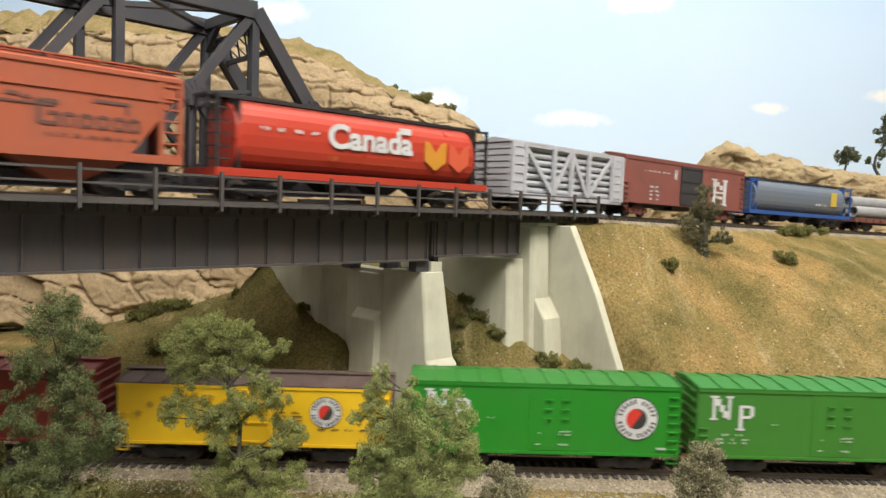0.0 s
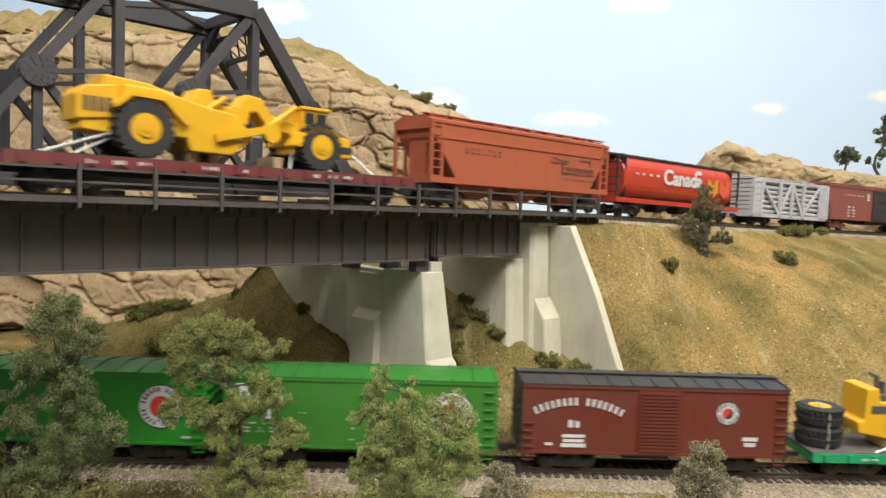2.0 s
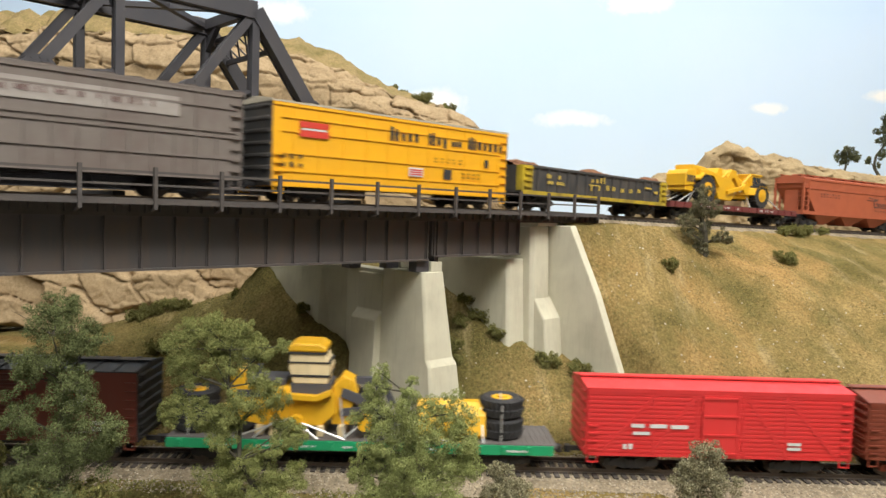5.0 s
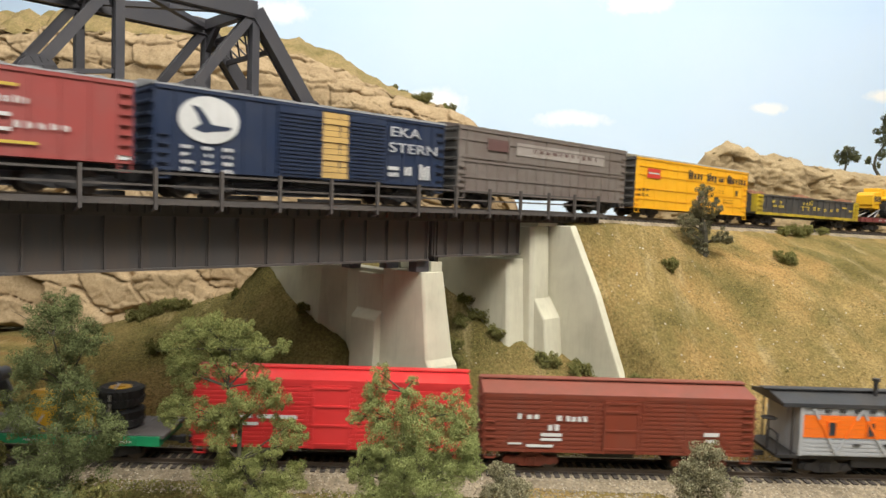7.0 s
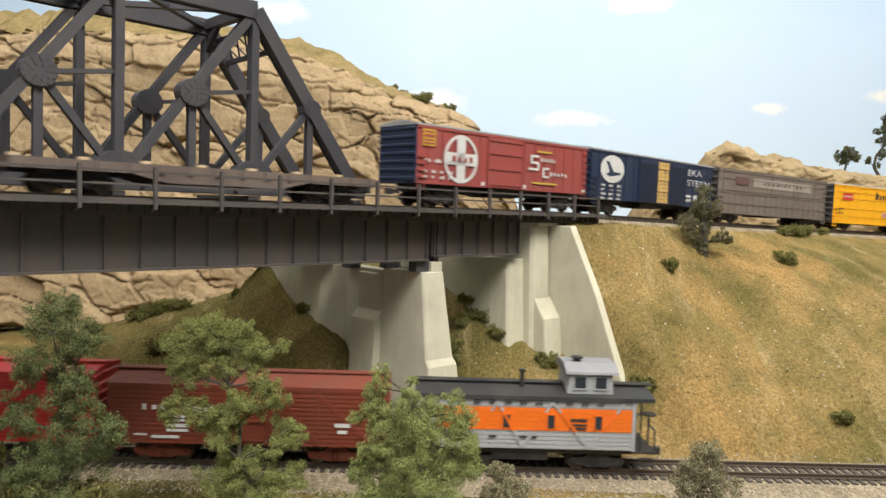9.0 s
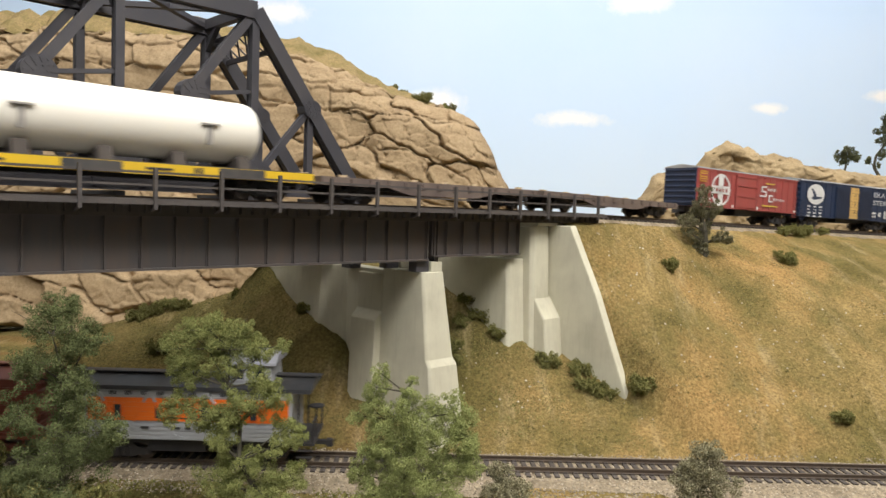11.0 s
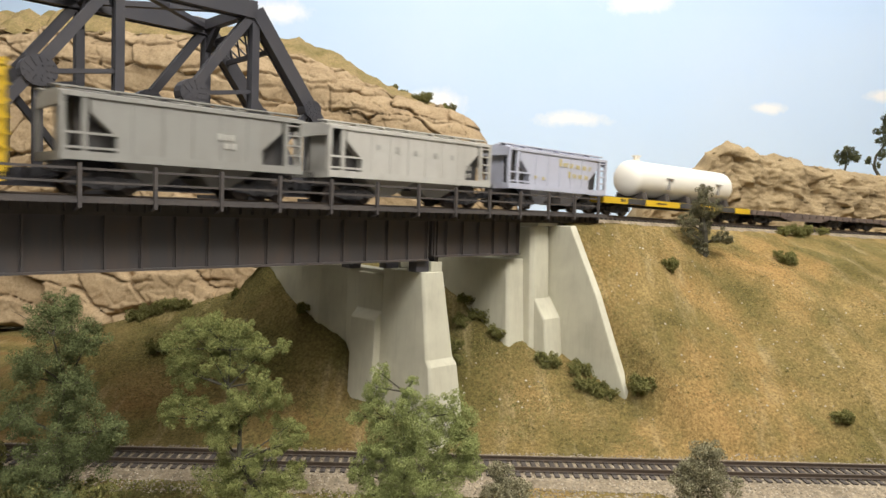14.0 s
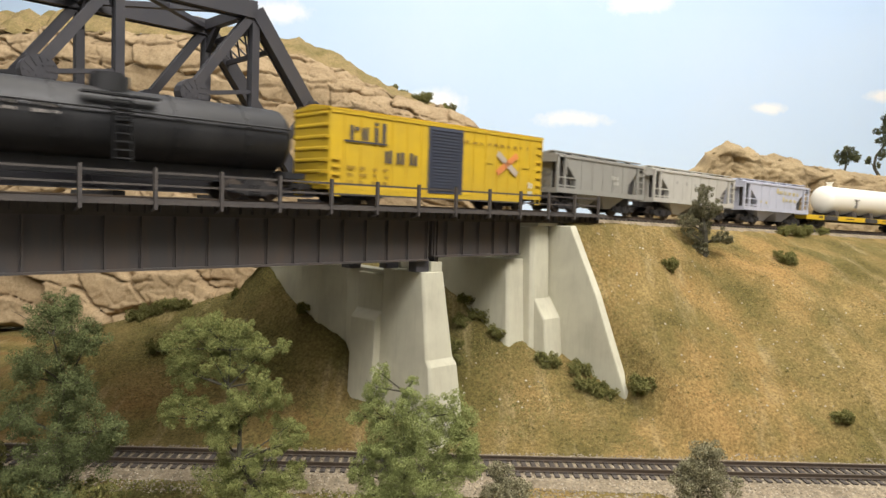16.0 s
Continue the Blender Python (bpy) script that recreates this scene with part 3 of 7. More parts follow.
def cliff(name, label, x0, x1, y_at, z_at, z_low, mat, seed, step, thick, out, lumpy=False):
    """Bedded rock: uneven layers cut into blocks by upright cracks."""
    rnd = random.Random(seed)
    layers = [z_low - 4]
    while layers[-1] < 60:
        layers.append(layers[-1] + rnd.uniform(0.5, 1.5) * thick)
    cuts = []
    for _ in layers:
        c, xs = x0 - 20, []
        while c < x1 + 30:
            c += rnd.uniform(0.6, 2.6) * thick * 1.5
            xs.append((c, rnd.uniform(-1, 1)))
        cuts.append(xs)
    nx = int((x1 - x0) / step) + 1
    nz = int(38 / step * 0.9)
    vs = []
    for j in range(nz + 1):
        for i in range(nx):
            x = x0 + (x1 - x0) * i / (nx - 1)
            top = z_at(x) + (0.3 * fbm(x * 0.9, seed, 0, 5) if lumpy else 0.8 * fbm(x * 0.25, seed, 0, 4))
            q = j / nz
            z = z_low + (top - z_low) * q
            zz = z + 2.2 * fbm(x * 0.07, z * 0.07, seed) + 0.16 * fbm(x * 0.5, z * 0.5, seed + 2) + 0.1 * x
            xx = x + 0.9 * fbm(x * 0.12, z * 0.25, seed + 5)
            k = next(n for n in range(1, len(layers)) if layers[n] > zz) - 1
            dz = min(zz - layers[k], layers[k + 1] - zz)
            cut = cuts[k]
            b = next(n for n in range(len(cut)) if cut[n][0] > xx)
            dx = min(cut[b][0] - xx, xx - cut[b - 1][0]) if b else 1
            bed = max(1 - dz / 0.2, 0) * min(max(0.4 + 1.5 * fbm(x * 0.12, z * 0.2, seed + 3, 2), 0.0), 1.0)
            face, crack = blocks(xx * 0.135, zz * 0.29, seed)
            face2, crack2 = blocks(xx * 0.42, zz * 0.62, seed + 40)
            rough = min(max(0.5 + 1.6 * fbm(x * 0.06, z * 0.08, seed + 21, 2), 0), 1)
            d = out * (0.72 * face + 0.2 * face2 * (0.15 + 0.85 * rough) + 0.45 * fbm(x * 0.1, z * 0.1, seed + 7))
            d -= 1.5 * out * max(crack * (0.3 + 0.7 * min(max(0.6 + 2 * fbm(x * 0.16, z * 0.16, seed + 33, 2), 0), 1)), 0.6 * bed) + 0.35 * out * crack2 * rough
            if lumpy:
                ridge = 1 - abs(fbm(x * 0.15, z * 0.05, seed + 4, 3)) * 2
                rib = 1 - abs(fbm(x * 0.42 + 0.05 * z, z * 0.08, seed + 14, 4)) * 2
                d = out * (0.75 * ridge + 0.45 * rib + 0.3 * face + 0.25 * face2) - 0.25 * crack - 0.2 * crack2
                d += 0.6 * (1 - 2 * abs(fbm(x * 0.95, z * 0.3, seed + 10, 5))) + 0.22 * fbm(x * 2.6, z * 1.6, seed + 12, 4)
            d += 0.07 * fbm(x * 1.6, z * 1.6, seed + 11)
            round_top = 3.0 * max(q - 0.86, 0) / 0.14
            vs.append((x, y_at(x) + 0.22 * (z - z_low) - d + round_top * round_top * 0.3, z))
    fs = [(j * nx + i, j * nx + i + 1, (j + 1) * nx + i + 1, (j + 1) * nx + i) for j in range(nz) for i in range(nx - 1)]
    top_row = [vs[nz * nx + i] for i in range(nx)]
    o = part(name, Shape().poly(vs, fs), mat, smooth=True)
    tagged(o, label, "cliff", kind="structure")
    return top_row


def cliff_top(x):
    return float(np.interp(x, [-80, -53, -40, -33, -20, -15, -7.5, -3, 0.8, 2.6, 4.0, 5.8, 8.7, 11.2], [34.5, 35, 35.0, 35.0, 33.1, 31.9, 28.8, 27.3, 26.6, 25.6, 24.4, 21.5, 16, 12]))


def turf_rise(x, b):
    return math.sin(b * 1.9) * float(np.interp(x, [-33, -15, -8, -3, 1, 4], [5.1, 4.5, 3.5, 2.7, 1.0, 0]))


edge = cliff("sandstone_cliff", "bedded tan sandstone cliff with dark cracks", -72, 10.7, lambda x: 80 + max(x - 3.2, 0) ** 2 * 0.18, cliff_top, -2, ROCK, 4, 0.17, 3.6, 1.05)
vs = []
for k in range(9):
    for i, e in enumerate(edge[::3]):
        b = k / 8
        vs.append((e[0] - 3.0 * b, e[1] + 14 * b - 0.4 * (k == 0), e[2] - 0.4 + turf_rise(e[0], b) + 0.5 * fbm(e[0] * 0.3, b * 4, 8)))
n = len(edge[::3])
fs = [(j * n + i, j * n + i + 1, (j + 1) * n + i + 1, (j + 1) * n + i) for j in range(8) for i in range(n - 1)]
CLIFF_TURF = ground_mat("cliff_turf", [(0.15, 0.125, 0.05), (0.22, 0.175, 0.075), (0.30, 0.225, 0.11), (0.17, 0.155, 0.055)], 26, 480)
tagged(part("cliff_turf", Shape().poly(vs, fs), CLIFF_TURF, smooth=True), "olive grass slope on the cliff top", "ground", kind="structure")
rock_top = lambda x: float(np.interp(x, [25, 25.7, 26.2, 27.4, 28.0, 30.1, 31.8, 33.8, 34.7, 36.3, 37.9, 39.1, 40.3, 40.8, 42.5, 43.5, 44.7, 47.3, 48.4, 51.8, 55.5, 59.2, 120], [11, 16.6, 16.8, 19.4, 19.9, 20.5, 20.2, 21.3, 23.0, 23.7, 25.0, 24.5, 24.0, 24.2, 23.2, 23.0, 23.4, 22.7, 21.9, 21.8, 21.3, 20.9, 19]))
edge2 = cliff("brown_outcrop", "rounded brown rock outcrop behind the track", 25, 110, lambda x: 93 + 0.05 * (x - 40), rock_top, 10, ROCK2, 9, 0.35, 4.2, 1.6, True)
vs = []
for k in range(3):
    for e in edge2[::2]:
        vs.append((e[0], e[1] + 10 * k - 0.3 * (k == 0), e[2] - 0.25 - 4.2 * k))
n = len(edge2[::2])
fs = [(j * n + i, j * n + i + 1, (j + 1) * n + i + 1, (j + 1) * n + i) for j in range(2) for i in range(n - 1)]
tagged(part("outcrop_top", Shape().poly(vs, fs), ROCK2, smooth=True), "brown rock on top of the outcrop", "ground", kind="structure")

# ---- plants
BARK = paint("bark", (0.062, 0.056, 0.036), 0.95, 0.3, (0.05, 0.04, 0.03))
LEAF_A = leaf_mat("grey_green_leaves", (0.088, 0.106, 0.042), (0.122, 0.142, 0.055), (0.168, 0.188, 0.075))
LEAF_B = leaf_mat("yellow_green_leaves", (0.155, 0.172, 0.055), (0.215, 0.232, 0.076), (0.29, 0.302, 0.105))
LEAF_C = leaf_mat("olive_leaves", (0.185, 0.212, 0.070), (0.255, 0.285, 0.098), (0.34, 0.365, 0.135))
LEAF_D = leaf_mat("grey_brown_leaves", (0.166, 0.154, 0.090), (0.243, 0.224, 0.128), (0.346, 0.320, 0.198))
LEAF_E = leaf_mat("dark_leaves", (0.118, 0.116, 0.036), (0.175, 0.168, 0.054), (0.25, 0.235, 0.082))

LEAF_G = leaf_mat("blackish_green_leaves", (0.055, 0.062, 0.028), (0.082, 0.09, 0.04), (0.12, 0.128, 0.058))
LEAF_F = leaf_mat("dry_olive_leaves", (0.10, 0.095, 0.05), (0.155, 0.145, 0.078), (0.23, 0.21, 0.125))


def leaves(sh, cx, cy, cz, r, n, size, rnd):
    """A ragged clump of small leaf flakes, denser towards its shell."""
    lumps = [(cx, cy, cz, r * 0.55)]
    for _ in range(16):
        a, b = rnd.uniform(0, 6.283), rnd.uniform(-1, 1)
        h = math.sqrt(1 - b * b)
        far_out = rnd.uniform(0.55, 0.95)
        lumps.append((cx + r * far_out * h * math.cos(a), cy + r * far_out * h * math.sin(a), cz + r * far_out * b, r * rnd.uniform(0.16, 0.34)))
    weights = [q[3] ** 2 for q in lumps]
    for _ in range(n):
        lx, ly, lz, lr = rnd.choices(lumps, weights)[0]
        v = Vector((rnd.gauss(0, 1), rnd.gauss(0, 1), rnd.gauss(0, 1))).normalized()
        p = Vector((lx, ly, lz)) + v * lr * rnd.uniform(0.55, 1.12)
        d = (v + Vector((rnd.gauss(0, 0.7), rnd.gauss(0, 0.7), rnd.gauss(0, 0.7)))).normalized()
        s = d.orthogonal().normalized()
        t = d.cross(s)
        q = size * rnd.uniform(0.5, 1.35)
        a = rnd.uniform(0, 6.283)
        s, t = s * math.cos(a) + t * math.sin(a), t * math.cos(a) - s * math.sin(a)
        sh.poly([p - s * q, p + t * q * 0.55 + d * q * 0.3, p + s * q, p - t * q * 0.55], [(0, 1, 2), (0, 2, 3)])


def tree(name, label, base, clumps, depth, mat, size, dens, seed, trunk=0.28, group=""):
    """clumps: (x, z, r); each is reached by a limb from the trunk."""
    rnd = random.Random(seed)
    bx, by, bz = base
    ob = thing(name, label, "tree" if "tree" in name else "bush", group, "", pose(bx * C, by * C, bz * C))
    top = max(c[1] for c in clumps)
    sh = Shape()
    pts = [Vector((0, 0, -0.3))]
    mid = [c for c in clumps if c[1] > bz + 1]
    for k in range(1, 6):
        z = bz + (top - bz) * k / 5.5
        near = [c[0] for c in mid if abs(c[1] - z) < 2.2] or [bx]
        pts.append(Vector((sum(near) / len(near) - bx + rnd.uniform(-0.2, 0.2), rnd.uniform(-0.2, 0.2), z - bz)))
    for k in range(5):
        sh.rod(pts[k], pts[k + 1], trunk * (1 - k * 0.17), 7, trunk * (1 - (k + 1) * 0.17))
    crown = Shape()
    for x, z, r in clumps:
        c = Vector((x - bx, rnd.uniform(-0.5, 0.5) * r, z - bz))
        low = max((q for q in pts if q.z < c.z - 0.2), key=lambda q: q.z, default=pts[0])
        near = min(pts[1:], key=lambda q: (q - c).length + 0.6 * max(q.z - c.z, 0))
        sh.rod(near if near.z < c.z else low, c, trunk * 0.3, 5, trunk * 0.12)
        for _ in range(4):
            sh.rod(c, c + Vector((rnd.uniform(-1, 1), rnd.uniform(-1, 1), rnd.uniform(-0.6, 1))) * r * 0.8, trunk * 0.1, 4, trunk * 0.04)
        leaves(crown, c.x, c.y, c.z, r, int(dens * r * r), size, rnd)
    part("trunk", sh, BARK, ob)
    tagged(part("crown", crown, mat, ob), kind="stuff")
    return ob


T1 = [(-14.66, 9.98, 0.8), (-14.15, 9.19, 1.17), (-15.24, 9.37, 0.85), (-13.56, 8.84, 0.76), (-15.38, 8.04, 0.8), (-15.53, 7.45, 0.65), (-13.63, 7.29, 0.68), (-14.21, 6.82, 1.04), (-15.82, 5.95, 0.97), (-16.44, 5.71, 0.56), (-14.13, 6.08, 0.8), (-14.5, 5.25, 0.91), (-13.32, 5.14, 1.24), (-12.56, 5.35, 0.61), (-13.9, 4.3, 1.21), (-15.52, 3.64, 1.17), (-16.44, 3.38, 0.85), (-14.64, 3.22, 1.21), (-14.43, 7.93, 0.76)]
T2 = [(-10.13, 8.64, 0.88), (-10.97, 8.61, 0.65), (-9.13, 8.51, 0.88), (-11.46, 7.83, 0.88), (-10.29, 7.7, 1.11), (-8.95, 7.83, 1.01), (-7.77, 7.79, 0.65), (-6.91, 8.02, 0.47), (-11.62, 6.81, 0.65), (-10.78, 6.67, 0.79), (-9.43, 6.89, 0.79), (-8.43, 7.09, 0.56), (-7.75, 6.52, 0.65), (-7.2, 5.94, 0.79), (-7.9, 5.66, 0.88), (-8.74, 5.38, 0.88), (-9.23, 4.85, 0.79), (-11.43, 5.28, 0.88), (-11.84, 4.76, 0.52), (-10.58, 4.8, 0.88), (-9.9, 4.31, 0.97), (-9.38, 3.81, 0.79), (-6.83, 4.25, 0.88), (-6.14, 3.93, 0.61), (-7.02, 3.69, 0.65), (-8.35, 2.82, 0.88), (-9.69, 2.08, 1.11), (-8.84, 1.76, 0.92), (-7.66, 2.32, 1.01), (-6.44, 1.99, 0.97), (-7.22, 1.47, 1.01)]
T3 = [(-2.47, 7.19, 0.45), (-2.65, 6.61, 0.61), (-2.84, 6.03, 0.67), (-3.56, 5.34, 0.48), (-2.55, 5.38, 0.89), (-1.08, 6.94, 0.32), (-1.14, 6.25, 0.61), (-1.44, 5.55, 0.89), (-0.59, 5.28, 0.95), (-2.39, 4.52, 0.76), (-2.9, 3.95, 0.57), (-1.58, 4.55, 1.03), (-0.39, 4.26, 1.03), (0.74, 5.66, 0.95), (0.97, 4.5, 1.08), (1.24, 3.51, 1.03), (0.6, 2.99, 1.26), (-3.32, 2.69, 0.76), (-2.35, 3.19, 0.99), (-1.38, 3.42, 1.08), (-0.38, 2.96, 1.08), (-2.65, 2.04, 0.99), (-1.34, 2.22, 1.12), (0.29, 4.98, 0.89), (-0.15, 5.87, 0.53)]
tree("deciduous_tree", "tall open grey-green model tree beside the lower track", (-14.6, 27, height(-14.6, 27)), T1, 27, LEAF_A, 0.035, 5600, 1, 0.17, group="trees before the lower track")
tree("deciduous_tree", "leaning yellow-green model tree with uneven crown", (-9.2, 31, height(-9.2, 31)), T2, 31, LEAF_B, 0.037, 5600, 2, 0.17, group="trees before the lower track")
tree("deciduous_tree", "bushy olive-green model tree with pointed tips", (-1.2, 30, height(-1.2, 30)), T3, 30, LEAF_C, 0.037, 5200, 3, 0.17, group="trees before the lower track")
T4 = [(12.13, 3.13, 0.97), (12.48, 3.67, 0.64), (11.52, 2.31, 0.89), (12.94, 2.36, 0.89), (11.94, 1.8, 1.27)]
T5 = [(2.97, 2.15, 0.76), (3.51, 1.64, 0.81), (4.04, 1.39, 0.64), (2.62, 1.34, 0.89)]
T6 = [(22.43, 16.58, 0.89), (22.01, 15.34, 1.1), (23.25, 15.14, 0.9), (21.1, 13.84, 1.0), (22.84, 13.65, 0.9), (24.12, 12.71, 1.0), (22.41, 12.4, 1.0), (24.87, 12.49, 0.55), (22.2, 14.4, 1.0), (22.6, 11.6, 0.8), (21.4, 13.0, 0.7)]
T7 = [(57.79, 24.35, 0.99), (57.02, 23.67, 0.83), (58.66, 23.56, 1.16), (57.48, 22.87, 0.66)]
T8 = [(61.67, 27.68, 1.4), (61.96, 29.28, 1.1), (61.4, 25.67, 1.1), (61.27, 24.07, 0.75), (59.56, 23.21, 0.6), (62.55, 26.51, 1.4), (60.84, 22.5, 0.49)]
tree("shrub", "low grey-brown shrub beside the gravel", (12.1, 32, height(12.1, 32)), T4, 32, LEAF_D, 0.048, 3600, 4, 0.15)
tree("shrub", "small grey-brown shrub beside the gravel", (3.2, 32, height(3.2, 32)), T5, 32, LEAF_D, 0.048, 3600, 5, 0.12)
tree("deciduous_tree", "sparse dark olive tree on the embankment edge", (21.2, 57.8, height(21.2, 57.8)), [(x * 0.932, (z - 14.34) * 0.932 + 14.34, r * 0.82) for x, z, r in T6], 57.8, LEAF_F, 0.058, 3000, 6, 0.34)
T9 = [(-16.4, 3.0, 1.0), (-15.0, 2.4, 1.2), (-13.4, 2.6, 0.9), (-17.2, 4.2, 0.8), (-12.0, 1.9, 0.8)]
tree("shrub", "dense dark olive shrub before the lower track", (-15.0, 27.4, height(-15.0, 27.4)), T9, 27.4, LEAF_E, 0.055, 3000, 9, 0.15)
tree("distant_tree", "small dark tree on the rock top", (56.4, 101, 21.0), [(x - 1.5, z, r) for x, z, r in T7], 104, LEAF_G, 0.13, 700, 7, 0.2)
tree("distant_tree", "tall dark tree on the rock top", (61.5, 101, 20.8), T8, 102, LEAF_G, 0.14, 700, 8, 0.25)


def bush(x, y, r, seed, mat=None):
    rnd = random.Random(seed)
    z = height(x, y)
    r *= 1.2
    ob = thing("bush", "low dark green scenic bush on the slope", "bush", "bushes on the slopes", "", pose(x * C, y * C, z * C))
    sh = Shape()
    for _ in range(5):
        a = rnd.uniform(0, 6.28)
        leaves(sh, math.cos(a) * r * 0.55, math.sin(a) * r * 0.4, r * rnd.uniform(0.2, 0.6), r * 0.6, int(900 * r * r) + 150, 0.06, rnd)
    tagged(part("foliage", sh, mat or LEAF_E, ob), kind="stuff")
    return ob

# ---- rolling stock. In a car's space x runs along it, -y is the viewer's side and z = 0 is the rail's top
HW = 1.72
WHITE = paint("white_lettering", (0.62, 0.62, 0.6), 0.6, 0.2)
BLACKINK = paint("black_lettering", (0.03, 0.03, 0.03), 0.6, 0.15)
YELLOWINK = paint("yellow_lettering", (0.58, 0.42, 0.06), 0.6, 0.15)
WHEEL = paint("wheel_steel", (0.09, 0.075, 0.065), 0.45, 0.35, (0.2, 0.15, 0.1), metal=0.4)
TYRE = paint("tyre_rubber", (0.022, 0.022, 0.023), 0.75, 0.3, (0.08, 0.07, 0.06))
SILVERWIRE = paint("chain_metal", (0.62, 0.62, 0.6), 0.35, 0.2, metal=0.7)
MESH = {}


def truck(root, x, mat, key):
    k = ("truck", key)
    if k not in MESH:
        sh = Shape()
        for y in (-1.12, 1.12):
            sh.prism([(-1.5, 0.62), (-1.35, 0.74), (-0.75, 0.72), (-0.45, 0.95), (0.45, 0.95), (0.75, 0.72), (1.35, 0.74), (1.5, 0.62), (1.45, 0.36), (0.85, 0.36), (0.5, 0.2), (-0.5, 0.2), (-0.85, 0.36), (-1.45, 0.36)], y - 0.1, y + 0.1, "y")
            for q in (-1.02, 1.02):
                sh.rod((q, y - 0.17, 0.5), (q, y + 0.17, 0.5), 0.2, 8)
            for q in (-0.2, 0, 0.2):
                sh.rod((q, y - 0.15 * (1 if y > 0 else -1) * -1, 0.3), (q, y - 0.15 * (1 if y > 0 else -1) * -1, 0.75), 0.08, 6)
        sh.box(-0.3, 0.3, -1.1, 1.1, 0.45, 0.95)
        MESH[k] = sh.mesh("truck")
        w = Shape()
        for y in (-0.86, 0.86):
            e = 0.12 if y > 0 else -0.12
            w.rod((0, y - e, 0.48), (0, y + e, 0.48), 0.48, 18)
            w.rod((0, y - e * 1.6, 0.48), (0, y - e, 0.48), 0.54, 18)
        w.rod((0, -1.0, 0.48), (0, 1.0, 0.48), 0.1, 8)
        MESH["wheelset"] = MESH.get("wheelset") or w.mesh("wheelset")
    t = part("truck", MESH[k], mat, root)
    t.location = (x * C, 0, 0)
    for q in (-1.02, 1.02):
        o = part("wheelset", MESH["wheelset"], WHEEL, t)
        o.location = (q * C, 0, 0)


def running_gear(root, L, mat=None, key="black", inset=2.6):
    mat = mat or BLACK
    truck(root, -L / 2 + inset, mat, key)
    truck(root, L / 2 - inset, mat, key)
    if "coupler" not in MESH:
        MESH["coupler"] = Shape().box(-0.1, 0.62, -0.11, 0.11, 0.72, 0.95).prism([(0.5, -0.22), (0.8, -0.24), (0.86, 0.0), (0.72, 0.2), (0.5, 0.2)], 0.64, 1.0, "z").mesh("coupler")
    for e in (-1, 1):
        o = part("coupler", MESH["coupler"], BLACK, root)
        o.matrix_basis = pose(e * (L / 2 - 0.05) * C, 0, 0, 0, 0, 0 if e > 0 else 180)


def rungs(sh, x, y, z0, z1, n, w=0.5, out=-1):
    for i in range(n):
        z = z0 + (z1 - z0) * (i + 0.5) / n
        sh.box(x - w / 2, x + w / 2, min(y, y + out * 0.13), max(y, y + out * 0.13), z - 0.035, z + 0.035)
    return sh


def marks(root, rects, mat, y=-HW - 0.045, label="", name="lettering"):
    """Plain painted bars: (x, z, width, height). Larger lettering is broken into one bar for each letter."""
    sh = Shape()
    bar = lambda x0, x1, z0, z1: sh.box(x0, x1, y, y + 0.02, z0, z1)
    for i, (x, z, w, h) in enumerate(rects):
        if not (name == "lettering" and 0.28 <= w <= 1.3 and 0.22 <= h):
            bar(x - w / 2, x + w / 2, z - h / 2, z + h / 2)
            continue
        n = max(1, round(w / 0.3))
        for k in range(n):
            q, g = x - w / 2 + w * (k + 0.5) / n, h * (1.0, 0.86, 0.93)[(i + k) % 3]
            bar(q - 0.33 * w / n, q + 0.33 * w / n, z - h / 2, z - h / 2 + g)
    o = part(name, sh, mat, root, label)
    if name == "lettering":
        tagged(o, label, kind="stuff")
    return o


def block(x0, z, cols, rows, cw, ch, gap=0.3, seed=0, skew=0.0):
    """Rows of small strokes that stand for writing too small to read."""
    rnd = random.Random(seed)
    out = []
    for j in range(rows):
        for i in range(cols):
            a = x0 + i * (cw + gap * cw)
            n = max(2, int(cw * rnd.uniform(0.7, 1.0) / 0.13))
            for k in range(n):
                if rnd.random() < 0.12:
                    continue
                h = ch * rnd.uniform(0.6, 1)
                out.append((a + 0.13 * k, z - j * ch * 1.7 + (ch - h) * rnd.uniform(-0.5, 0.5), 0.085, h))
    return out


def disc(root, name, x, z, rx, rz, mat, y, n=32, inner=0.0, a0=0.0, a1=360.0, label=""):
    sh = Shape()
    steps = [radians(a0 + (a1 - a0) * i / n) for i in range(n + 1)]
    if inner:
        rings = [[(x + rx * q * math.cos(t), d, z + rz * q * math.sin(t)) for q, d in ((inner, y), (1, y), (1, y + 0.02), (inner, y + 0.02))] for t in steps]
        sh.loft(rings, caps=a1 - a0 < 360)
    else:
        sh.prism([(x + rx * math.cos(a), z + rz * math.sin(a)) for a in steps[:-1] + ([steps[-1]] if a1 - a0 < 360 else [])], y, y + 0.02, "y")
    return part(name, sh, mat, root, label)


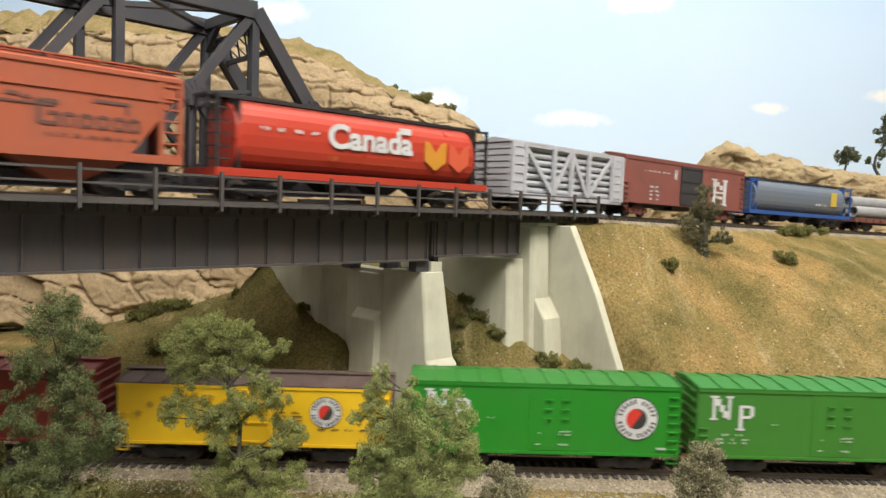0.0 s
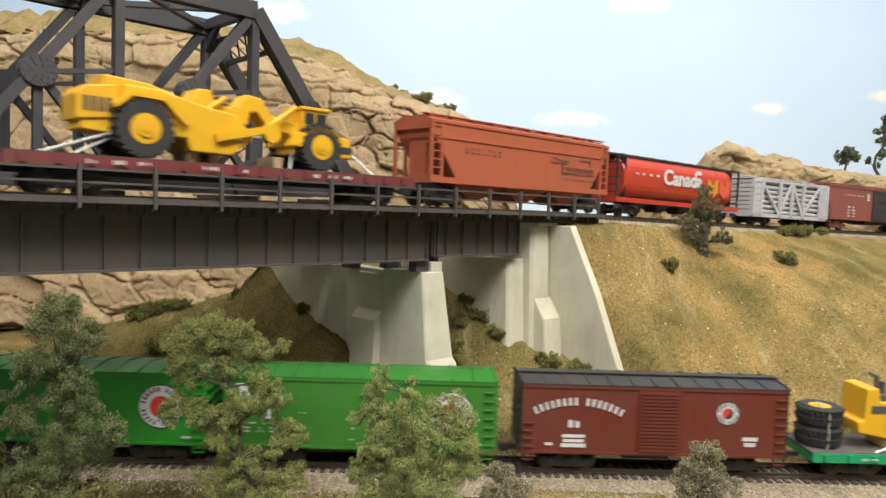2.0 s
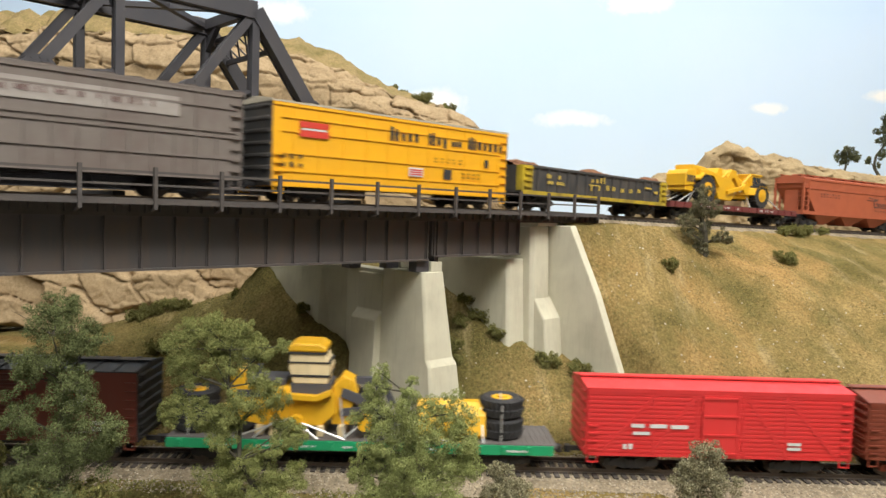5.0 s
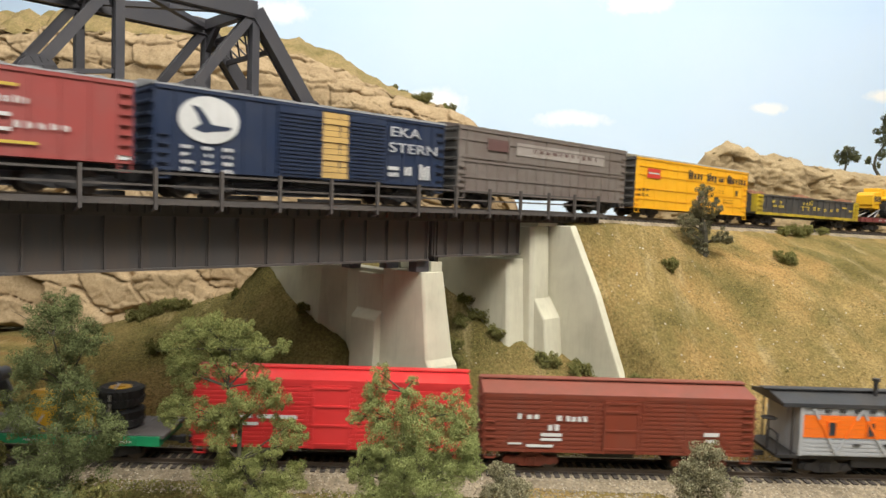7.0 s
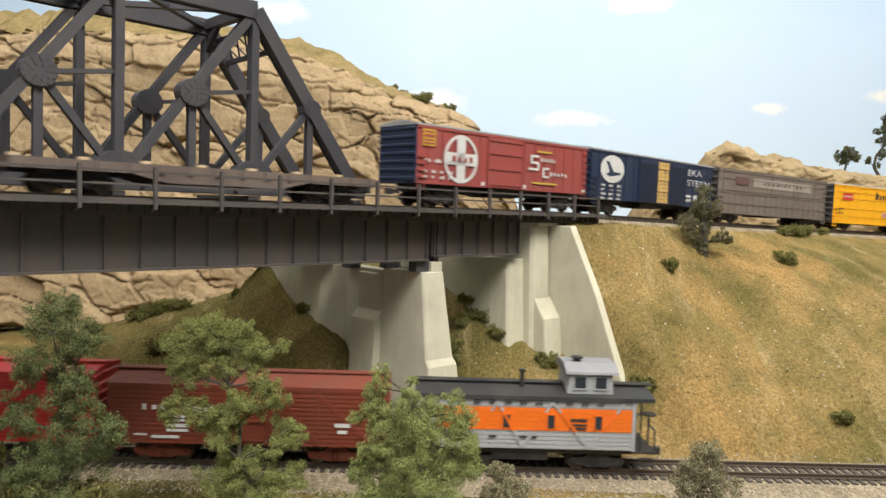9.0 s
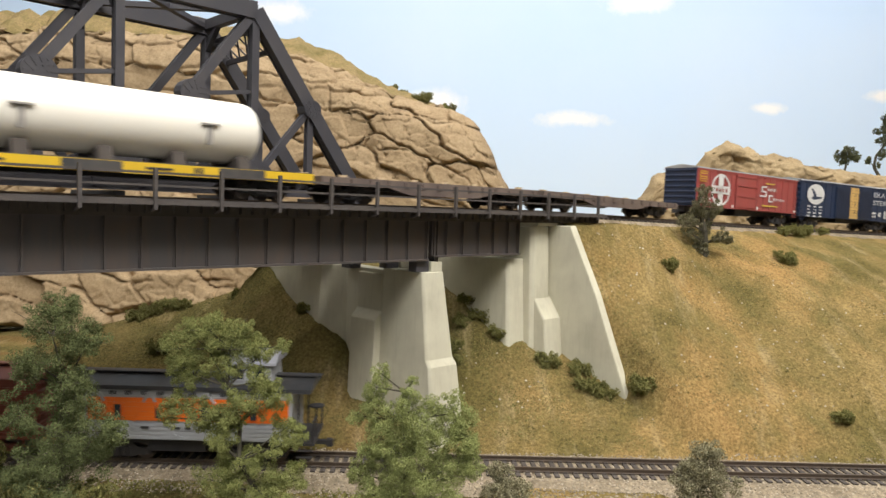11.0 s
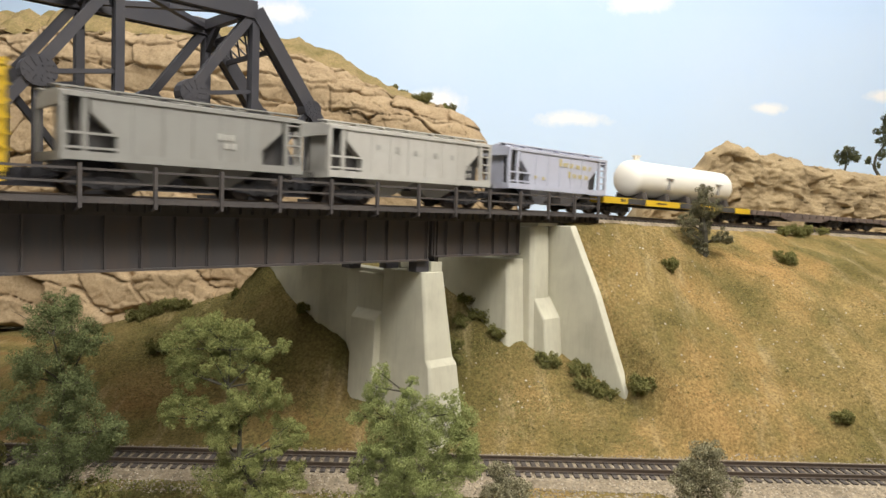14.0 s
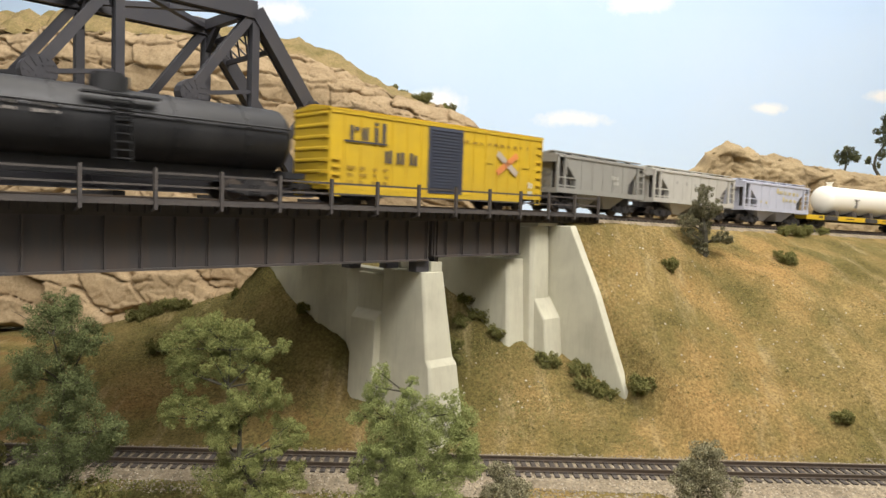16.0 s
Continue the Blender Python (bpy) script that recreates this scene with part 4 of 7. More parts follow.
def words(root, body, x, z, size, mat, y=-HW - 0.06, extrude=0.015, width=0.0, bold=0.055):
    cu = bpy.data.curves.new("lettering", "FONT")
    cu.body, cu.size, cu.extrude, cu.offset = body, size * C, extrude * C, bold * C
    tmp = bpy.data.objects.new("tmp", cu)
    scene.collection.objects.link(tmp)
    bpy.context.view_layer.update()
    me = bpy.data.meshes.new_from_object(tmp.evaluated_get(bpy.context.evaluated_depsgraph_get()))
    bpy.data.objects.remove(tmp)
    xs = [v.co.x for v in me.vertices]
    k = width * C / (max(xs) - min(xs)) if width else 1
    for v in me.vertices:
        v.co.x *= k
    me.materials.clear()
    o = part("lettering", me, mat, root)
    o.matrix_basis = pose(x * C, y * C, z * C, 90, 0, 0)
    return o


def car(name, label, category="freight car", group="freight cars"):
    return thing(name, label, category, group)


def boxcar(label, L, z0, z1, mat, roof_mat, end_mat, door=(-1.6, 1.6), door_mat=None, style="rib", door_style="corr", rise=0.32, name="boxcar", gear=None, key="black", roofwalk=True, drop=True, roof_ribs=True):
    ob = car(name, label)
    h = L / 2
    body = Shape().box(-h, h, -HW, HW, z0, z1)
    o = part("body", body, mat, ob, bevel=0.05)
    det, edge_strips, ladder, stirrup, brace = (Shape() for _ in range(5))
    for s in (-1, 1):
        y = s * HW
        lo, hi = min(y, y + s * 0.06), max(y, y + s * 0.06)
        edge_strips.box(-h, h, lo, hi, z1 - 0.16, z1)
        edge_strips.box(-h + 0.2, h - 0.2, lo, hi, z0, z0 + 0.14)
        if style == "rib":
            for x in np.arange(-h + 0.9, h - 0.5, 1.12):
                if not (door and door[0] - 0.2 < x < door[1] + 0.2):
                    det.box(x - 0.035, x + 0.035, lo, hi, z0, z1)
        if style == "siding":
            for z in np.arange(z0 + 0.2, z1 - 0.2, 0.235):
                det.box(-h + 0.05, h - 0.05, min(y, y + s * 0.035), max(y, y + s * 0.035), z, z + 0.13)
            for x0, x1 in ((-h + 0.9, -h / 2), (-h / 2, -1.4), (1.4, h / 2), (h / 2, h - 0.9)):
                up = abs(x0) < abs(x1)
                brace.bar((x0, y + s * 0.045, z1 - 0.3 if up else z0 + 0.25), (x1, y + s * 0.045, z0 + 0.25 if up else z1 - 0.3), 0.04, 0.14)
            for x in (-h / 2, -1.25, 1.25, h / 2):
                brace.box(x - 0.06, x + 0.06, lo, hi, z0, z1)
        if style == "panel":
            for z in (z0 + 0.75, z0 + 1.65, z1 - 0.75, z1 - 1.45):
                det.box(-h + 0.5, h - 0.6, lo, hi, z, z + 0.1)
            for x in np.arange(-h + 1.2, h - 0.8, 1.55):
                det.box(x - 0.03, x + 0.03, min(y, y + s * 0.03), max(y, y + s * 0.03), z0, z1)
        if style == "door_panel":
            zm = (z0 + z1) / 2
            for z in (zm + 0.15, zm - 0.1, zm + 1.25, z0 + 0.95):
                det.box(-h + 0.3, h - 0.3, lo, hi, z, z + 0.09)
            for x in np.arange(-h + 0.7, h - 0.5, 1.0):
                det.box(x - 0.03, x + 0.03, lo, hi, z0, zm)
            for x in np.arange(-h + 0.7, h - 0.5, 4.0):
                det.box(x - 0.03, x + 0.03, lo, hi, zm, z1)
        rungs(ladder, h - 0.35, y, z0 + 0.15, z1 - 0.3, 7, 0.5, s)
        rungs(ladder, -h + 0.35, y, z0 + 0.15, z0 + 1.8, 4, 0.5, s)
        if drop:
            for x in (-h + 0.35, h - 0.35):
                stirrup.prism([(x - 0.28, z0), (x - 0.28, z0 - 0.38), (x + 0.28, z0 - 0.38), (x + 0.28, z0), (x + 0.22, z0), (x + 0.22, z0 - 0.32), (x - 0.22, z0 - 0.32), (x - 0.22, z0)], lo, hi, "y")
    pieces("side_board" if style == "siding" else "side_rib", det, mat, ob)
    pieces("side_brace", brace, mat, ob)
    pieces("edge_strip", edge_strips, mat, ob)
    pieces("ladder_rung", ladder, mat, ob)
    pieces("stirrup_step", stirrup, mat, ob)
    for s in (-1, 1):
        plate = Shape().box(min(s * h, s * (h + 0.05)), max(s * h, s * (h + 0.05)), -HW, HW, z0, z1)
        e = Shape()
        n = 7
        for i in range(n):
            z = z0 + 0.3 + (z1 - z0 - 0.5) * i / (n - 1)
            e.prism([(s * h, z - 0.17), (s * (h + 0.13), z - 0.05), (s * (h + 0.13), z + 0.05), (s * h, z + 0.17)], -HW + 0.12, HW - 0.12, "y")
        pieces("end_rib", e, end_mat, part("car_end", plate, end_mat, ob))
        lad = Shape()
        for i in range(7):
            z = z0 + 0.2 + (z1 - z0 - 0.4) * i / 6
            lad.box(min(s * (h + 0.14), s * (h + 0.2)), max(s * (h + 0.14), s * (h + 0.2)), -HW + 0.15, -HW + 0.75, z - 0.03, z + 0.03)
        pieces("end_ladder_rung", lad, end_mat, ob)
    r = Shape()
    n = int(L / 1.15)
    for i in range(n + 1):
        x = -h + L * i / n
        for s in (-1, 1) if roof_ribs else ():
            r.bar((x, s * (HW + 0.05), z1 + 0.1), (x, 0.05 * s, z1 + rise + 0.02), 0.09, 0.06)
    roof = part("roof", Shape().prism([(-HW - 0.07, z1), (HW + 0.07, z1), (HW + 0.07, z1 + 0.06), (0, z1 + rise), (-HW - 0.07, z1 + 0.06)], -h - 0.1, h + 0.1), roof_mat, ob)
    pieces("roof_rib", r, roof_mat, roof)
    if roofwalk:
        part("roof_walk", Shape().box(-h - 0.15, h + 0.15, -0.3, 0.3, z1 + rise + 0.03, z1 + rise + 0.09), roof_mat, ob)
    if door:
        for s in (-1, 1):
            y = s * HW
            panel, d = Shape().box(door[0], door[1], min(y, y + s * 0.09), max(y, y + s * 0.09), z0 + 0.05, z1 - 0.18), Shape()
            if door_style == "corr":
                for z in np.arange(z0 + 0.22, z1 - 0.35, 0.19):
                    d.box(door[0] + 0.1, door[1] - 0.1, min(y, y + s * 0.14), max(y, y + s * 0.14), z, z + 0.09)
            elif door_style == "flush":
                panel = Shape().box(door[0], door[1], min(y, y + s * 0.025), max(y, y + s * 0.025), z0 + 0.2, z1 - 0.2)
            else:
                for z in (z0 + 0.2, z0 + 1.2, z0 + 2.2, z1 - 0.4):
                    d.box(door[0], door[1], min(y, y + s * 0.15), max(y, y + s * 0.15), z, z + 0.1)
                d.box(door[0], door[0] + 0.12, min(y, y + s * 0.14), max(y, y + s * 0.14), z0, z1 - 0.2).box(door[1] - 0.12, door[1], min(y, y + s * 0.14), max(y, y + s * 0.14), z0, z1 - 0.2)
            pieces("door_rib", d, door_mat or mat, part("sliding_door", panel, door_mat or mat, ob))
    under = Shape().box(-h + 0.3, h - 0.3, -0.4, 0.4, 0.85, z0 + 0.02).box(-1.5, 1.0, -1.2, 0.9, 0.75, z0)
    part("underframe", under, BLACK, ob)
    running_gear(ob, L, gear, key)
    return ob


def roundel(ob, x, z, r):
    """A ringed emblem in plain shapes."""
    y = -HW - 0.062
    disc(ob, "emblem_ring", x, z, r * 1.06, r * 1.06, BLACKINK, y + 0.03, label="dark rim of the emblem")
    disc(ob, "emblem_disc", x, z, r, r, WHITE, y + 0.02, label="white emblem disc")
    sh = Shape()
    for k in range(26):
        a = 2 * math.pi * k / 26
        if k % 13 in (0, 6):
            continue
        p = Vector((x + 0.82 * r * math.cos(a), y + 0.015, z + 0.82 * r * math.sin(a)))
        t = Vector((math.cos(a), 0, math.sin(a)))
        sh.bar(p - t * r * 0.1, p + t * r * 0.1, 0.02, r * 0.1, Vector((-math.sin(a), 0, math.cos(a))))
    part("emblem_lettering", sh, BLACKINK, ob)
    disc(ob, "emblem_centre", x, z, r * 0.5, r * 0.5, BLACKINK, y, label="black emblem centre")
    disc(ob, "emblem_half", x - r * 0.1, z, r * 0.4, r * 0.49, RED_EMB, y - 0.012, a0=35, a1=245, n=16, label="red half of the emblem")


RED_EMB = paint("emblem_red", (0.62, 0.035, 0.02), 0.5, 0.1)


def rows_upper(s8):
    """Along the upper line; the train eases off a little on the way."""
    rows = []
    for i in range(33):
        t = i * 0.5
        s = s8 + 16.771 * (t - 8) - 0.0224 * (t - 8) ** 2
        a, b = upper(s - 6)[0], upper(s + 6)[0]
        m, d = (a + b) / 2, b - a
        mid = upper(s)[0]
        m = (m * 0.4 + mid * 0.6)
        m.z = mid.z
        rows.append((t, pose(m.x * C, m.y * C, m.z * C, 0, -math.degrees(math.atan2(d.z, d.xy.length)), math.degrees(math.atan2(d.y, d.x)))))
    return rows


SPEED = [(0, 12.7), (2, 12.1), (4, 11.1), (6, 10.2), (8, 9.75), (9, 9.4), (10, 8.9), (12, 8.7), (16, 8.4)]


def gone(t):
    d, n = 0.0, 80
    for i in range(n):
        q = t * (i + 0.5) / n
        d += np.interp(q, [a for a, _ in SPEED], [b for _, b in SPEED]) * t / n
    return d


GONE = [gone(i * 0.5) for i in range(33)]


def rows_lower(u0):
    rows = []
    for i in range(33):
        p = lower(u0 - GONE[i])
        rows.append((i * 0.5, pose(p.x * C, p.y * C, p.z * C, 0, 0, math.degrees(PSI))))
    return rows


MOVES = []


def runs(ob, along, a, b):
    MOVES.append((ob, along((a + b) / 2)))
    return ob


# -- upper train

# pipe load
BROWN_CAR = paint("oxide_brown", (0.17, 0.06, 0.045), 0.6, 0.35, (0.09, 0.06, 0.045))
GREYPIPE = paint("pipe_grey", (0.33, 0.33, 0.33), 0.5, 0.3)


def flatcar(label, L, z0, z1, mat, belly=0.0, deck=None, stakes=True, name="flatcar", gear=None, key="black"):
    ob = car(name, label)
    h = L / 2
    sh = Shape()
    for s in (-1, 1):
        prof = [(-h, z1), (h, z1), (h, z0), (h - 4.6, z0), (h - 6.2, z0 - belly), (-h + 6.2, z0 - belly), (-h + 4.6, z0), (-h, z0)]
        part("side_sill", Shape().prism(prof, s * HW - 0.07, s * HW + 0.07, "y"), mat, ob)
        if stakes:
            for x in np.arange(-h + 0.7, h - 0.3, 1.3):
                y = s * (HW + 0.07)
                sh.box(x - 0.12, x + 0.12, min(y, y + s * 0.12), max(y, y + s * 0.12), z0 + 0.08, z1 - 0.04)
    pieces("stake_pocket", sh, mat, ob)
    pieces("end_sill", Shape().box(-h, -h + 0.12, -HW, HW, z0, z1).box(h - 0.12, h, -HW, HW, z0, z1), mat, ob)
    d = Shape()
    for x in np.arange(-h, h - 0.1, 0.3):
        d.box(x, x + 0.28, -HW, HW, z1 - 0.12, z1 + 0.04)
    pieces("deck_plank", d, deck or TIE, ob)
    part("underframe", Shape().box(-h + 0.3, h - 0.3, -0.4, 0.4, 0.8, z1 - 0.1), BLACK, ob)
    running_gear(ob, L, gear, key)
    return ob


f = runs(flatcar("dark flatcar loaded with large grey pipes", 18.4, 1.0, 1.5, BROWN_CAR), rows_upper, 193.5, 212)
for i, (y, z) in enumerate(((-1.0, 2.2), (0.35, 2.2), (-0.33, 3.3))):
    p = thing("steel_pipe", "large grey steel pipe lying on a flatcar", "pipe", "pipes on the flatcar")
    sh = Shape()
    n = 20
    ring = lambda x, r: [(x, y + r * math.cos(2 * math.pi * k / n), z + r * math.sin(2 * math.pi * k / n)) for k in range(n)]
    sh.loft([ring(-8.6, 0.5), ring(-8.6, 0.64), ring(8.6, 0.64), ring(8.6, 0.5), ring(-8.6, 0.5)], caps=False)
    part("pipe_wall", sh, GREYPIPE, p, smooth=False)
    runs(p, rows_upper, 193.5, 212)


def oval_ring(x, n=28, w=HW, zb=1.35, zt=4.85, k=2.6):
    pts = []
    for i in range(n):
        a = 2 * math.pi * i / n
        ca, sa = math.cos(a), math.sin(a)
        pts.append((x, w * math.copysign(abs(ca) ** (2 / k), ca), (zb + zt) / 2 + (zt - zb) / 2 * math.copysign(abs(sa) ** (2 / k), sa)))
    return pts


def cylinder_hopper(label, L, body_mat, frame_mat, roof_mat, sill_mat, zt=4.9):
    ob = car("cylindrical_hopper", label)
    h = L / 2
    x = h - 1.35
    sh = Shape().loft([oval_ring(-x - 0.25, zt=zt - 0.3, w=HW - 0.12), oval_ring(-x, zt=zt), oval_ring(x, zt=zt), oval_ring(x + 0.25, zt=zt - 0.3, w=HW - 0.12)])
    part("body", sh, body_mat, ob, smooth=False)
    part("running_board", Shape().box(-h, h, -0.75, 0.75, zt + 0.02, zt + 0.16).box(-h + 0.2, h - 0.2, -1.1, -0.98, zt - 0.06, zt + 0.12).box(-h + 0.2, h - 0.2, 0.98, 1.1, zt - 0.06, zt + 0.12), roof_mat, ob)
    for i in range(8):
        q = -x + 1 + (2 * x - 2) * i / 7
        part("hatch_cover", Shape().rod((q, 0, zt + 0.1), (q, 0, zt + 0.26), 0.45, 12), roof_mat, ob)
    part("side_sill", Shape().box(-h, h, -HW - 0.06, -HW + 0.12, 1.12, 1.5).box(-h, h, HW - 0.12, HW + 0.06, 1.12, 1.5).box(-h, -h + 0.25, -HW, HW, 1.1, 1.5).box(h - 0.25, h, -HW, HW, 1.1, 1.5), sill_mat, ob)
    for s in (-1, 1):
        e = Shape()
        for y in (-HW + 0.06, HW - 0.06, -0.6, 0.6):
            e.box(min(s * (h - 0.16), s * h), max(s * (h - 0.16), s * h), y - 0.07, y + 0.07, 1.5, zt)
        e.box(min(s * (h - 1.3), s * (h - 1.2)), max(s * (h - 1.3), s * (h - 1.2)), -HW + 0.1, HW - 0.1, 1.5, zt - 0.1)
        for z in (1.9, 2.5, 3.1, 3.7, 4.3):
            e.box(min(s * (h - 0.12), s * h), max(s * (h - 0.12), s * h), -HW + 0.05, -0.6, z - 0.04, z + 0.04)
            e.box(min(s * (h - 0.7), s * h), max(s * (h - 0.7), s * h), -HW - 0.02, -HW + 0.05, z - 0.035, z + 0.035)
        e.bar((s * h, -HW + 0.1, zt - 0.1), (s * (h - 1.3), -HW + 0.1, zt - 0.1), 0.14, 0.14)
        pieces("end_frame_bar", e, frame_mat, ob)
    for i in range(4):
        q = -5.2 + 3.45 * i
        part("outlet_bay", Shape().loft([[(q - 1.5, -1.3, 1.5), (q + 1.5, -1.3, 1.5), (q + 1.5, 1.3, 1.5), (q - 1.5, 1.3, 1.5)], [(q - 0.4, -0.5, 0.5), (q + 0.4, -0.5, 0.5), (q + 0.4, 0.5, 0.5), (q - 0.4, 0.5, 0.5)]]), BLACK, ob)
    running_gear(ob, L)
    return ob


SILVERGREY = paint("slate_blue_grey_paint", (0.125, 0.155, 0.20), 0.4, 0.35, (0.2, 0.18, 0.14))
ROYAL = paint("royal_blue_paint", (0.02, 0.085, 0.30), 0.45, 0.2)
hb = runs(cylinder_hopper("slate-grey cylindrical hopper with blue ends and sill", 18.4, SILVERGREY, ROYAL, BLACK, ROYAL, 4.6), rows_upper, 174, 192.4)
marks(hb, [(5.6, 3.2, 1.1, 1.5)], YELLOWINK, -HW - 0.07, "yellow emblem block", "emblem")
marks(hb, block(2.2, 2.5, 4, 1, 0.45, 0.25, seed=2), WHITE, -HW - 0.06)

NHRED = paint("oxide_red_paint", (0.24, 0.075, 0.06), 0.55, 0.25)
DOORBLK = paint("door_black", (0.035, 0.035, 0.04), 0.5, 0.3)
nh = runs(boxcar("oxide-red boxcar with black door and white emblem", 18.6, 1.15, 4.85, NHRED, NHRED, NHRED, (-1.3, 1.9), DOORBLK, style="plain", door_style="plain", gear=NHRED, key="nh"), rows_upper, 154, 172.7)
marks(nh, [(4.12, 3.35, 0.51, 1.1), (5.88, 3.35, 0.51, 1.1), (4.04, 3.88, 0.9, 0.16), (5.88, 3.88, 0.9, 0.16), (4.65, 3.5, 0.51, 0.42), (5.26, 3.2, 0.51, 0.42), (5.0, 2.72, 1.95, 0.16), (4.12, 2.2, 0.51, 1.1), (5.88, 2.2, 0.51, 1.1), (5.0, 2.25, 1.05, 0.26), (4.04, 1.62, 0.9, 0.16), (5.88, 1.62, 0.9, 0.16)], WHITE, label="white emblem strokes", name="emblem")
marks(nh, block(-6.6, 3.9, 6, 1, 0.5, 0.13, seed=4) + block(-5.7, 2.6, 2, 4, 0.6, 0.2, seed=5) + [(-2.1, 3.9, 0.45, 0.9)], WHITE)

SILVER = paint("silver_paint", (0.48, 0.48, 0.50), 0.4, 0.15, (0.35, 0.33, 0.3))


def stock_car():
    ob = car("stock_car", "silver slatted stock car with diagonal bracing")
    L, z0, z1 = 13.4, 1.0, 4.55
    h = L / 2
    part("floor_frame", Shape().box(-h, h, -HW, HW, z0 - 0.2, z0 + 0.15), SILVER, ob)
    part("roof", Shape().prism([(-HW - 0.08, z1), (HW + 0.08, z1), (HW + 0.08, z1 + 0.06), (0, z1 + 0.3), (-HW - 0.08, z1 + 0.06)], -h - 0.1, h + 0.1), SILVER, ob)
    part("roof_walk", Shape().box(-h, h, -0.3, 0.3, z1 + 0.3, z1 + 0.36), SILVER, ob)
    # Solid core; its darker grey stands for the shade between the slats.
    part("inner_core", Shape().box(-h + 0.2, h - 0.2, -HW + 0.42, HW - 0.42, z0, z1), paint("gap_shade_grey", (0.30, 0.30, 0.30), 0.6, 0.2), ob)
    for s in (-1, 1):
        for i in range(7):
            z = z0 + 0.2 + i * 0.49
            part("slat", Shape().prism([(s * (HW - 0.34), z), (s * (HW - 0.2), z + 0.06), (s * (HW - 0.16), z + 0.17), (s * (HW - 0.2), z + 0.3), (s * (HW - 0.34), z + 0.36)], -h + 0.1, h - 0.1), SILVER, ob)
        b = Shape()
        for x in (-h + 0.1, -h + 1.4, -2.1, 0.0, 2.1, h - 1.4, h - 0.1):
            b.box(x - 0.14, x + 0.14, s * HW - 0.2, s * HW + 0.06, z0, z1)
        for x0, x1 in ((-h + 1.4, -2.1), (0.0, -2.1), (0.0, 2.1), (h - 1.4, 2.1)):
            b.bar((x0, s * (HW + 0.02), z1 - 0.15), (x1, s * (HW + 0.02), z0 + 0.15), 0.14, 0.3, (1, 0, 0))
        b.box(-h, h, s * HW - 0.06, s * HW + 0.06, z1 - 0.22, z1).box(-h, h, s * HW - 0.06, s * HW + 0.06, z0 - 0.2, z0 + 0.12)
        b.box(-h, -h + 1.3, s * HW - 0.12, s * HW, z0, z1).box(h - 1.3, h, s * HW - 0.12, s * HW, z0, z1)
        rungs(b, -h + 0.75, s * (HW + 0.05), z0, z1, 6, 0.9, s)
        rungs(b, h - 0.75, s * (HW + 0.05), z0, z1, 6, 0.9, s)
        pieces("frame_member", b, SILVER, ob)
        e = Shape()
        for i in range(8):
            z = z0 + 0.1 + i * 0.43
            e.box(min(s * (h - 0.1), s * h), max(s * (h - 0.1), s * h), -HW, HW, z, z + 0.33)
        pieces("end_slat", e, SILVER, ob)
    running_gear(ob, L)
    return ob


runs(stock_car(), rows_upper, 140, 153.5)

CANRED = paint("bright_red_paint", (0.47, 0.048, 0.024), 0.32, 0.12, (0.25, 0.04, 0.02))
ca = runs(cylinder_hopper("bright red cylindrical grain hopper with white country name", 18.7, CANRED, BLACK, BLACK, CANRED, 4.95), rows_upper, 118.9, 137.7)
words(ca, "Canada", -3.1, 2.95, 1.75, WHITE, y=-HW - 0.08, width=5.9)
marks(ca, [(2.3, 4.25, 0.9, 0.35)], WHITE, -HW - 0.02, "white flag patch", "flag_patch")
for x, mat in ((4.7, paint("wheat_gold", (0.62, 0.27, 0.03), 0.35, 0.1)), (6.7, paint("ghost_red", (0.64, 0.11, 0.05), 0.35, 0.1))):
    sh = Shape()
    y = -HW - 0.06
    for dx in (-0.44, 0.44):
        k = 1 if dx > 0 else -1
        sh.prism([(x, 2.15), (x + 2.0 * dx, 2.7), (x + 2.0 * dx, 3.9), (x + dx, 3.75), (x, 3.2)], y, y + 0.03, "y")
    part("wheat_emblem", sh, mat, ca, "yellow wheat sheaf emblem")
marks(ca, block(-7.0, 3.55, 4, 1, 0.75, 0.22, seed=8), WHITE, -HW - 0.06)
marks(ca, block(-3.0, 2.35, 1, 1, 0.9, 0.3, seed=8) + block(-1, 2.25, 7, 1, 0.4, 0.07, seed=9), paint("dull_gold_lettering", (0.45, 0.10, 0.02), 0.5, 0.1), -HW - 0.04)

ORANGE = paint("orange_red_paint", (0.40, 0.100, 0.046), 0.5, 0.32, (0.27, 0.085, 0.05))


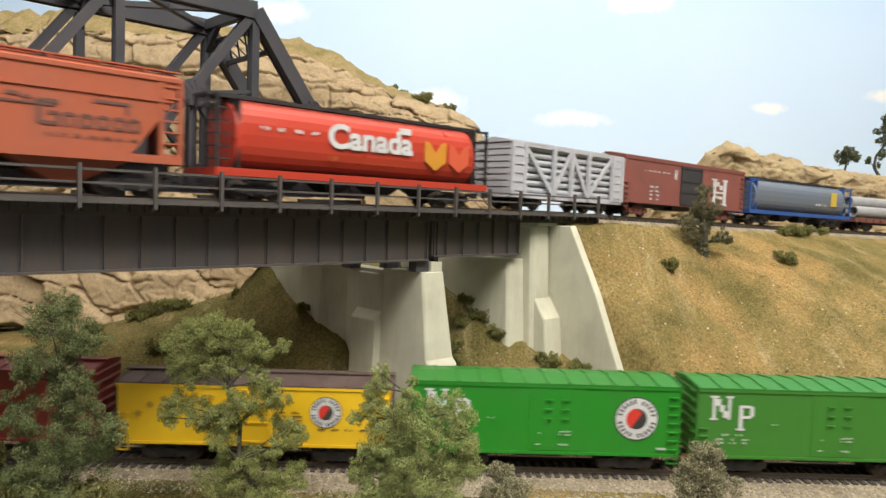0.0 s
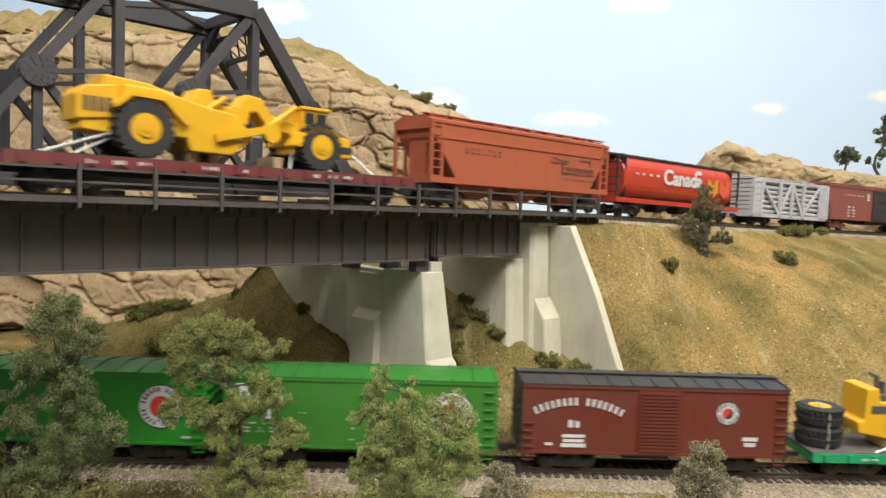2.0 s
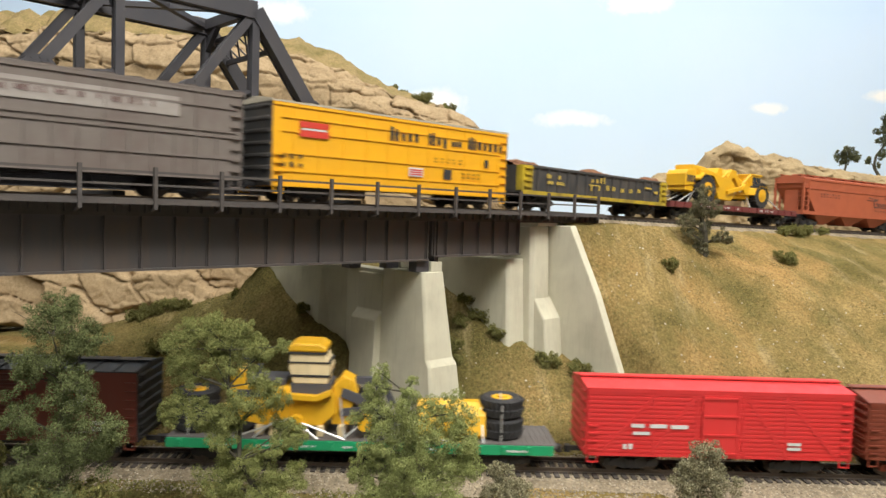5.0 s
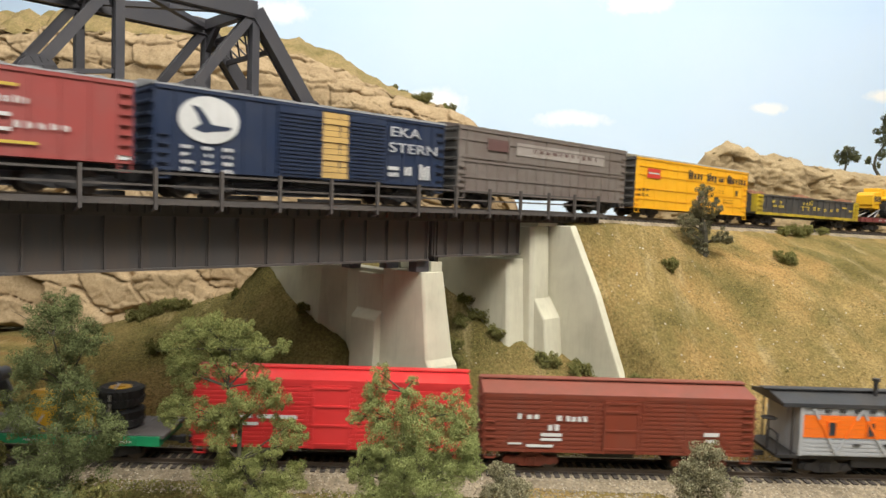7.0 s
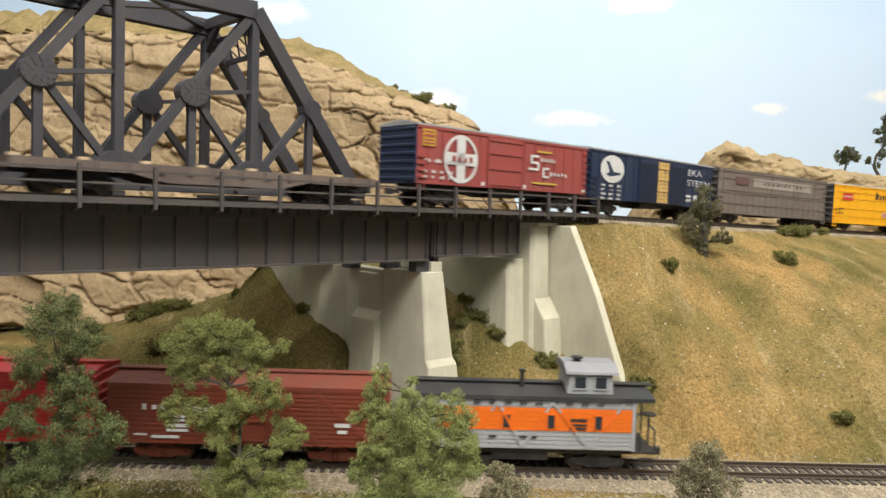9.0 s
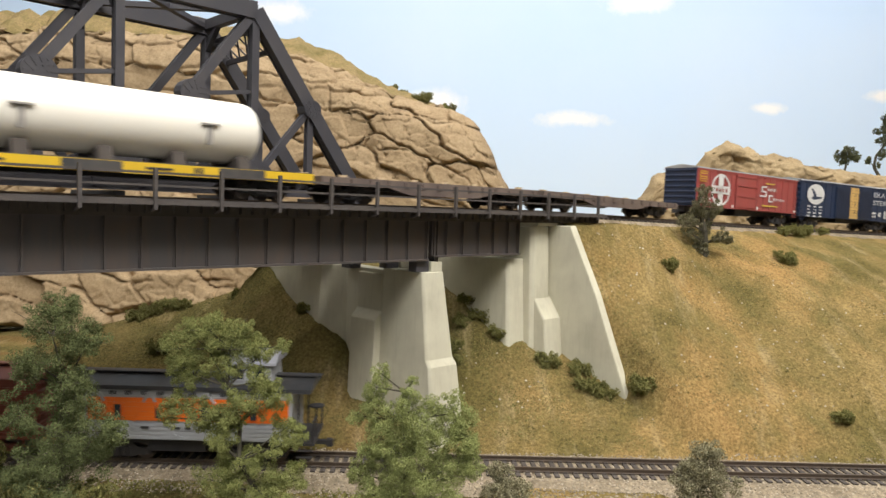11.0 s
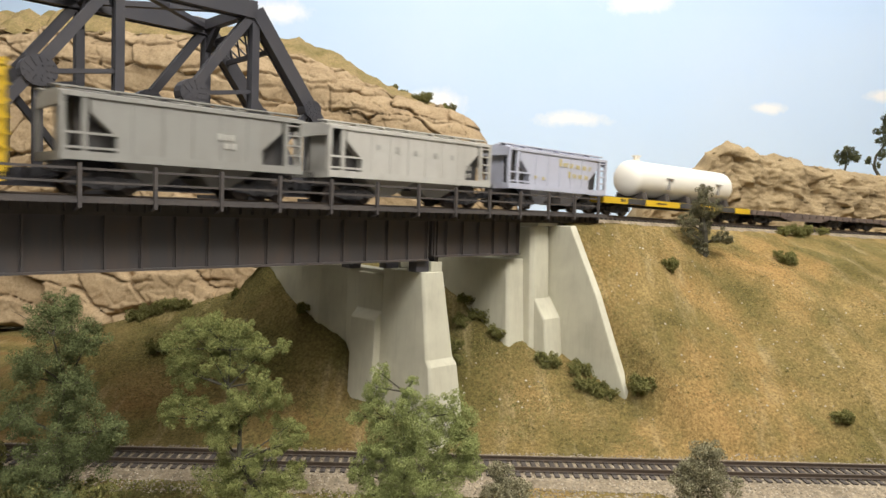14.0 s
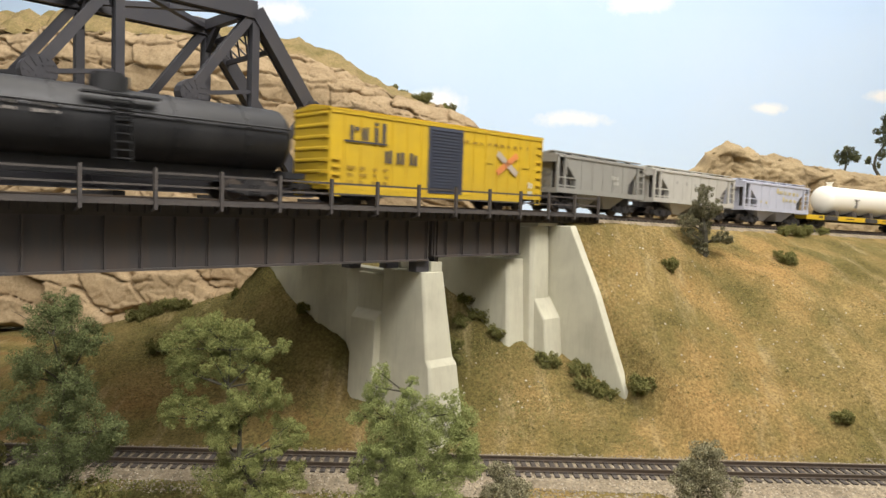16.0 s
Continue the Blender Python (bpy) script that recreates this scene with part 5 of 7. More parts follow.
def slope_hopper(label, L, z0, z1, mat, run=2.4, roof_mat=None, crown=0.35, trim_mat=None, bays=3, full_top=True, name="covered_hopper", hatches=True, cut=False):
    """Covered hopper with sloped end sheets behind open end frames."""
    ob = car(name, label)
    h = L / 2
    trim_mat = trim_mat or mat
    sh = Shape()
    zc = z1 - 1.0
    prof = [(-h + 0.15, z1), (h - 0.15, z1), (h - 0.35, zc), (h - run, z0 + 0.3), (h - run, z0), (-h + run, z0), (-h + run, z0 + 0.3), (-h + 0.35, zc)]
    if cut:
        prof = [(-h + 1.15, z1), (h - 1.15, z1), (h - 1.2, z1 - 0.75), (h - 2.25, z1 - 1.7), (h - 2.25, z0), (-h + 2.25, z0), (-h + 2.25, z1 - 1.7), (-h + 1.2, z1 - 0.75)]
    sh.prism(prof, -HW, HW, "y")
    part("body", sh, mat, ob, bevel=0.05)
    det = Shape()
    for s in (-1, 1):
        y = s * HW
        lo, hi = min(y, y + s * 0.07), max(y, y + s * 0.07)
        det.box(-h, h, lo, hi, z1 - 0.14, z1 + 0.04)
        if full_top:
            det.box(-h + 0.5, h - 0.5, lo, hi, zc - 0.05, zc + 0.04)
        else:
            for x in np.arange(-h + run + 0.4, h - run, 1.35):
                det.box(x - 0.025, x + 0.025, min(y, y + s * 0.035), max(y, y + s * 0.035), z0, z1)
        det.box(-h, h, lo, hi, z0 - 0.06, z0 + 0.3)
    pieces("side_strip", det, trim_mat, ob)
    for s in (-1, 1):
        e = Shape()
        for y in (-HW + 0.05, HW - 0.05):
            e.box(min(s * h, s * (h - 0.2)), max(s * h, s * (h - 0.2)), y - 0.1, y + 0.08, z0 - 0.05, z1)
            e.box(min(s * (h - 1.05), s * (h - 0.85)), max(s * (h - 1.05), s * (h - 0.85)), y - 0.1, y + 0.08, z0, z1 - 0.1)
        if cut and s < 0:
            for z in (z0 + 0.45, z0 + 1.05):
                e.box(-h, -h + 2.25, -HW - 0.06, -HW + 0.02, z - 0.05, z + 0.05)
        for z in np.arange(z0 + 0.35, z1 - 0.2, 0.5) if s > 0 or not cut else ():
            e.box(min(s * h, s * (h - 1.0)), max(s * h, s * (h - 1.0)), -HW - 0.06, -HW + 0.02, z - 0.035, z + 0.035)
            e.box(min(s * h, s * (h - 0.08)), max(s * h, s * (h - 0.08)), -HW, -HW + 0.8, z - 0.035, z + 0.035)
        e.box(min(s * h, s * (h - 0.2)), max(s * h, s * (h - 0.2)), -HW, HW, z0 - 0.1, z0 + 0.28).box(min(s * h, s * (h - 0.15)), max(s * h, s * (h - 0.15)), -HW, HW, z1 - 0.5, z1)
        e.box(min(s * (h - 0.5), s * (h - 0.62)), max(s * (h - 0.5), s * (h - 0.62)), -0.8, 0.8, z0, z1 - 0.3)
        pieces("end_frame_bar", e, trim_mat, ob)
    r = Shape().prism([(-HW - 0.05, z1), (HW + 0.05, z1), (HW * 0.55, z1 + crown), (-HW * 0.55, z1 + crown)], -h, h)
    part("roof", r, roof_mat or mat, ob)
    w = Shape()
    for y in (-HW * 0.62, HW * 0.62):
        w.box(-h - 0.1, h + 0.1, y - 0.22, y + 0.22, z1 + crown + 0.06, z1 + crown + 0.12)
        for x in np.arange(-h + 0.3, h, 1.9):
            w.box(x - 0.06, x + 0.06, y - 0.25, y + 0.25, z1 + crown - 0.15, z1 + crown + 0.08)
    pieces("roof_walk", w, roof_mat or mat, ob)
    if hatches:
        for x in np.arange(-h + 1.6, h - 1, 2.2):
            part("roof_hatch", Shape().box(x - 0.7, x + 0.7, -0.45, 0.45, z1 + crown, z1 + crown + 0.2), roof_mat or mat, ob, bevel=0.04)
    n = bays
    width = (L - 2 * run) / n
    for i in range(n):
        q = -h + run + width * (i + 0.5)
        part("outlet_bay", Shape().loft([[(q - width / 2, -HW + 0.1, z0), (q + width / 2, -HW + 0.1, z0), (q + width / 2, HW - 0.1, z0), (q - width / 2, HW - 0.1, z0)],
                                         [(q - 0.45, -1.0, 0.45), (q + 0.45, -1.0, 0.45), (q + 0.45, 1.0, 0.45), (q - 0.45, 1.0, 0.45)]]), trim_mat, ob)
    part("underframe", Shape().box(-h, h, -0.35, 0.35, 0.9, z0 + 0.2), BLACK, ob)
    running_gear(ob, L, inset=2.0)
    return ob


og = runs(slope_hopper("orange-red covered hopper with dark lettering", 18.9, 1.5, 5.2, ORANGE, 2.2, crown=0.32), rows_upper, 98.4, 117.4)
OGINK = paint("faded_dark_lettering", (0.14, 0.06, 0.045), 0.6, 0.2)
gr = [(2.7, 3.8, 0.5, 0.14), (3.2, 3.72, 0.35, 0.12), (3.2, 3.5, 2.0, 0.1), (6.4, 3.85, 1.5, 0.13), (7.0, 3.6, 0.14, 0.4)]
gr += [(3.95, 3.65, 0.8, 0.16), (3.62, 3.2, 0.17, 0.9), (4.0, 2.78, 0.7, 0.15), (4.3, 3.0, 0.16, 0.5), (4.15, 3.2, 0.4, 0.13)]
for x in (4.75, 5.4, 6.05, 6.7, 7.3):
    gr += [(x - 0.18, 2.98, 0.13, 0.55), (x, 3.2, 0.35, 0.13), (x + 0.18, 2.98, 0.13, 0.5), (x, 2.76, 0.25 if x != 4.75 else 0.05, 0.12)]
marks(og, gr, OGINK, label="dark slanted railway name in plain strokes")
marks(og, block(-6.4, 3.7, 7, 2, 0.4, 0.16, seed=3) + block(3.9, 2.35, 7, 1, 0.42, 0.16, seed=6), OGINK)

DKRED = paint("dark_red_paint", (0.17, 0.03, 0.03), 0.5, 0.3)
YEL = paint("machine_yellow", (0.72, 0.40, 0.015), 0.42, 0.15, (0.35, 0.18, 0.02))
fr = runs(flatcar("dark red flatcar carrying a yellow scraper", 21.2, 1.1, 1.6, DKRED), rows_upper, 76, 97.3)
marks(fr, block(-7.5, 1.36, 3, 1, 0.7, 0.2, 0.5, seed=63) + block(-2.5, 1.36, 2, 1, 1.0, 0.2, 0.5, seed=64) + block(3.5, 1.36, 3, 1, 0.6, 0.2, 0.6, seed=65), WHITE, -HW - 0.21)


def big_wheel(ob, x, y, z, r, w):
    t = part("tyre", Shape().rod((x, y - w / 2, z), (x, y + w / 2, z), r * 0.93, 28), TYRE, ob, "black lugged rubber tyre")
    sh = Shape()
    n = 22
    for k in range(n):
        a = 2 * math.pi * k / n
        for q in (-1, 1):
            p = Vector((x + r * 0.95 * math.cos(a + q * 0.06), y + q * w * 0.25, z + r * 0.95 * math.sin(a + q * 0.06)))
            d = Vector((math.cos(a), 0, math.sin(a)))
            sh.bar(p - d * 0.08, p + d * 0.07, w * 0.5, r * 0.15, Vector((-math.sin(a), 0, math.cos(a))))
    pieces("tyre_lug", sh, TYRE, t)
    rim = Shape().rod((x, y - w / 2 - 0.03, z), (x, y + w / 2 + 0.03, z), r * 0.52, 22).rod((x, y - w / 2 - 0.1, z), (x, y + w / 2 + 0.1, z), r * 0.3, 16).rod((x, y - w / 2 - 0.14, z), (x, y + w / 2 + 0.14, z), r * 0.14, 10)
    part("rim", rim, YEL, t, "yellow wheel rim")


GLASS, nt_, bs_ = nodes_of("dark_window_glass")
bs_.inputs["Base Color"].default_value = (0.03, 0.035, 0.04, 1)
bs_.inputs["Roughness"].default_value = 0.08


def scraper():
    ob = thing("scraper", "yellow two-axle earthmoving scraper chained to a flatcar", "construction machine")
    z = 1.64
    y0 = 1.35
    part("bowl", Shape().prism([(-5.5, z + 1.2), (-5.3, z + 3.5), (-3.3, z + 3.45), (-1.0, z + 2.9), (0.6, z + 2.7), (1.2, z + 2.2), (1.6, z + 1.4), (0.5, z + 0.5), (-1.8, z + 0.55), (-2.0, z + 1.2)], -y0, y0, "y"), YEL, ob, bevel=0.08)
    part("rear_frame", Shape().prism([(-7.6, z + 1.25), (-7.5, z + 1.75), (-6.6, z + 1.9), (-6.3, z + 3.9), (-3.6, z + 3.75), (-2.2, z + 3.3), (-2.2, z + 2.6), (-5.0, z + 2.6), (-5.6, z + 1.1)], -0.95, 0.95, "y"), YEL, ob, bevel=0.06)
    part("fender", Shape().prism([(-5.9, z + 2.3), (-4.8, z + 2.95), (-3.2, z + 2.9), (-2.2, z + 1.8), (-2.0, z + 2.1), (-3.0, z + 3.1), (-4.9, z + 3.15), (-6.0, z + 2.5)], -1.65, 1.65, "y"), YEL, ob)
    part("apron", Shape().prism([(-1.2, z + 3.9), (-0.5, z + 3.9), (-0.3, z + 3.3), (1.2, z + 3.0), (1.3, z + 2.5), (-1.8, z + 2.5), (-1.6, z + 3.2)], -0.8, 0.8, "y"), YEL, ob, bevel=0.06)
    arm = Shape()
    for y in (-1.5, 1.5):
        arm.bar((-0.6, y, z + 1.35), (3.0, y, z + 2.15), 0.2, 0.4)
        arm.rod((2.9, y - 0.2, z + 1.9), (2.9, y + 0.2, z + 1.9), 0.55, 16)
    part("draft_arm", arm, YEL, ob)
    part("gooseneck", Shape().prism([(1.4, z + 2.3), (1.2, z + 3.2), (1.9, z + 4.0), (2.8, z + 3.9), (3.6, z + 3.0), (5.6, z + 2.7), (5.9, z + 1.9), (5.4, z + 1.4), (4.8, z + 2.1), (3.4, z + 2.2), (2.6, z + 3.1), (2.1, z + 3.0), (2.0, z + 2.3)], -0.55, 0.55, "y"), YEL, ob, bevel=0.07)
    part("tractor_body", Shape().prism([(4.9, z + 0.9), (5.0, z + 1.9), (6.0, z + 2.4), (7.3, z + 2.35), (9.3, z + 2.1), (9.5, z + 0.9)], -0.9, 0.9, "y"), YEL, ob, bevel=0.08)
    part("tractor_fender", Shape().prism([(4.9, z + 1.3), (5.3, z + 1.95), (6.2, z + 2.3), (7.2, z + 2.2), (7.9, z + 1.6), (8.1, z + 1.8), (7.4, z + 2.45), (6.1, z + 2.5), (5.1, z + 2.1), (4.7, z + 1.4)], -1.6, 1.6, "y"), YEL, ob)
    cab = part("cab", Shape().box(5.6, 7.5, -0.85, 0.85, z + 2.3, z + 3.6).box(5.45, 7.65, -0.95, 0.95, z + 3.55, z + 3.75), YEL, ob, bevel=0.05)
    for a, b in ((5.75, 6.45), (6.6, 7.35)):
        part("cab_window", Shape().box(a, b, -0.9, -0.84, z + 2.75, z + 3.4), GLASS, cab, "dark cab window")
    part("grille", Shape().box(8.2, 9.4, -0.94, -0.88, z + 1.2, z + 1.6), DOORBLK, ob)
    marks(ob, [(0.7, z + 1.5, 0.5, 0.28), (1.9, z + 1.7, 0.6, 0.3)], WHITE, -1.55)
    fit_x = lambda x: -7.6 + (x + 7.6) * 0.83 - 0.5 * max(0, 1 - abs(x + 4.0) / 3.0)
    for o in ob.children_recursive:
        dx, dz = o.location.x, o.location.z
        for v in o.data.vertices:
            v.co.x = fit_x((v.co.x + dx) / C) * C - dx
            v.co.z = (z + ((v.co.z + dz) / C - z) * 0.9) * C - dz
    part("engine_box", Shape().prism([(-7.75, z + 1.5), (-7.75, z + 2.6), (-7.45, z + 2.95), (-6.3, z + 3.1), (-6.1, z + 1.7)], -1.05, 1.05, "y"), YEL, ob, bevel=0.06)
    for i in range(4):
        part("vent_slot", Shape().box(-7.5 + 0.32 * i, -7.3 + 0.32 * i, -1.09, -1.03, z + 1.9, z + 2.5), DOORBLK, ob, "dark vent slot")
    for x in (-2.6, 1.3):
        part("hydraulic_ram", Shape().rod((x, -1.0, z + 2.1), (x + 1.5, -1.0, z + 3.2), 0.13, 10), YEL, ob)
    for y in (-1.2, 1.2):
        big_wheel(ob, -5.1, y, z + 1.3, 1.3, 0.85)
        big_wheel(ob, 4.1, y, z + 1.25, 1.25, 0.8)
    st = Shape()
    for a, b in (((-5.6, -0.9, z + 1.3), (-9.2, -1.5, z)), ((-5.6, 0.5, z + 1.3), (-8.6, 1.4, z)), ((-5.6, -0.6, z + 1.2), (-8.0, -1.5, z)), ((2.9, -0.6, z + 1.2), (2.2, -1.5, z)), ((6.5, -0.6, z + 1.2), (7.6, -1.5, z)), ((6.5, 0.6, z + 1.2), (7.6, 1.5, z)), ((-5.6, 0.0, z + 1.2), (-9.0, 0.0, z))):
        st.rod(a, b, 0.06, 6)
    pieces("tie_down_chain", st, SILVERWIRE, ob, "bright tie-down chain")
    blk = Shape()
    for x in (-2.6, -1.5, 1.9):
        blk.box(x - 0.25, x + 0.25, -0.9, 0.9, z, z + 0.6)
    pieces("timber_chock", blk, paint("raw_timber", (0.5, 0.36, 0.2), 0.8, 0.2), ob, "pale timber chock")
    return ob


runs(scraper(), rows_upper, 76.4, 97.0)

GONYEL = paint("worn_yellow_paint", (0.50, 0.36, 0.02), 0.6, 0.75, (0.07, 0.06, 0.03))
GONBLK = paint("gondola_black", (0.045, 0.045, 0.045), 0.55, 0.35, (0.16, 0.13, 0.1))
CARYEL = paint("car_yellow", (0.72, 0.47, 0.02), 0.45, 0.2, (0.3, 0.2, 0.03))


def gondola():
    ob = car("gondola", "black open gondola with yellow ends and sill")
    L, z0, z1 = 18.6, 1.15, 3.05
    h = L / 2
    pieces("side_wall", Shape().box(-h, h, -HW, -HW + 0.12, z0, z1).box(-h, h, HW - 0.12, HW, z0, z1), GONBLK, ob)
    pieces("end_wall", Shape().box(-h, -h + 0.12, -HW + 0.12, HW - 0.12, z0, z1).box(h - 0.12, h, -HW + 0.12, HW - 0.12, z0, z1), GONBLK, ob)
    part("floor_plate", Shape().box(-h + 0.12, h - 0.12, -HW + 0.12, HW - 0.12, z0, z0 + 0.15), GONBLK, ob)
    r = Shape()
    for s in (-1, 1):
        y = s * HW
        for x in np.arange(-h + 1.6, h - 1, 1.13):
            r.box(x - 0.07, x + 0.07, min(y, y + s * 0.12), max(y, y + s * 0.12), z0, z1)
        r.box(-h, h, min(y, y + s * 0.1), max(y, y + s * 0.1), z1 - 0.12, z1 + 0.05)
    pieces("side_rib", r, GONBLK, ob)
    yl = Shape()
    for s in (-1, 1):
        y = s * HW
        yl.box(-h, h, min(y, y + s * 0.13), max(y, y + s * 0.13), z0 - 0.1, z0 + 0.17)
    pieces("side_sill", yl, GONYEL, ob, "worn yellow side sill")
    for e in (-1, 1):
        c = Shape().box(min(e * h, e * (h - 0.95)), max(e * h, e * (h - 0.95)), -HW - 0.11, -HW + 0.01, z0 + 0.15, z1)
        c.box(min(e * h, e * (h + 0.06)), max(e * h, e * (h + 0.06)), -HW - 0.11, -HW + 0.5, z0 + 0.15, z1)
        rungs(c, e * (h - 0.48), -HW - 0.11, z0 + 0.2, z1, 4, 0.7)
        part("corner_panel", c, GONYEL, ob, "worn yellow corner panel")
    marks(ob, [(-6.6, 2.45, 0.5, 0.3), (-5.4, 2.45, 0.35, 0.3), (-6.4, 2.0, 0.7, 0.24), (-5.3, 2.0, 0.9, 0.24), (-1.4, 2.5, 0.3, 0.3), (-0.8, 2.5, 0.3, 0.3), (-0.3, 2.55, 0.15, 0.4), (0.1, 2.6, 0.12, 0.5), (-1.2, 2.15, 1.2, 0.07), (-1.5, 1.9, 0.12, 0.4), (-0.5, 1.95, 0.12, 0.4), (0.6, 2.05, 0.45, 0.4), (1.4, 2.05, 0.45, 0.34), (2.6, 2.0, 0.45, 0.34), (3.8, 2.0, 0.5, 0.3), (5.0, 2.1, 0.45, 0.3), (6.4, 2.4, 0.9, 0.14), (7.6, 2.1, 0.5, 0.2)], YELLOWINK, -HW - 0.15, "yellow lettering bars")
    part("underframe", Shape().box(-h + 0.3, h - 0.3, -0.4, 0.4, 0.85, z0), BLACK, ob)
    running_gear(ob, L)
    return ob


runs(gondola(), rows_upper, 56.3, 75)
SCRAP = ground_mat("scrap_load", [(0.10, 0.05, 0.03), (0.2, 0.1, 0.06), (0.28, 0.16, 0.1)], 150, 500, 1.0)
ld = thing("ore_load", "heaped rusty brown bulk load in a gondola", "cargo")
vs, nx, ny = [], 74, 14
for j in range(ny):
    for i in range(nx):
        x, y = -9.1 + 18.2 * i / (nx - 1), -1.58 + 3.16 * j / (ny - 1)
        k = (1 - (2 * j / (ny - 1) - 1) ** 2)
        vs.append((x, y, 2.75 + 0.75 * k * (0.55 + 0.45 * math.sin(x * 0.75 + 1)) + 0.22 * fbm(x * 1.5, y * 1.5, 6)))
part("heap", Shape().poly(vs, [(j * nx + i, j * nx + i + 1, (j + 1) * nx + i + 1, (j + 1) * nx + i) for j in range(ny - 1) for i in range(nx - 1)]), SCRAP, ld)
runs(ld, rows_upper, 56.3, 75)

GBW = paint("warm_yellow_paint", (0.80, 0.40, 0.012), 0.45, 0.12, (0.4, 0.2, 0.02))
gb = runs(boxcar("warm yellow boxcar with black lettering", 17.6, 0.75, 4.95, GBW, paint("roof_galvanised", (0.5, 0.45, 0.35), 0.5, 0.3), GONBLK, None, style="panel", roofwalk=False), rows_upper, 36.8, 54.5)
marks(gb, [(-1.0, 4.05, 0.7, 0.8), (-0.3, 3.95, 0.4, 0.5), (0.2, 3.95, 0.35, 0.5), (0.7, 3.95, 0.35, 0.5), (1.9, 4.05, 0.6, 0.8), (2.5, 3.95, 0.4, 0.5), (3.0, 3.85, 0.35, 0.6), (4.0, 3.9, 0.9, 0.35), (5.4, 4.05, 0.8, 0.8), (6.1, 3.95, 0.4, 0.5), (6.6, 3.95, 0.35, 0.5), (7.1, 3.95, 0.35, 0.55), (7.6, 3.95, 0.35, 0.5), (8.1, 3.95, 0.35, 0.5)], BLACKINK, -HW - 0.08, "black lettering strokes")
marks(gb, [(-6.4, 3.95, 1.8, 0.3), (-6.4, 3.5, 1.8, 0.35)], paint("label_red", (0.6, 0.05, 0.03), 0.5, 0.1), -HW - 0.09, "red label", "label_panel")
marks(gb, [(6.75, 2.85, 0.34, 0.52), (3.3, 1.98, 0.66, 0.62)], BLACKINK, -HW - 0.1, "black placard board", "placard_board")
marks(gb, [(0.7, 1.98, 1.1, 0.52), (-6.4, 3.72, 1.5, 0.1)], WHITE, -HW - 0.1, "white placard", "placard_board")
marks(gb, [(0.7, 2.1, 0.9, 0.07), (0.7, 1.97, 0.9, 0.07), (0.7, 1.84, 0.9, 0.07)], RED_EMB, -HW - 0.12)
marks(gb, block(2.2, 2.9, 5, 2, 0.4, 0.12, seed=11) + block(4.6, 2.1, 4, 2, 0.35, 0.14, seed=13), paint("dark_ochre_lettering", (0.30, 0.15, 0.01), 0.5, 0.2), -HW - 0.1)
marks(gb, block(-8.3, 2.3, 3, 2, 0.4, 0.25, seed=10), BLACKINK, -HW - 0.08)

GREYBOX = paint("weathered_grey", (0.17, 0.145, 0.125), 0.6, 0.45, (0.10, 0.06, 0.05))
gy = runs(boxcar("weathered grey-brown boxcar with full-length doors", 19.0, 0.9, 5.0, GREYBOX, GREYBOX, GONBLK, None, style="door_panel", roofwalk=False), rows_upper, 16.2, 35.2)
FADED = paint("faded_grey_paint", (0.32, 0.29, 0.26), 0.6, 0.4, (0.16, 0.11, 0.09))
marks(gy, [(1.2, 4.05, 10.4, 0.85)], FADED, -HW - 0.05, "faded pale side band", "side_band")
marks(gy, block(-2.2, 4.05, 11, 1, 0.55, 0.3, seed=12) + [(-5.9, 4.1, 2.0, 0.75)], paint("dull_maroon", (0.12, 0.06, 0.055), 0.6, 0.3), -HW - 0.08)

NAVY = paint("navy_blue_paint", (0.015, 0.027, 0.062), 0.45, 0.2, (0.08, 0.08, 0.09))
GALV = paint("galvanised_roof", (0.45, 0.46, 0.47), 0.4, 0.3, metal=0.3)
bl = runs(boxcar("navy blue boxcar with partly open door and white emblem", 17.6, 1.2, 4.95, NAVY, GALV, NAVY, None, style="rib", roofwalk=False), rows_upper, -2.7, 14.9)
for a, b in ((-2.75, -0.1), (1.6, 4.1)):
    leaf = part("sliding_door", Shape().box(a, b, -HW - 0.14, -HW - 0.02, 1.25, 4.75), NAVY, bl)
    d = Shape()
    for z in np.arange(1.4, 4.6, 0.2):
        d.box(a + 0.08, b - 0.08, -HW - 0.2, -HW - 0.1, z, z + 0.1)
    pieces("door_rib", d, NAVY, leaf)
TIMBER = paint("yellow_timber", (0.55, 0.36, 0.12), 0.7, 0.3, (0.2, 0.12, 0.05))
for i in range(11):
    part("timber_board", Shape().box(-0.1, 1.6, -HW - 0.09 + 0.03 * (i % 3), -HW + 0.1, 1.3 + 0.315 * i, 1.3 + 0.315 * i + 0.285), TIMBER, bl, "pale yellow load board in the doorway")
disc(bl, "emblem_disc", -6.3, 3.6, 1.5, 1.08, WHITE, -HW - 0.08, label="white oval emblem")
sh = Shape()
y = -HW - 0.095
sh.prism([(-7.2, 4.2), (-6.8, 4.15), (-6.4, 3.7), (-6.2, 3.4), (-5.2, 3.35), (-5.3, 3.2), (-6.0, 3.1), (-6.6, 3.0), (-7.1, 3.15), (-6.7, 3.4), (-6.9, 3.8)], y, y + 0.02, "y")
part("emblem_bird", sh, NAVY, bl, "dark bird shape on the emblem")
marks(bl, block(-7.6, 2.3, 3, 4, 0.75, 0.2, 0.35, seed=14), WHITE, -HW - 0.1)
DIMWHITE = paint("dim_white_lettering", (0.45, 0.46, 0.47), 0.6, 0.25)
words(bl, "EKA", 4.45, 3.92, 0.78, DIMWHITE, y=-HW - 0.1, width=2.25, bold=0.0)
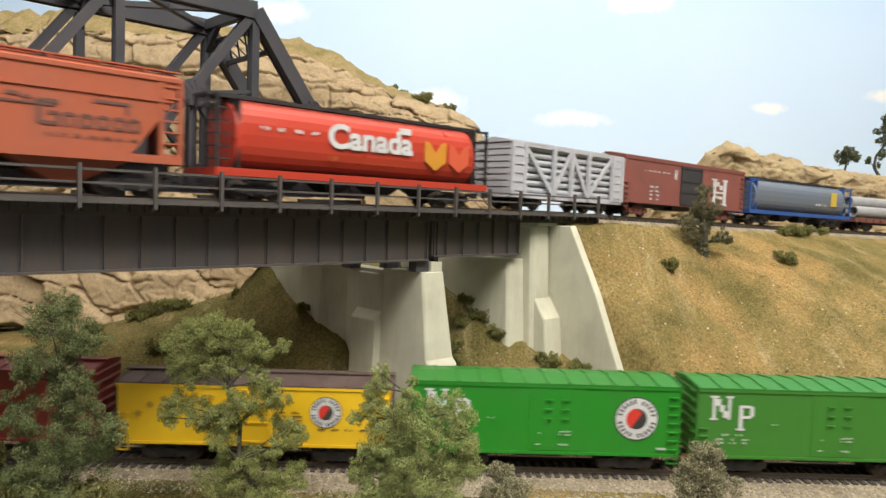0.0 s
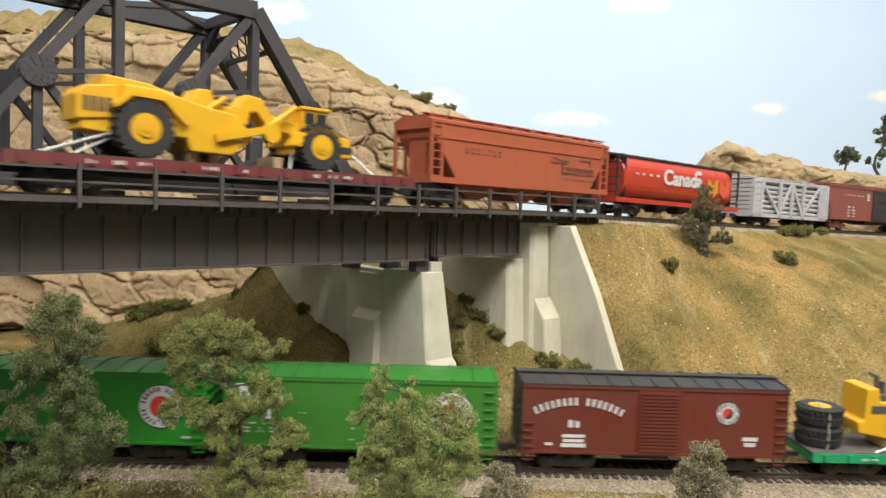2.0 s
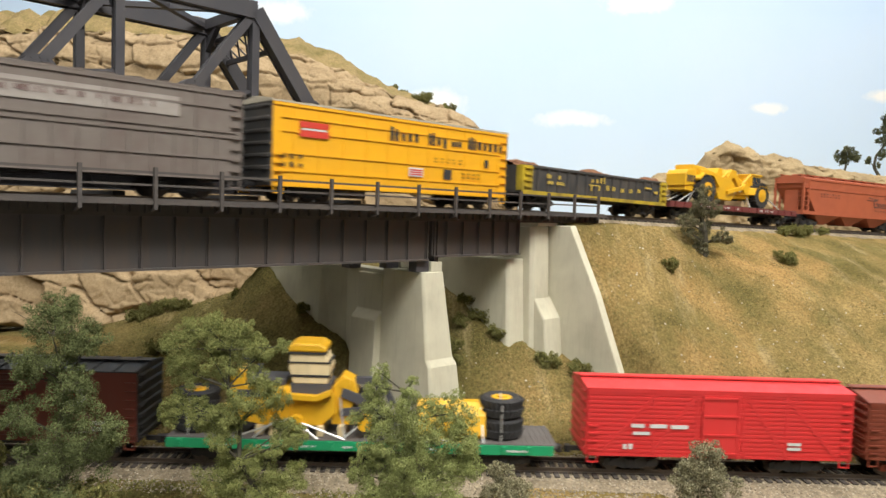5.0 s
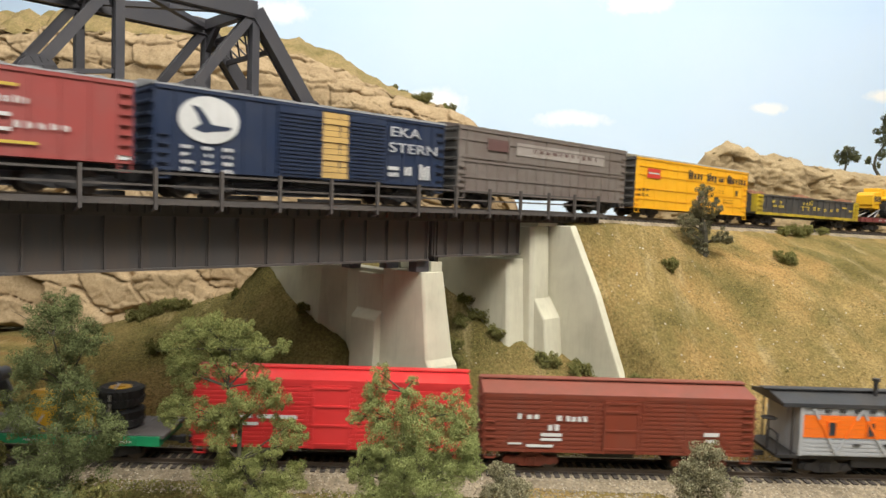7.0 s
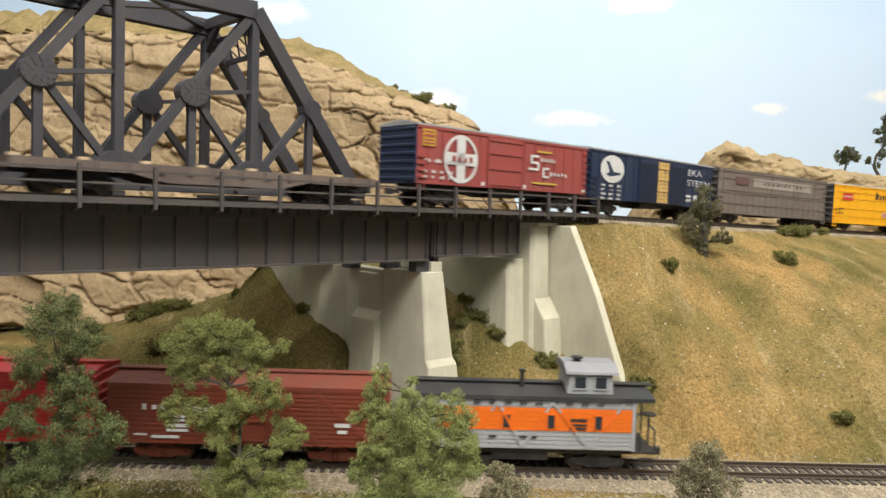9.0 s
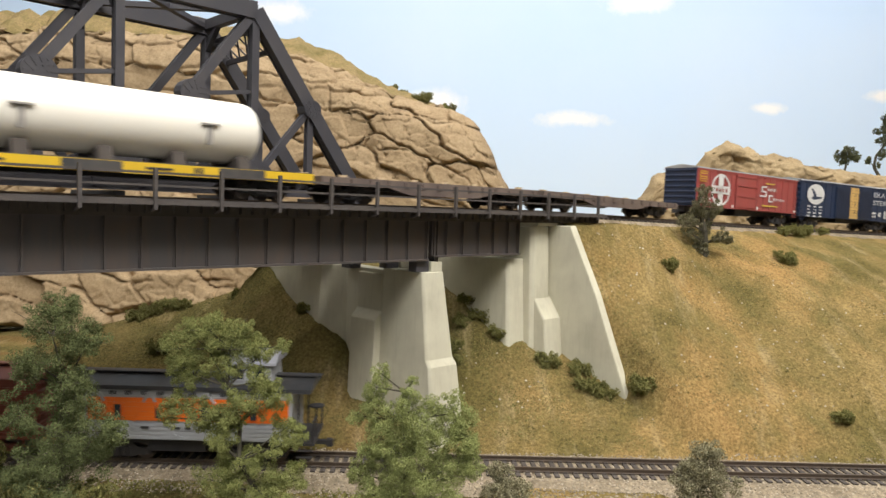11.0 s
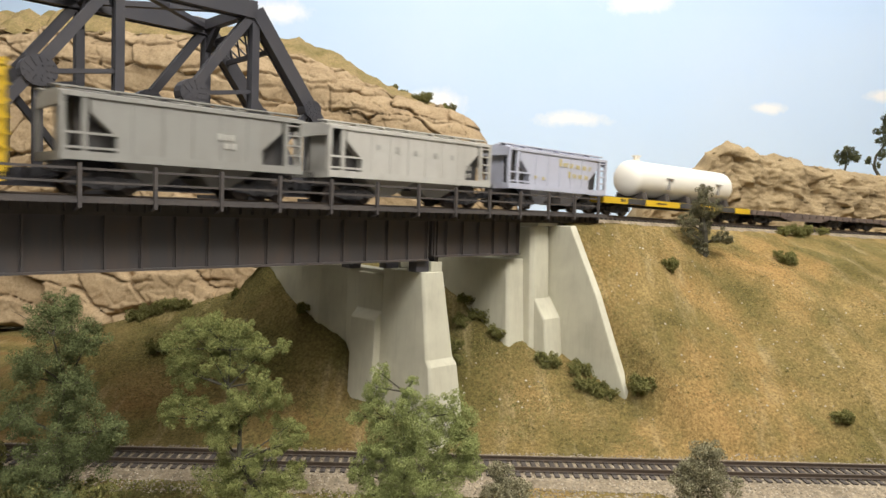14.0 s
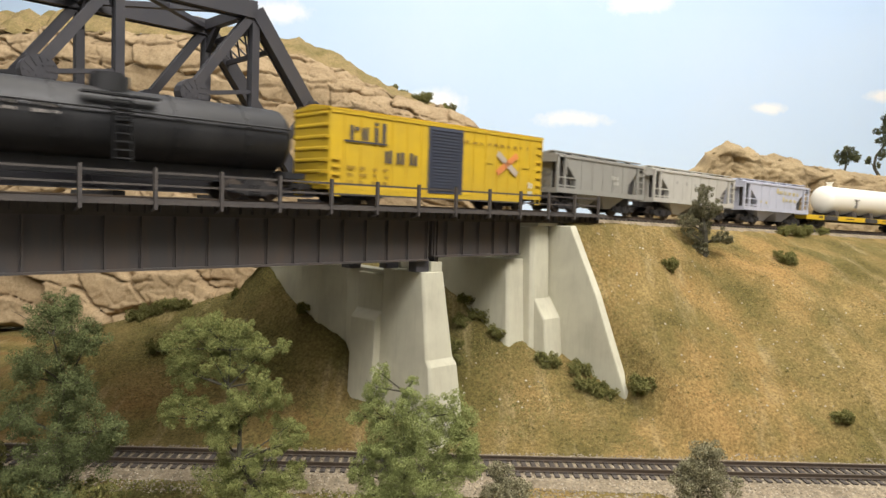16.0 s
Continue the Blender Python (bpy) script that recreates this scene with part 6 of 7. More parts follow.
words(bl, "STERN", 4.4, 3.02, 0.78, DIMWHITE, y=-HW - 0.1, width=3.7, bold=0.0)
marks(bl, [(4.8, 2.1, 0.8, 0.2), (4.8, 1.75, 0.8, 0.25), (5.9, 2.0, 0.6, 0.5), (7.2, 2.0, 0.9, 0.9)], WHITE, -HW - 0.1, "white block lettering")

SFRED = paint("faded_red_paint", (0.31, 0.062, 0.054), 0.5, 0.3, (0.2, 0.1, 0.085))
sf = runs(boxcar("faded red boxcar with white cross emblem", 17.2, 1.35, 4.8, SFRED, GALV, NAVY, (-2.5, 1.0), SFRED, style="rib", door_style="plain", roofwalk=False), rows_upper, -20.85, -3.6)
disc(sf, "emblem_ring", -4.95, 3.0, 1.5, 1.5, WHITE, -HW - 0.1, inner=0.87, label="white ring of the emblem")
marks(sf, [(-4.95, 3.0, 0.75, 2.9), (-4.95, 3.0, 2.8, 0.75)], WHITE, -HW - 0.09, "white cross of the emblem", "emblem_cross")
marks(sf, [(-5.6, 3.0, 0.4, 0.35), (-5.1, 2.98, 0.3, 0.3), (-4.6, 2.98, 0.3, 0.3), (-4.1, 3.0, 0.35, 0.35)], SFRED, -HW - 0.13)
marks(sf, [(-7.7, 4.1, 1.05, 1.0)], paint("dull_yellow", (0.55, 0.32, 0.04), 0.5, 0.2), -HW - 0.09, "yellow square sign", "label_panel")
marks(sf, [(-7.7, 4.45, 0.85, 0.08), (-7.7, 4.2, 0.85, 0.16), (-7.7, 3.95, 0.8, 0.08), (-7.7, 3.75, 0.8, 0.1)], SFRED, -HW - 0.11)
marks(sf, [(2.3, 3.75, 0.9, 0.16), (1.95, 3.5, 0.2, 0.4), (2.3, 3.3, 0.9, 0.16), (2.7, 3.05, 0.2, 0.4), (2.2, 2.85, 1.1, 0.16)] + block(3.0, 3.55, 5, 1, 0.3, 0.3, 0.25, seed=61) + [(3.6, 2.95, 0.7, 0.15), (3.3, 2.65, 0.18, 0.5), (3.6, 2.38, 0.7, 0.15)] + block(4.1, 2.6, 5, 1, 0.35, 0.3, 0.25, seed=62), WHITE, -HW - 0.1, "white slanted lettering strokes")
marks(sf, [(3.5, 1.9, 2.8, 0.12), (3.4, 4.1, 1.6, 0.12)], YELLOWINK, -HW - 0.1)
marks(sf, block(-8.1, 2.75, 3, 1, 0.75, 0.25, seed=15) + block(-8.1, 2.1, 4, 2, 0.55, 0.2, seed=16) + [(-2.9, 1.6, 0.4, 0.3), (1.3, 1.6, 0.4, 0.3), (8.2, 1.6, 0.5, 0.2)], WHITE, -HW - 0.09)

FLATBR = paint("dusty_brown_paint", (0.11, 0.082, 0.07), 0.65, 0.4, (0.25, 0.19, 0.14))
TAN = paint("tan_timber", (0.55, 0.42, 0.26), 0.75, 0.2)
for a, b in ((-60.9, -42.7), (-41.9, -23.7)):
    fl = runs(flatcar("empty dusty brown flatcar with fishbelly sills", 18.1, 0.95, 1.36, FLATBR, 0.35, deck=FLATBR), rows_upper, a, b)
    for k in range(7):
        part("stake_block", Shape().box(-8.4 + 2.8 * k, -7.95 + 2.8 * k, 1.3, 1.6, 1.36, 1.68).box(-8.9 + 2.8 * k, -7.4 + 2.8 * k, 1.35, 1.5, 1.36, 1.46), TAN, fl, "small pale stake block")

yt = runs(flatcar("yellow skeleton flatcar carrying a white tank", 22.5, 0.95, 1.45, CARYEL, deck=GONBLK, stakes=False), rows_upper, -84.0, -61.2)
for q in (-7.0, 0.4, 7.2):
    marks(yt, [(q, 1.2, 2.4, 0.46)], GONBLK, -HW - 0.11, "dark side panel", "side_panel")
marks(yt, [(-8.8, 1.25, 0.7, 0.25), (5.0, 1.25, 0.5, 0.3), (3.2, 1.22, 1.2, 0.1), (-3.5, 1.22, 1.4, 0.1)], BLACKINK, -HW - 0.1)
TANKW = paint("cream_white_paint", (0.84, 0.80, 0.69), 0.4, 0.06, (0.5, 0.47, 0.4))


def round_tank(ob, x0, x1, zc, r, mat, n=36):
    rings = []
    for k in range(7):
        a = math.pi / 2 * k / 6
        rings.append([(x0 + r * 0.55 * (1 - math.cos(a)), max(r * math.sin(a), 0.02) * math.cos(2 * math.pi * i / n), zc + max(r * math.sin(a), 0.02) * math.sin(2 * math.pi * i / n)) for i in range(n)])
    for k in range(7):
        a = math.pi / 2 * (1 - k / 6)
        rings.append([(x1 - r * 0.55 * (1 - math.cos(a)), max(r * math.sin(a), 0.02) * math.cos(2 * math.pi * i / n), zc + max(r * math.sin(a), 0.02) * math.sin(2 * math.pi * i / n)) for i in range(n)])
    return part("shell", Shape().loft(rings), mat, ob, smooth=True)


tk = thing("storage_tank", "long cream-white storage tank lying on a yellow flatcar", "tank")
round_tank(tk, -7.7, 7.7, 3.27, 1.53, TANKW)
part("valve_dome", Shape().rod((-6.0, 0, 4.7), (-6.0, 0, 5.15), 0.26, 14).rod((-6.0, 0, 5.15), (-6.0, 0, 5.27), 0.37, 14), TANKW, tk)
for x in (-3.2, 4.6):
    part("lifting_lug", Shape().box(x - 0.45, x + 0.45, -1.67, -1.44, 3.4, 3.48).box(x - 0.1, x + 0.1, -1.6, -1.3, 2.5, 3.45), paint("lug_grey", (0.3, 0.28, 0.25), 0.6, 0.2), tk)
for x in (-6.4, -3.2, 0, 3.2, 6.4):
    part("saddle", Shape().prism([(-1.5, 1.49), (1.5, 1.49), (1.3, 2.1), (0.6, 1.85), (-0.6, 1.85), (-1.3, 2.1)], x - 0.3, x + 0.3), TIE, tk, "dark timber saddle")
runs(tk, rows_upper, -79.1, -64.0)

LAV = paint("lavender_grey_paint", (0.50, 0.51, 0.58), 0.55, 0.2, (0.3, 0.3, 0.32))
HG2 = paint("pale_grey_paint", (0.50, 0.48, 0.42), 0.6, 0.3, (0.28, 0.25, 0.2))
HG3 = paint("mid_grey_paint", (0.302, 0.294, 0.259), 0.6, 0.35, (0.2, 0.18, 0.15))


def bay_hopper(label, L, mat, top=4.1):
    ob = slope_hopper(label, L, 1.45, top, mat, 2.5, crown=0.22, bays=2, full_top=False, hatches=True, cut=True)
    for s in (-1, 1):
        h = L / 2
        # Coloured black, not the car's grey, for the shade inside the open end.
        part("end_sheet", Shape().prism([(s * (h - 0.6), top - 0.05), (s * (h - 2.3), top - 0.05), (s * (h - 2.35), 1.75), (s * (h - 0.85), 1.75)], -HW + 0.5, HW - 0.5, "y"), GONBLK, ob, "recessed end sheet, black for the shade in the opening")
    return ob


FADED_YEL = paint("faded_yellow_lettering", (0.55, 0.46, 0.2), 0.6, 0.3, (0.4, 0.4, 0.4))
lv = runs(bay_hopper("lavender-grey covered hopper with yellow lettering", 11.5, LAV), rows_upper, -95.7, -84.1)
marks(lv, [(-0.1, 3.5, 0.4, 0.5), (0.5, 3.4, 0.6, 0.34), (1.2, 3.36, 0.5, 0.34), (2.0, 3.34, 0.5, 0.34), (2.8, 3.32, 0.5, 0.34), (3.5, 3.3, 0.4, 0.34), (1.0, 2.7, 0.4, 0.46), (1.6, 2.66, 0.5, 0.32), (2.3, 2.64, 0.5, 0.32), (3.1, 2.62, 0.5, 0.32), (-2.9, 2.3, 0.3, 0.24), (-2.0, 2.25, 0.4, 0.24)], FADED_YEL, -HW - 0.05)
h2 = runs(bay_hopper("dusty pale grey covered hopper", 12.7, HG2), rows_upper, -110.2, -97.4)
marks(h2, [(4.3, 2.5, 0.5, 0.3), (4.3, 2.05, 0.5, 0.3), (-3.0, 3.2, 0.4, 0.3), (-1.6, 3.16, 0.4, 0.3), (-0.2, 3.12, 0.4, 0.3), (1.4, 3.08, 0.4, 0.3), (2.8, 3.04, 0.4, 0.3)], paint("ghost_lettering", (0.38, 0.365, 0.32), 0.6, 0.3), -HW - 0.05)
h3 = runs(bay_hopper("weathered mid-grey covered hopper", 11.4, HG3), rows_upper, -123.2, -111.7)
marks(h3, [(1.5, 2.9, 0.9, 0.3), (1.7, 2.5, 0.7, 0.3)], HG2, -HW - 0.05)

RBY = paint("lemon_yellow_paint", (0.62, 0.41, 0.022), 0.5, 0.25, (0.33, 0.23, 0.05))
RBD = paint("slate_blue_paint", (0.06, 0.07, 0.10), 0.45, 0.2)
rb = runs(boxcar("lemon yellow boxcar with slate blue door", 17.9, 0.75, 4.97, RBY, RBY, RBY, (-1.9, 1.0), RBD, style="rib", roofwalk=False), rows_upper, -143.0, -125.0)
marks(rb, [(-7.6, 3.85, 0.3, 0.8), (-7.25, 4.1, 0.4, 0.25), (-6.7, 3.85, 0.55, 0.75), (-5.9, 3.85, 0.25, 0.8), (-5.9, 4.45, 0.25, 0.18), (-5.35, 4.0, 0.25, 1.1), (-6.6, 3.38, 3.0, 0.1), (-5.0, 2.75, 0.6, 0.8), (-4.1, 2.7, 0.65, 0.7), (-3.1, 2.7, 0.65, 0.7)], paint("charcoal_lettering", (0.06, 0.06, 0.07), 0.5, 0.15), -HW - 0.08, "charcoal block lettering")
marks(rb, block(-7.8, 1.95, 4, 3, 0.55, 0.22, 0.5, seed=20) + block(1.3, 4.15, 10, 1, 0.5, 0.2, seed=21), paint("ochre_lettering", (0.35, 0.22, 0.03), 0.5, 0.2), -HW - 0.07)
sh, sh2 = Shape(), Shape()
for a, b, q in (((4.2, 2.35), (6.2, 3.65), sh), ((4.2, 3.65), (6.2, 2.35), sh2)):
    q.bar((a[0], -HW - 0.1, a[1]), (b[0], -HW - 0.1, b[1]), 0.03, 0.4, (0, 0, 1))
part("emblem_stroke", sh, paint("emblem_orange", (0.72, 0.26, 0.08), 0.5, 0.1), rb, "orange diagonal emblem stroke")
part("emblem_stroke", sh2, paint("emblem_grey_tan", (0.50, 0.42, 0.33), 0.5, 0.1), rb, "faded grey-tan diagonal emblem stroke")
marks(rb, [(7.7, 1.7, 0.5, 0.4), (7.7, 1.15, 0.5, 0.4)], WHITE, -HW - 0.08)
marks(rb, [(7.7, 1.42, 0.6, 1.1), (3.4, 3.0, 0.7, 0.15), (7.2, 2.9, 0.7, 0.15), (-1.0, 0.62, 15.5, 0.25)], RBY, -HW - 0.06, name="side_plate")


def tank_car():
    ob = car("tank_car", "satin black tank car with dome and walkway")
    gloss = paint("satin_black_paint", (0.014, 0.014, 0.015), 0.48, 0.25, (0.07, 0.065, 0.06))
    round_tank(ob, -8.9, 8.9, 3.1, 1.6, gloss)
    part("dome", Shape().rod((0, 0, 4.5), (0, 0, 5.2), 0.85, 24).rod((0, 0, 5.2), (0, 0, 5.34), 0.65, 20), gloss, ob)
    part("walkway", Shape().box(-1.6, 1.6, -1.85, -1.35, 4.2, 4.28).box(-1.6, 1.6, 1.35, 1.85, 4.2, 4.28), gloss, ob)
    hr = Shape().rod((-8.3, -1.72, 3.6), (8.3, -1.72, 3.6), 0.05, 6).rod((-8.3, 1.72, 3.6), (8.3, 1.72, 3.6), 0.05, 6)
    part("handrail", hr, gloss, ob)
    ladd = Shape().box(-0.4, -0.34, -1.84, -1.72, 1.4, 4.2).box(0.34, 0.4, -1.84, -1.72, 1.4, 4.2)
    rungs(ladd, 0, -1.72, 1.4, 4.2, 8, 0.75)
    part("side_ladder", ladd, gloss, ob)
    sh = Shape()
    for x in (-6, -2.5, 2.5, 6):
        for i in range(n := 24):
            a, b = 2 * math.pi * i / n, 2 * math.pi * (i + 1) / n
            sh.bar((x, 1.63 * math.cos(a), 3.1 + 1.63 * math.sin(a)), (x, 1.63 * math.cos(b), 3.1 + 1.63 * math.sin(b)), 0.25, 0.04)
    part("tank_band", sh, gloss, ob)
    part("underframe", Shape().box(-9.2, 9.2, -0.45, 0.45, 0.85, 1.55).box(-9.2, -8.0, -1.6, 1.6, 1.15, 1.45).box(8.0, 9.2, -1.6, 1.6, 1.15, 1.45), BLACK, ob)
    marks(ob, block(-6.5, 3.5, 3, 2, 1.2, 0.16, seed=22), FADED, -1.66)
    running_gear(ob, 18.4)
    return ob


runs(tank_car(), rows_upper, -162.8, -144.4)

# -- lower train
GREEN = paint("leaf_green_paint", (0.016, 0.215, 0.014), 0.42, 0.12, (0.05, 0.12, 0.03))
GREEN2 = paint("mid_green_paint", (0.042, 0.185, 0.022), 0.45, 0.15, (0.05, 0.12, 0.03))
ROOFG = paint("green_roof_paint", (0.022, 0.165, 0.018), 0.45, 0.15, (0.06, 0.14, 0.04))
OXRED = paint("iron_red_paint", (0.30, 0.035, 0.02), 0.5, 0.2)
REEF = paint("reefer_yellow", (0.74, 0.46, 0.012), 0.45, 0.12, (0.35, 0.2, 0.02))
REEFROOF = paint("dark_brown_roof", (0.085, 0.052, 0.042), 0.7, 0.3, (0.15, 0.115, 0.09))
MAROON = paint("maroon_paint", (0.135, 0.025, 0.013), 0.5, 0.2)
BLKROOF = paint("black_roof_paint", (0.022, 0.023, 0.025), 0.5, 0.25)
BRED = paint("signal_red_paint", (0.60, 0.035, 0.035), 0.4, 0.12, (0.3, 0.03, 0.03))
BRBR = paint("red_brown_paint", (0.185, 0.036, 0.017), 0.5, 0.2)
BRROOF = paint("brown_roof_paint", (0.20, 0.050, 0.030), 0.6, 0.25)

runs(boxcar("iron-red boxcar with white small lettering", 14.1, 1.05, 4.7, OXRED, OXRED, OXRED, (-1.3, 1.3), style="plain"), rows_lower, -32.0, -17.9)
yr = runs(boxcar("bright yellow refrigerator car with dark brown roof", 14.1, 1.1, 4.25, REEF, REEFROOF, REEFROOF, (-0.8, 0.8), REEF, style="plain", door_style="plain", rise=0.36), rows_lower, -16.6, -2.5)
roundel(yr, 3.7, 2.95, 0.78)
sh = Shape()
for k in range(9):
    a = radians(142 - 13 * k)
    sh.bar((-3.2 + 3.6 * math.cos(a), -HW - 0.06, 0.8 + 2.9 * math.sin(a)), (-3.2 + 3.6 * math.cos(a) + 0.3 * math.sin(a), -HW - 0.06, 0.8 + 2.9 * math.sin(a) - 0.3 * math.cos(a)), 0.02, 0.28)
part("lettering", sh, paint("ochre_faded", (0.45, 0.26, 0.02), 0.5, 0.2), yr, "faint arched lettering bars")
marks(yr, block(1.1, 2.9, 2, 4, 0.7, 0.12, 0.3, seed=30) + block(-2.2, 2.0, 3, 2, 0.6, 0.1, seed=31) + block(1.2, 2.05, 8, 1, 0.55, 0.14, seed=32), BLACKINK, -HW - 0.05)


PALEGREEN = paint("faded_white_lettering", (0.42, 0.50, 0.40), 0.6, 0.2)


def green_box(a, b, mat):
    ob = runs(boxcar("leaf-green boxcar with round emblem and white initials", b - a, 1.05, 4.75, mat, ROOFG, mat, (-0.9, 2.0), mat, style="plain", door_style="flush", rise=0.25, roofwalk=False), rows_lower, a, b)
    roundel(ob, 4.75, 3.05, 1.1)
    marks(ob, [(-6.2, 3.75, 0.16, 1.25), (-6.2, 4.34, 0.45, 0.1), (-6.2, 3.15, 0.4, 0.1), (-5.98, 4.05, 0.26, 0.35), (-5.78, 3.72, 0.26, 0.35), (-5.58, 3.4, 0.26, 0.35), (-5.38, 3.75, 0.14, 1.25), (-5.38, 4.34, 0.4, 0.1), (-4.75, 3.25, 0.2, 1.3), (-4.75, 2.62, 0.45, 0.1), (-4.5, 3.84, 0.6, 0.14), (-4.16, 3.58, 0.2, 0.5), (-4.45, 3.28, 0.5, 0.14)], WHITE, label="white initials as plain strokes")
    marks(ob, block(-5.7, 2.35, 2, 1, 0.6, 0.13, 0.2, seed=81) + block(-6.0, 2.1, 3, 2, 0.55, 0.11, 0.25, seed=82) + block(-3.1, 2.95, 1, 1, 0.5, 0.1, seed=83) + block(0.7, 2.3, 1, 2, 0.8, 0.1, seed=84) + block(0.7, 1.6, 1, 1, 0.8, 0.12, seed=85) + [(6.1, 1.5, 0.5, 0.12)] + block(-0.5, 2.2, 1, 1, 0.5, 0.1, seed=86) + block(-0.5, 1.6, 1, 1, 0.5, 0.1, seed=87), PALEGREEN, -HW - 0.14)
    for x in (0.1, 1.0):
        for k in range(3):
            part("door_fitting", Shape().box(x - 0.2, x + 0.2, -HW - 0.13, -HW - 0.02, 3.9 - 0.5 * k, 3.97 - 0.5 * k), mat, ob)
    return ob


green_box(-1.35, 12.75, GREEN)
green_box(13.7, 27.8, GREEN2)
mb = runs(boxcar("maroon boxcar with black roof and arched white lettering", 14.1, 1.1, 4.75, MAROON, BLKROOF, BLKROOF, (-0.9, 1.3), MAROON, style="plain", rise=0.28), rows_lower, 29.2, 43.3)
sh = Shape()
for k in range(16):
    if k == 8:
        continue
    cx, cz, R = -4.1, -1.2, 5.1
    a = radians(116 - 3.5 * k)
    p = Vector((cx + R * math.cos(a), -HW - 0.06, cz + R * math.sin(a)))
    t = Vector((math.cos(a), 0, math.sin(a)))
    sh.bar(p - t * 0.2, p + t * 0.2, 0.02, 0.15, Vector((-math.sin(a), 0, math.cos(a))))
part("lettering", sh, WHITE, mb, "arched white lettering bars")
marks(mb, [(-4.3, 2.7, 0.7, 0.4), (-4.3, 2.05, 1.2, 0.16), (-4.3, 1.8, 1.1, 0.16), (-4.3, 1.55, 1.3, 0.2), (5.1, 2.1, 0.8, 0.2), (5.1, 1.8, 0.6, 0.2), (-5.6, 1.6, 0.4, 0.15)], WHITE)
roundel(mb, 3.85, 3.45, 0.58)

JADE = paint("jade_green_paint", (0.01, 0.30, 0.12), 0.4, 0.12)
gf = runs(flatcar("jade green flatcar loaded with a dismantled loader", 20.2, 0.95, 1.45, JADE, deck=paint("deck_grey", (0.11, 0.10, 0.095), 0.7, 0.3)), rows_lower, 44.8, 65.0)
marks(gf, block(-7.5, 1.2, 8, 1, 1.2, 0.12, 0.8, seed=40), WHITE, -HW - 0.21)
FL = lambda ob: runs(ob, rows_lower, 44.8, 65.0)
zd = 1.5


def tyre_stack(x):
    ob = thing("tyre_stack", "stack of two black lugged machine tyres chained down", "tyres", "tyre stacks on the flatcar")
    for i in range(2):
        z = zd + 1.12 * i
        sh = Shape()
        n = 26
        ring = lambda r, q: [(x + r * math.cos(2 * math.pi * k / n), -0.2 + r * math.sin(2 * math.pi * k / n), q) for k in range(n)]
        sh.loft([ring(0.55, z + 0.1), ring(0.95, z), ring(1.1, z + 0.15), ring(1.1, z + 0.95), ring(0.95, z + 1.1), ring(0.55, z + 1.0), ring(0.55, z + 0.1)], caps=False)
        tyre = part("tyre", sh, TYRE, ob)
        sh = Shape()
        for k in range(n):
            a = 2 * math.pi * k / n
            for q, e in ((0.32, 0.05), (0.78, -0.05)):
                sh.bar((x + 1.05 * math.cos(a), -0.2 + 1.05 * math.sin(a), z + q - 0.2), (x + 1.17 * math.cos(a + e), -0.2 + 1.17 * math.sin(a + e), z + q + 0.2), 0.13, 0.13)
        pieces("tyre_lug", sh, TYRE, tyre)
    part("rim", Shape().rod((x, -0.2, zd + 0.1), (x, -0.2, zd + 2.15), 0.56, 20).rod((x, -0.2, zd + 2.15), (x, -0.2, zd + 2.22), 0.3, 12), YEL, ob, "yellow rims inside the tyres")
    part("tie_down_chain", Shape().rod((x - 0.1, -1.35, zd), (x - 0.1, -1.36, zd + 1.9), 0.055, 6).rod((x - 0.1, -1.36, zd + 1.9), (x - 0.1, -0.2, zd + 2.3), 0.05, 6), SILVERWIRE, ob)
    return FL(ob)


tyre_stack(-9.0)
tyre_stack(7.45)
CREAM = paint("cream_wrap", (0.72, 0.58, 0.33), 0.6, 0.15)
DGREY = paint("dark_grey_paint", (0.07, 0.07, 0.08), 0.5, 0.25)
lo = thing("wheel_loader", "yellow wheel loader without wheels, dark lift arms", "construction machine")
part("engine_hood", Shape().prism([(-7.3, zd + 0.9), (-7.4, zd + 1.5), (-7.0, zd + 1.6), (-6.9, zd + 3.3), (-6.2, zd + 3.35), (-6.1, zd + 2.6), (-3.6, zd + 2.6), (-3.4, zd + 0.7), (-5.0, zd + 0.5)], -1.1, 1.1, "y"), YEL, lo, bevel=0.07)
part("hood_top", Shape().box(-6.1, -3.9, -0.9, 0.9, zd + 2.6, zd + 2.95).rod((-5.5, -0.3, zd + 2.9), (-5.5, -0.3, zd + 3.6), 0.17, 10), DGREY, lo, "dark grey engine cover and exhaust", bevel=0.04)
part("main_frame", Shape().prism([(-3.9, zd + 0.5), (-3.9, zd + 2.0), (-1.2, zd + 2.3), (-1.0, zd + 1.2), (-1.8, zd + 0.5)], -1.0, 1.0, "y"), YEL, lo, bevel=0.06)
part("fender", Shape().prism([(-4.1, zd + 2.4), (-3.6, zd + 2.0), (-2.0, zd + 1.95), (-1.2, zd + 2.3), (-1.3, zd + 2.5), (-2.1, zd + 2.2), (-3.5, zd + 2.25), (-3.9, zd + 2.6)], -1.45, 1.45, "y"), YEL, lo)
part("cab_base", Shape().box(-3.6, -1.3, -1.0, 1.0, zd + 2.2, zd + 2.75), DGREY, lo)
cb = part("cab", Shape().prism([(-3.45, zd + 2.75), (-3.75, zd + 3.6), (-3.65, zd + 4.4), (-1.75, zd + 4.4), (-1.35, zd + 3.6), (-1.5, zd + 2.75)], -1.0, 1.0, "y"), CREAM, lo, "cab wrapped in cream sheets", bevel=0.06)
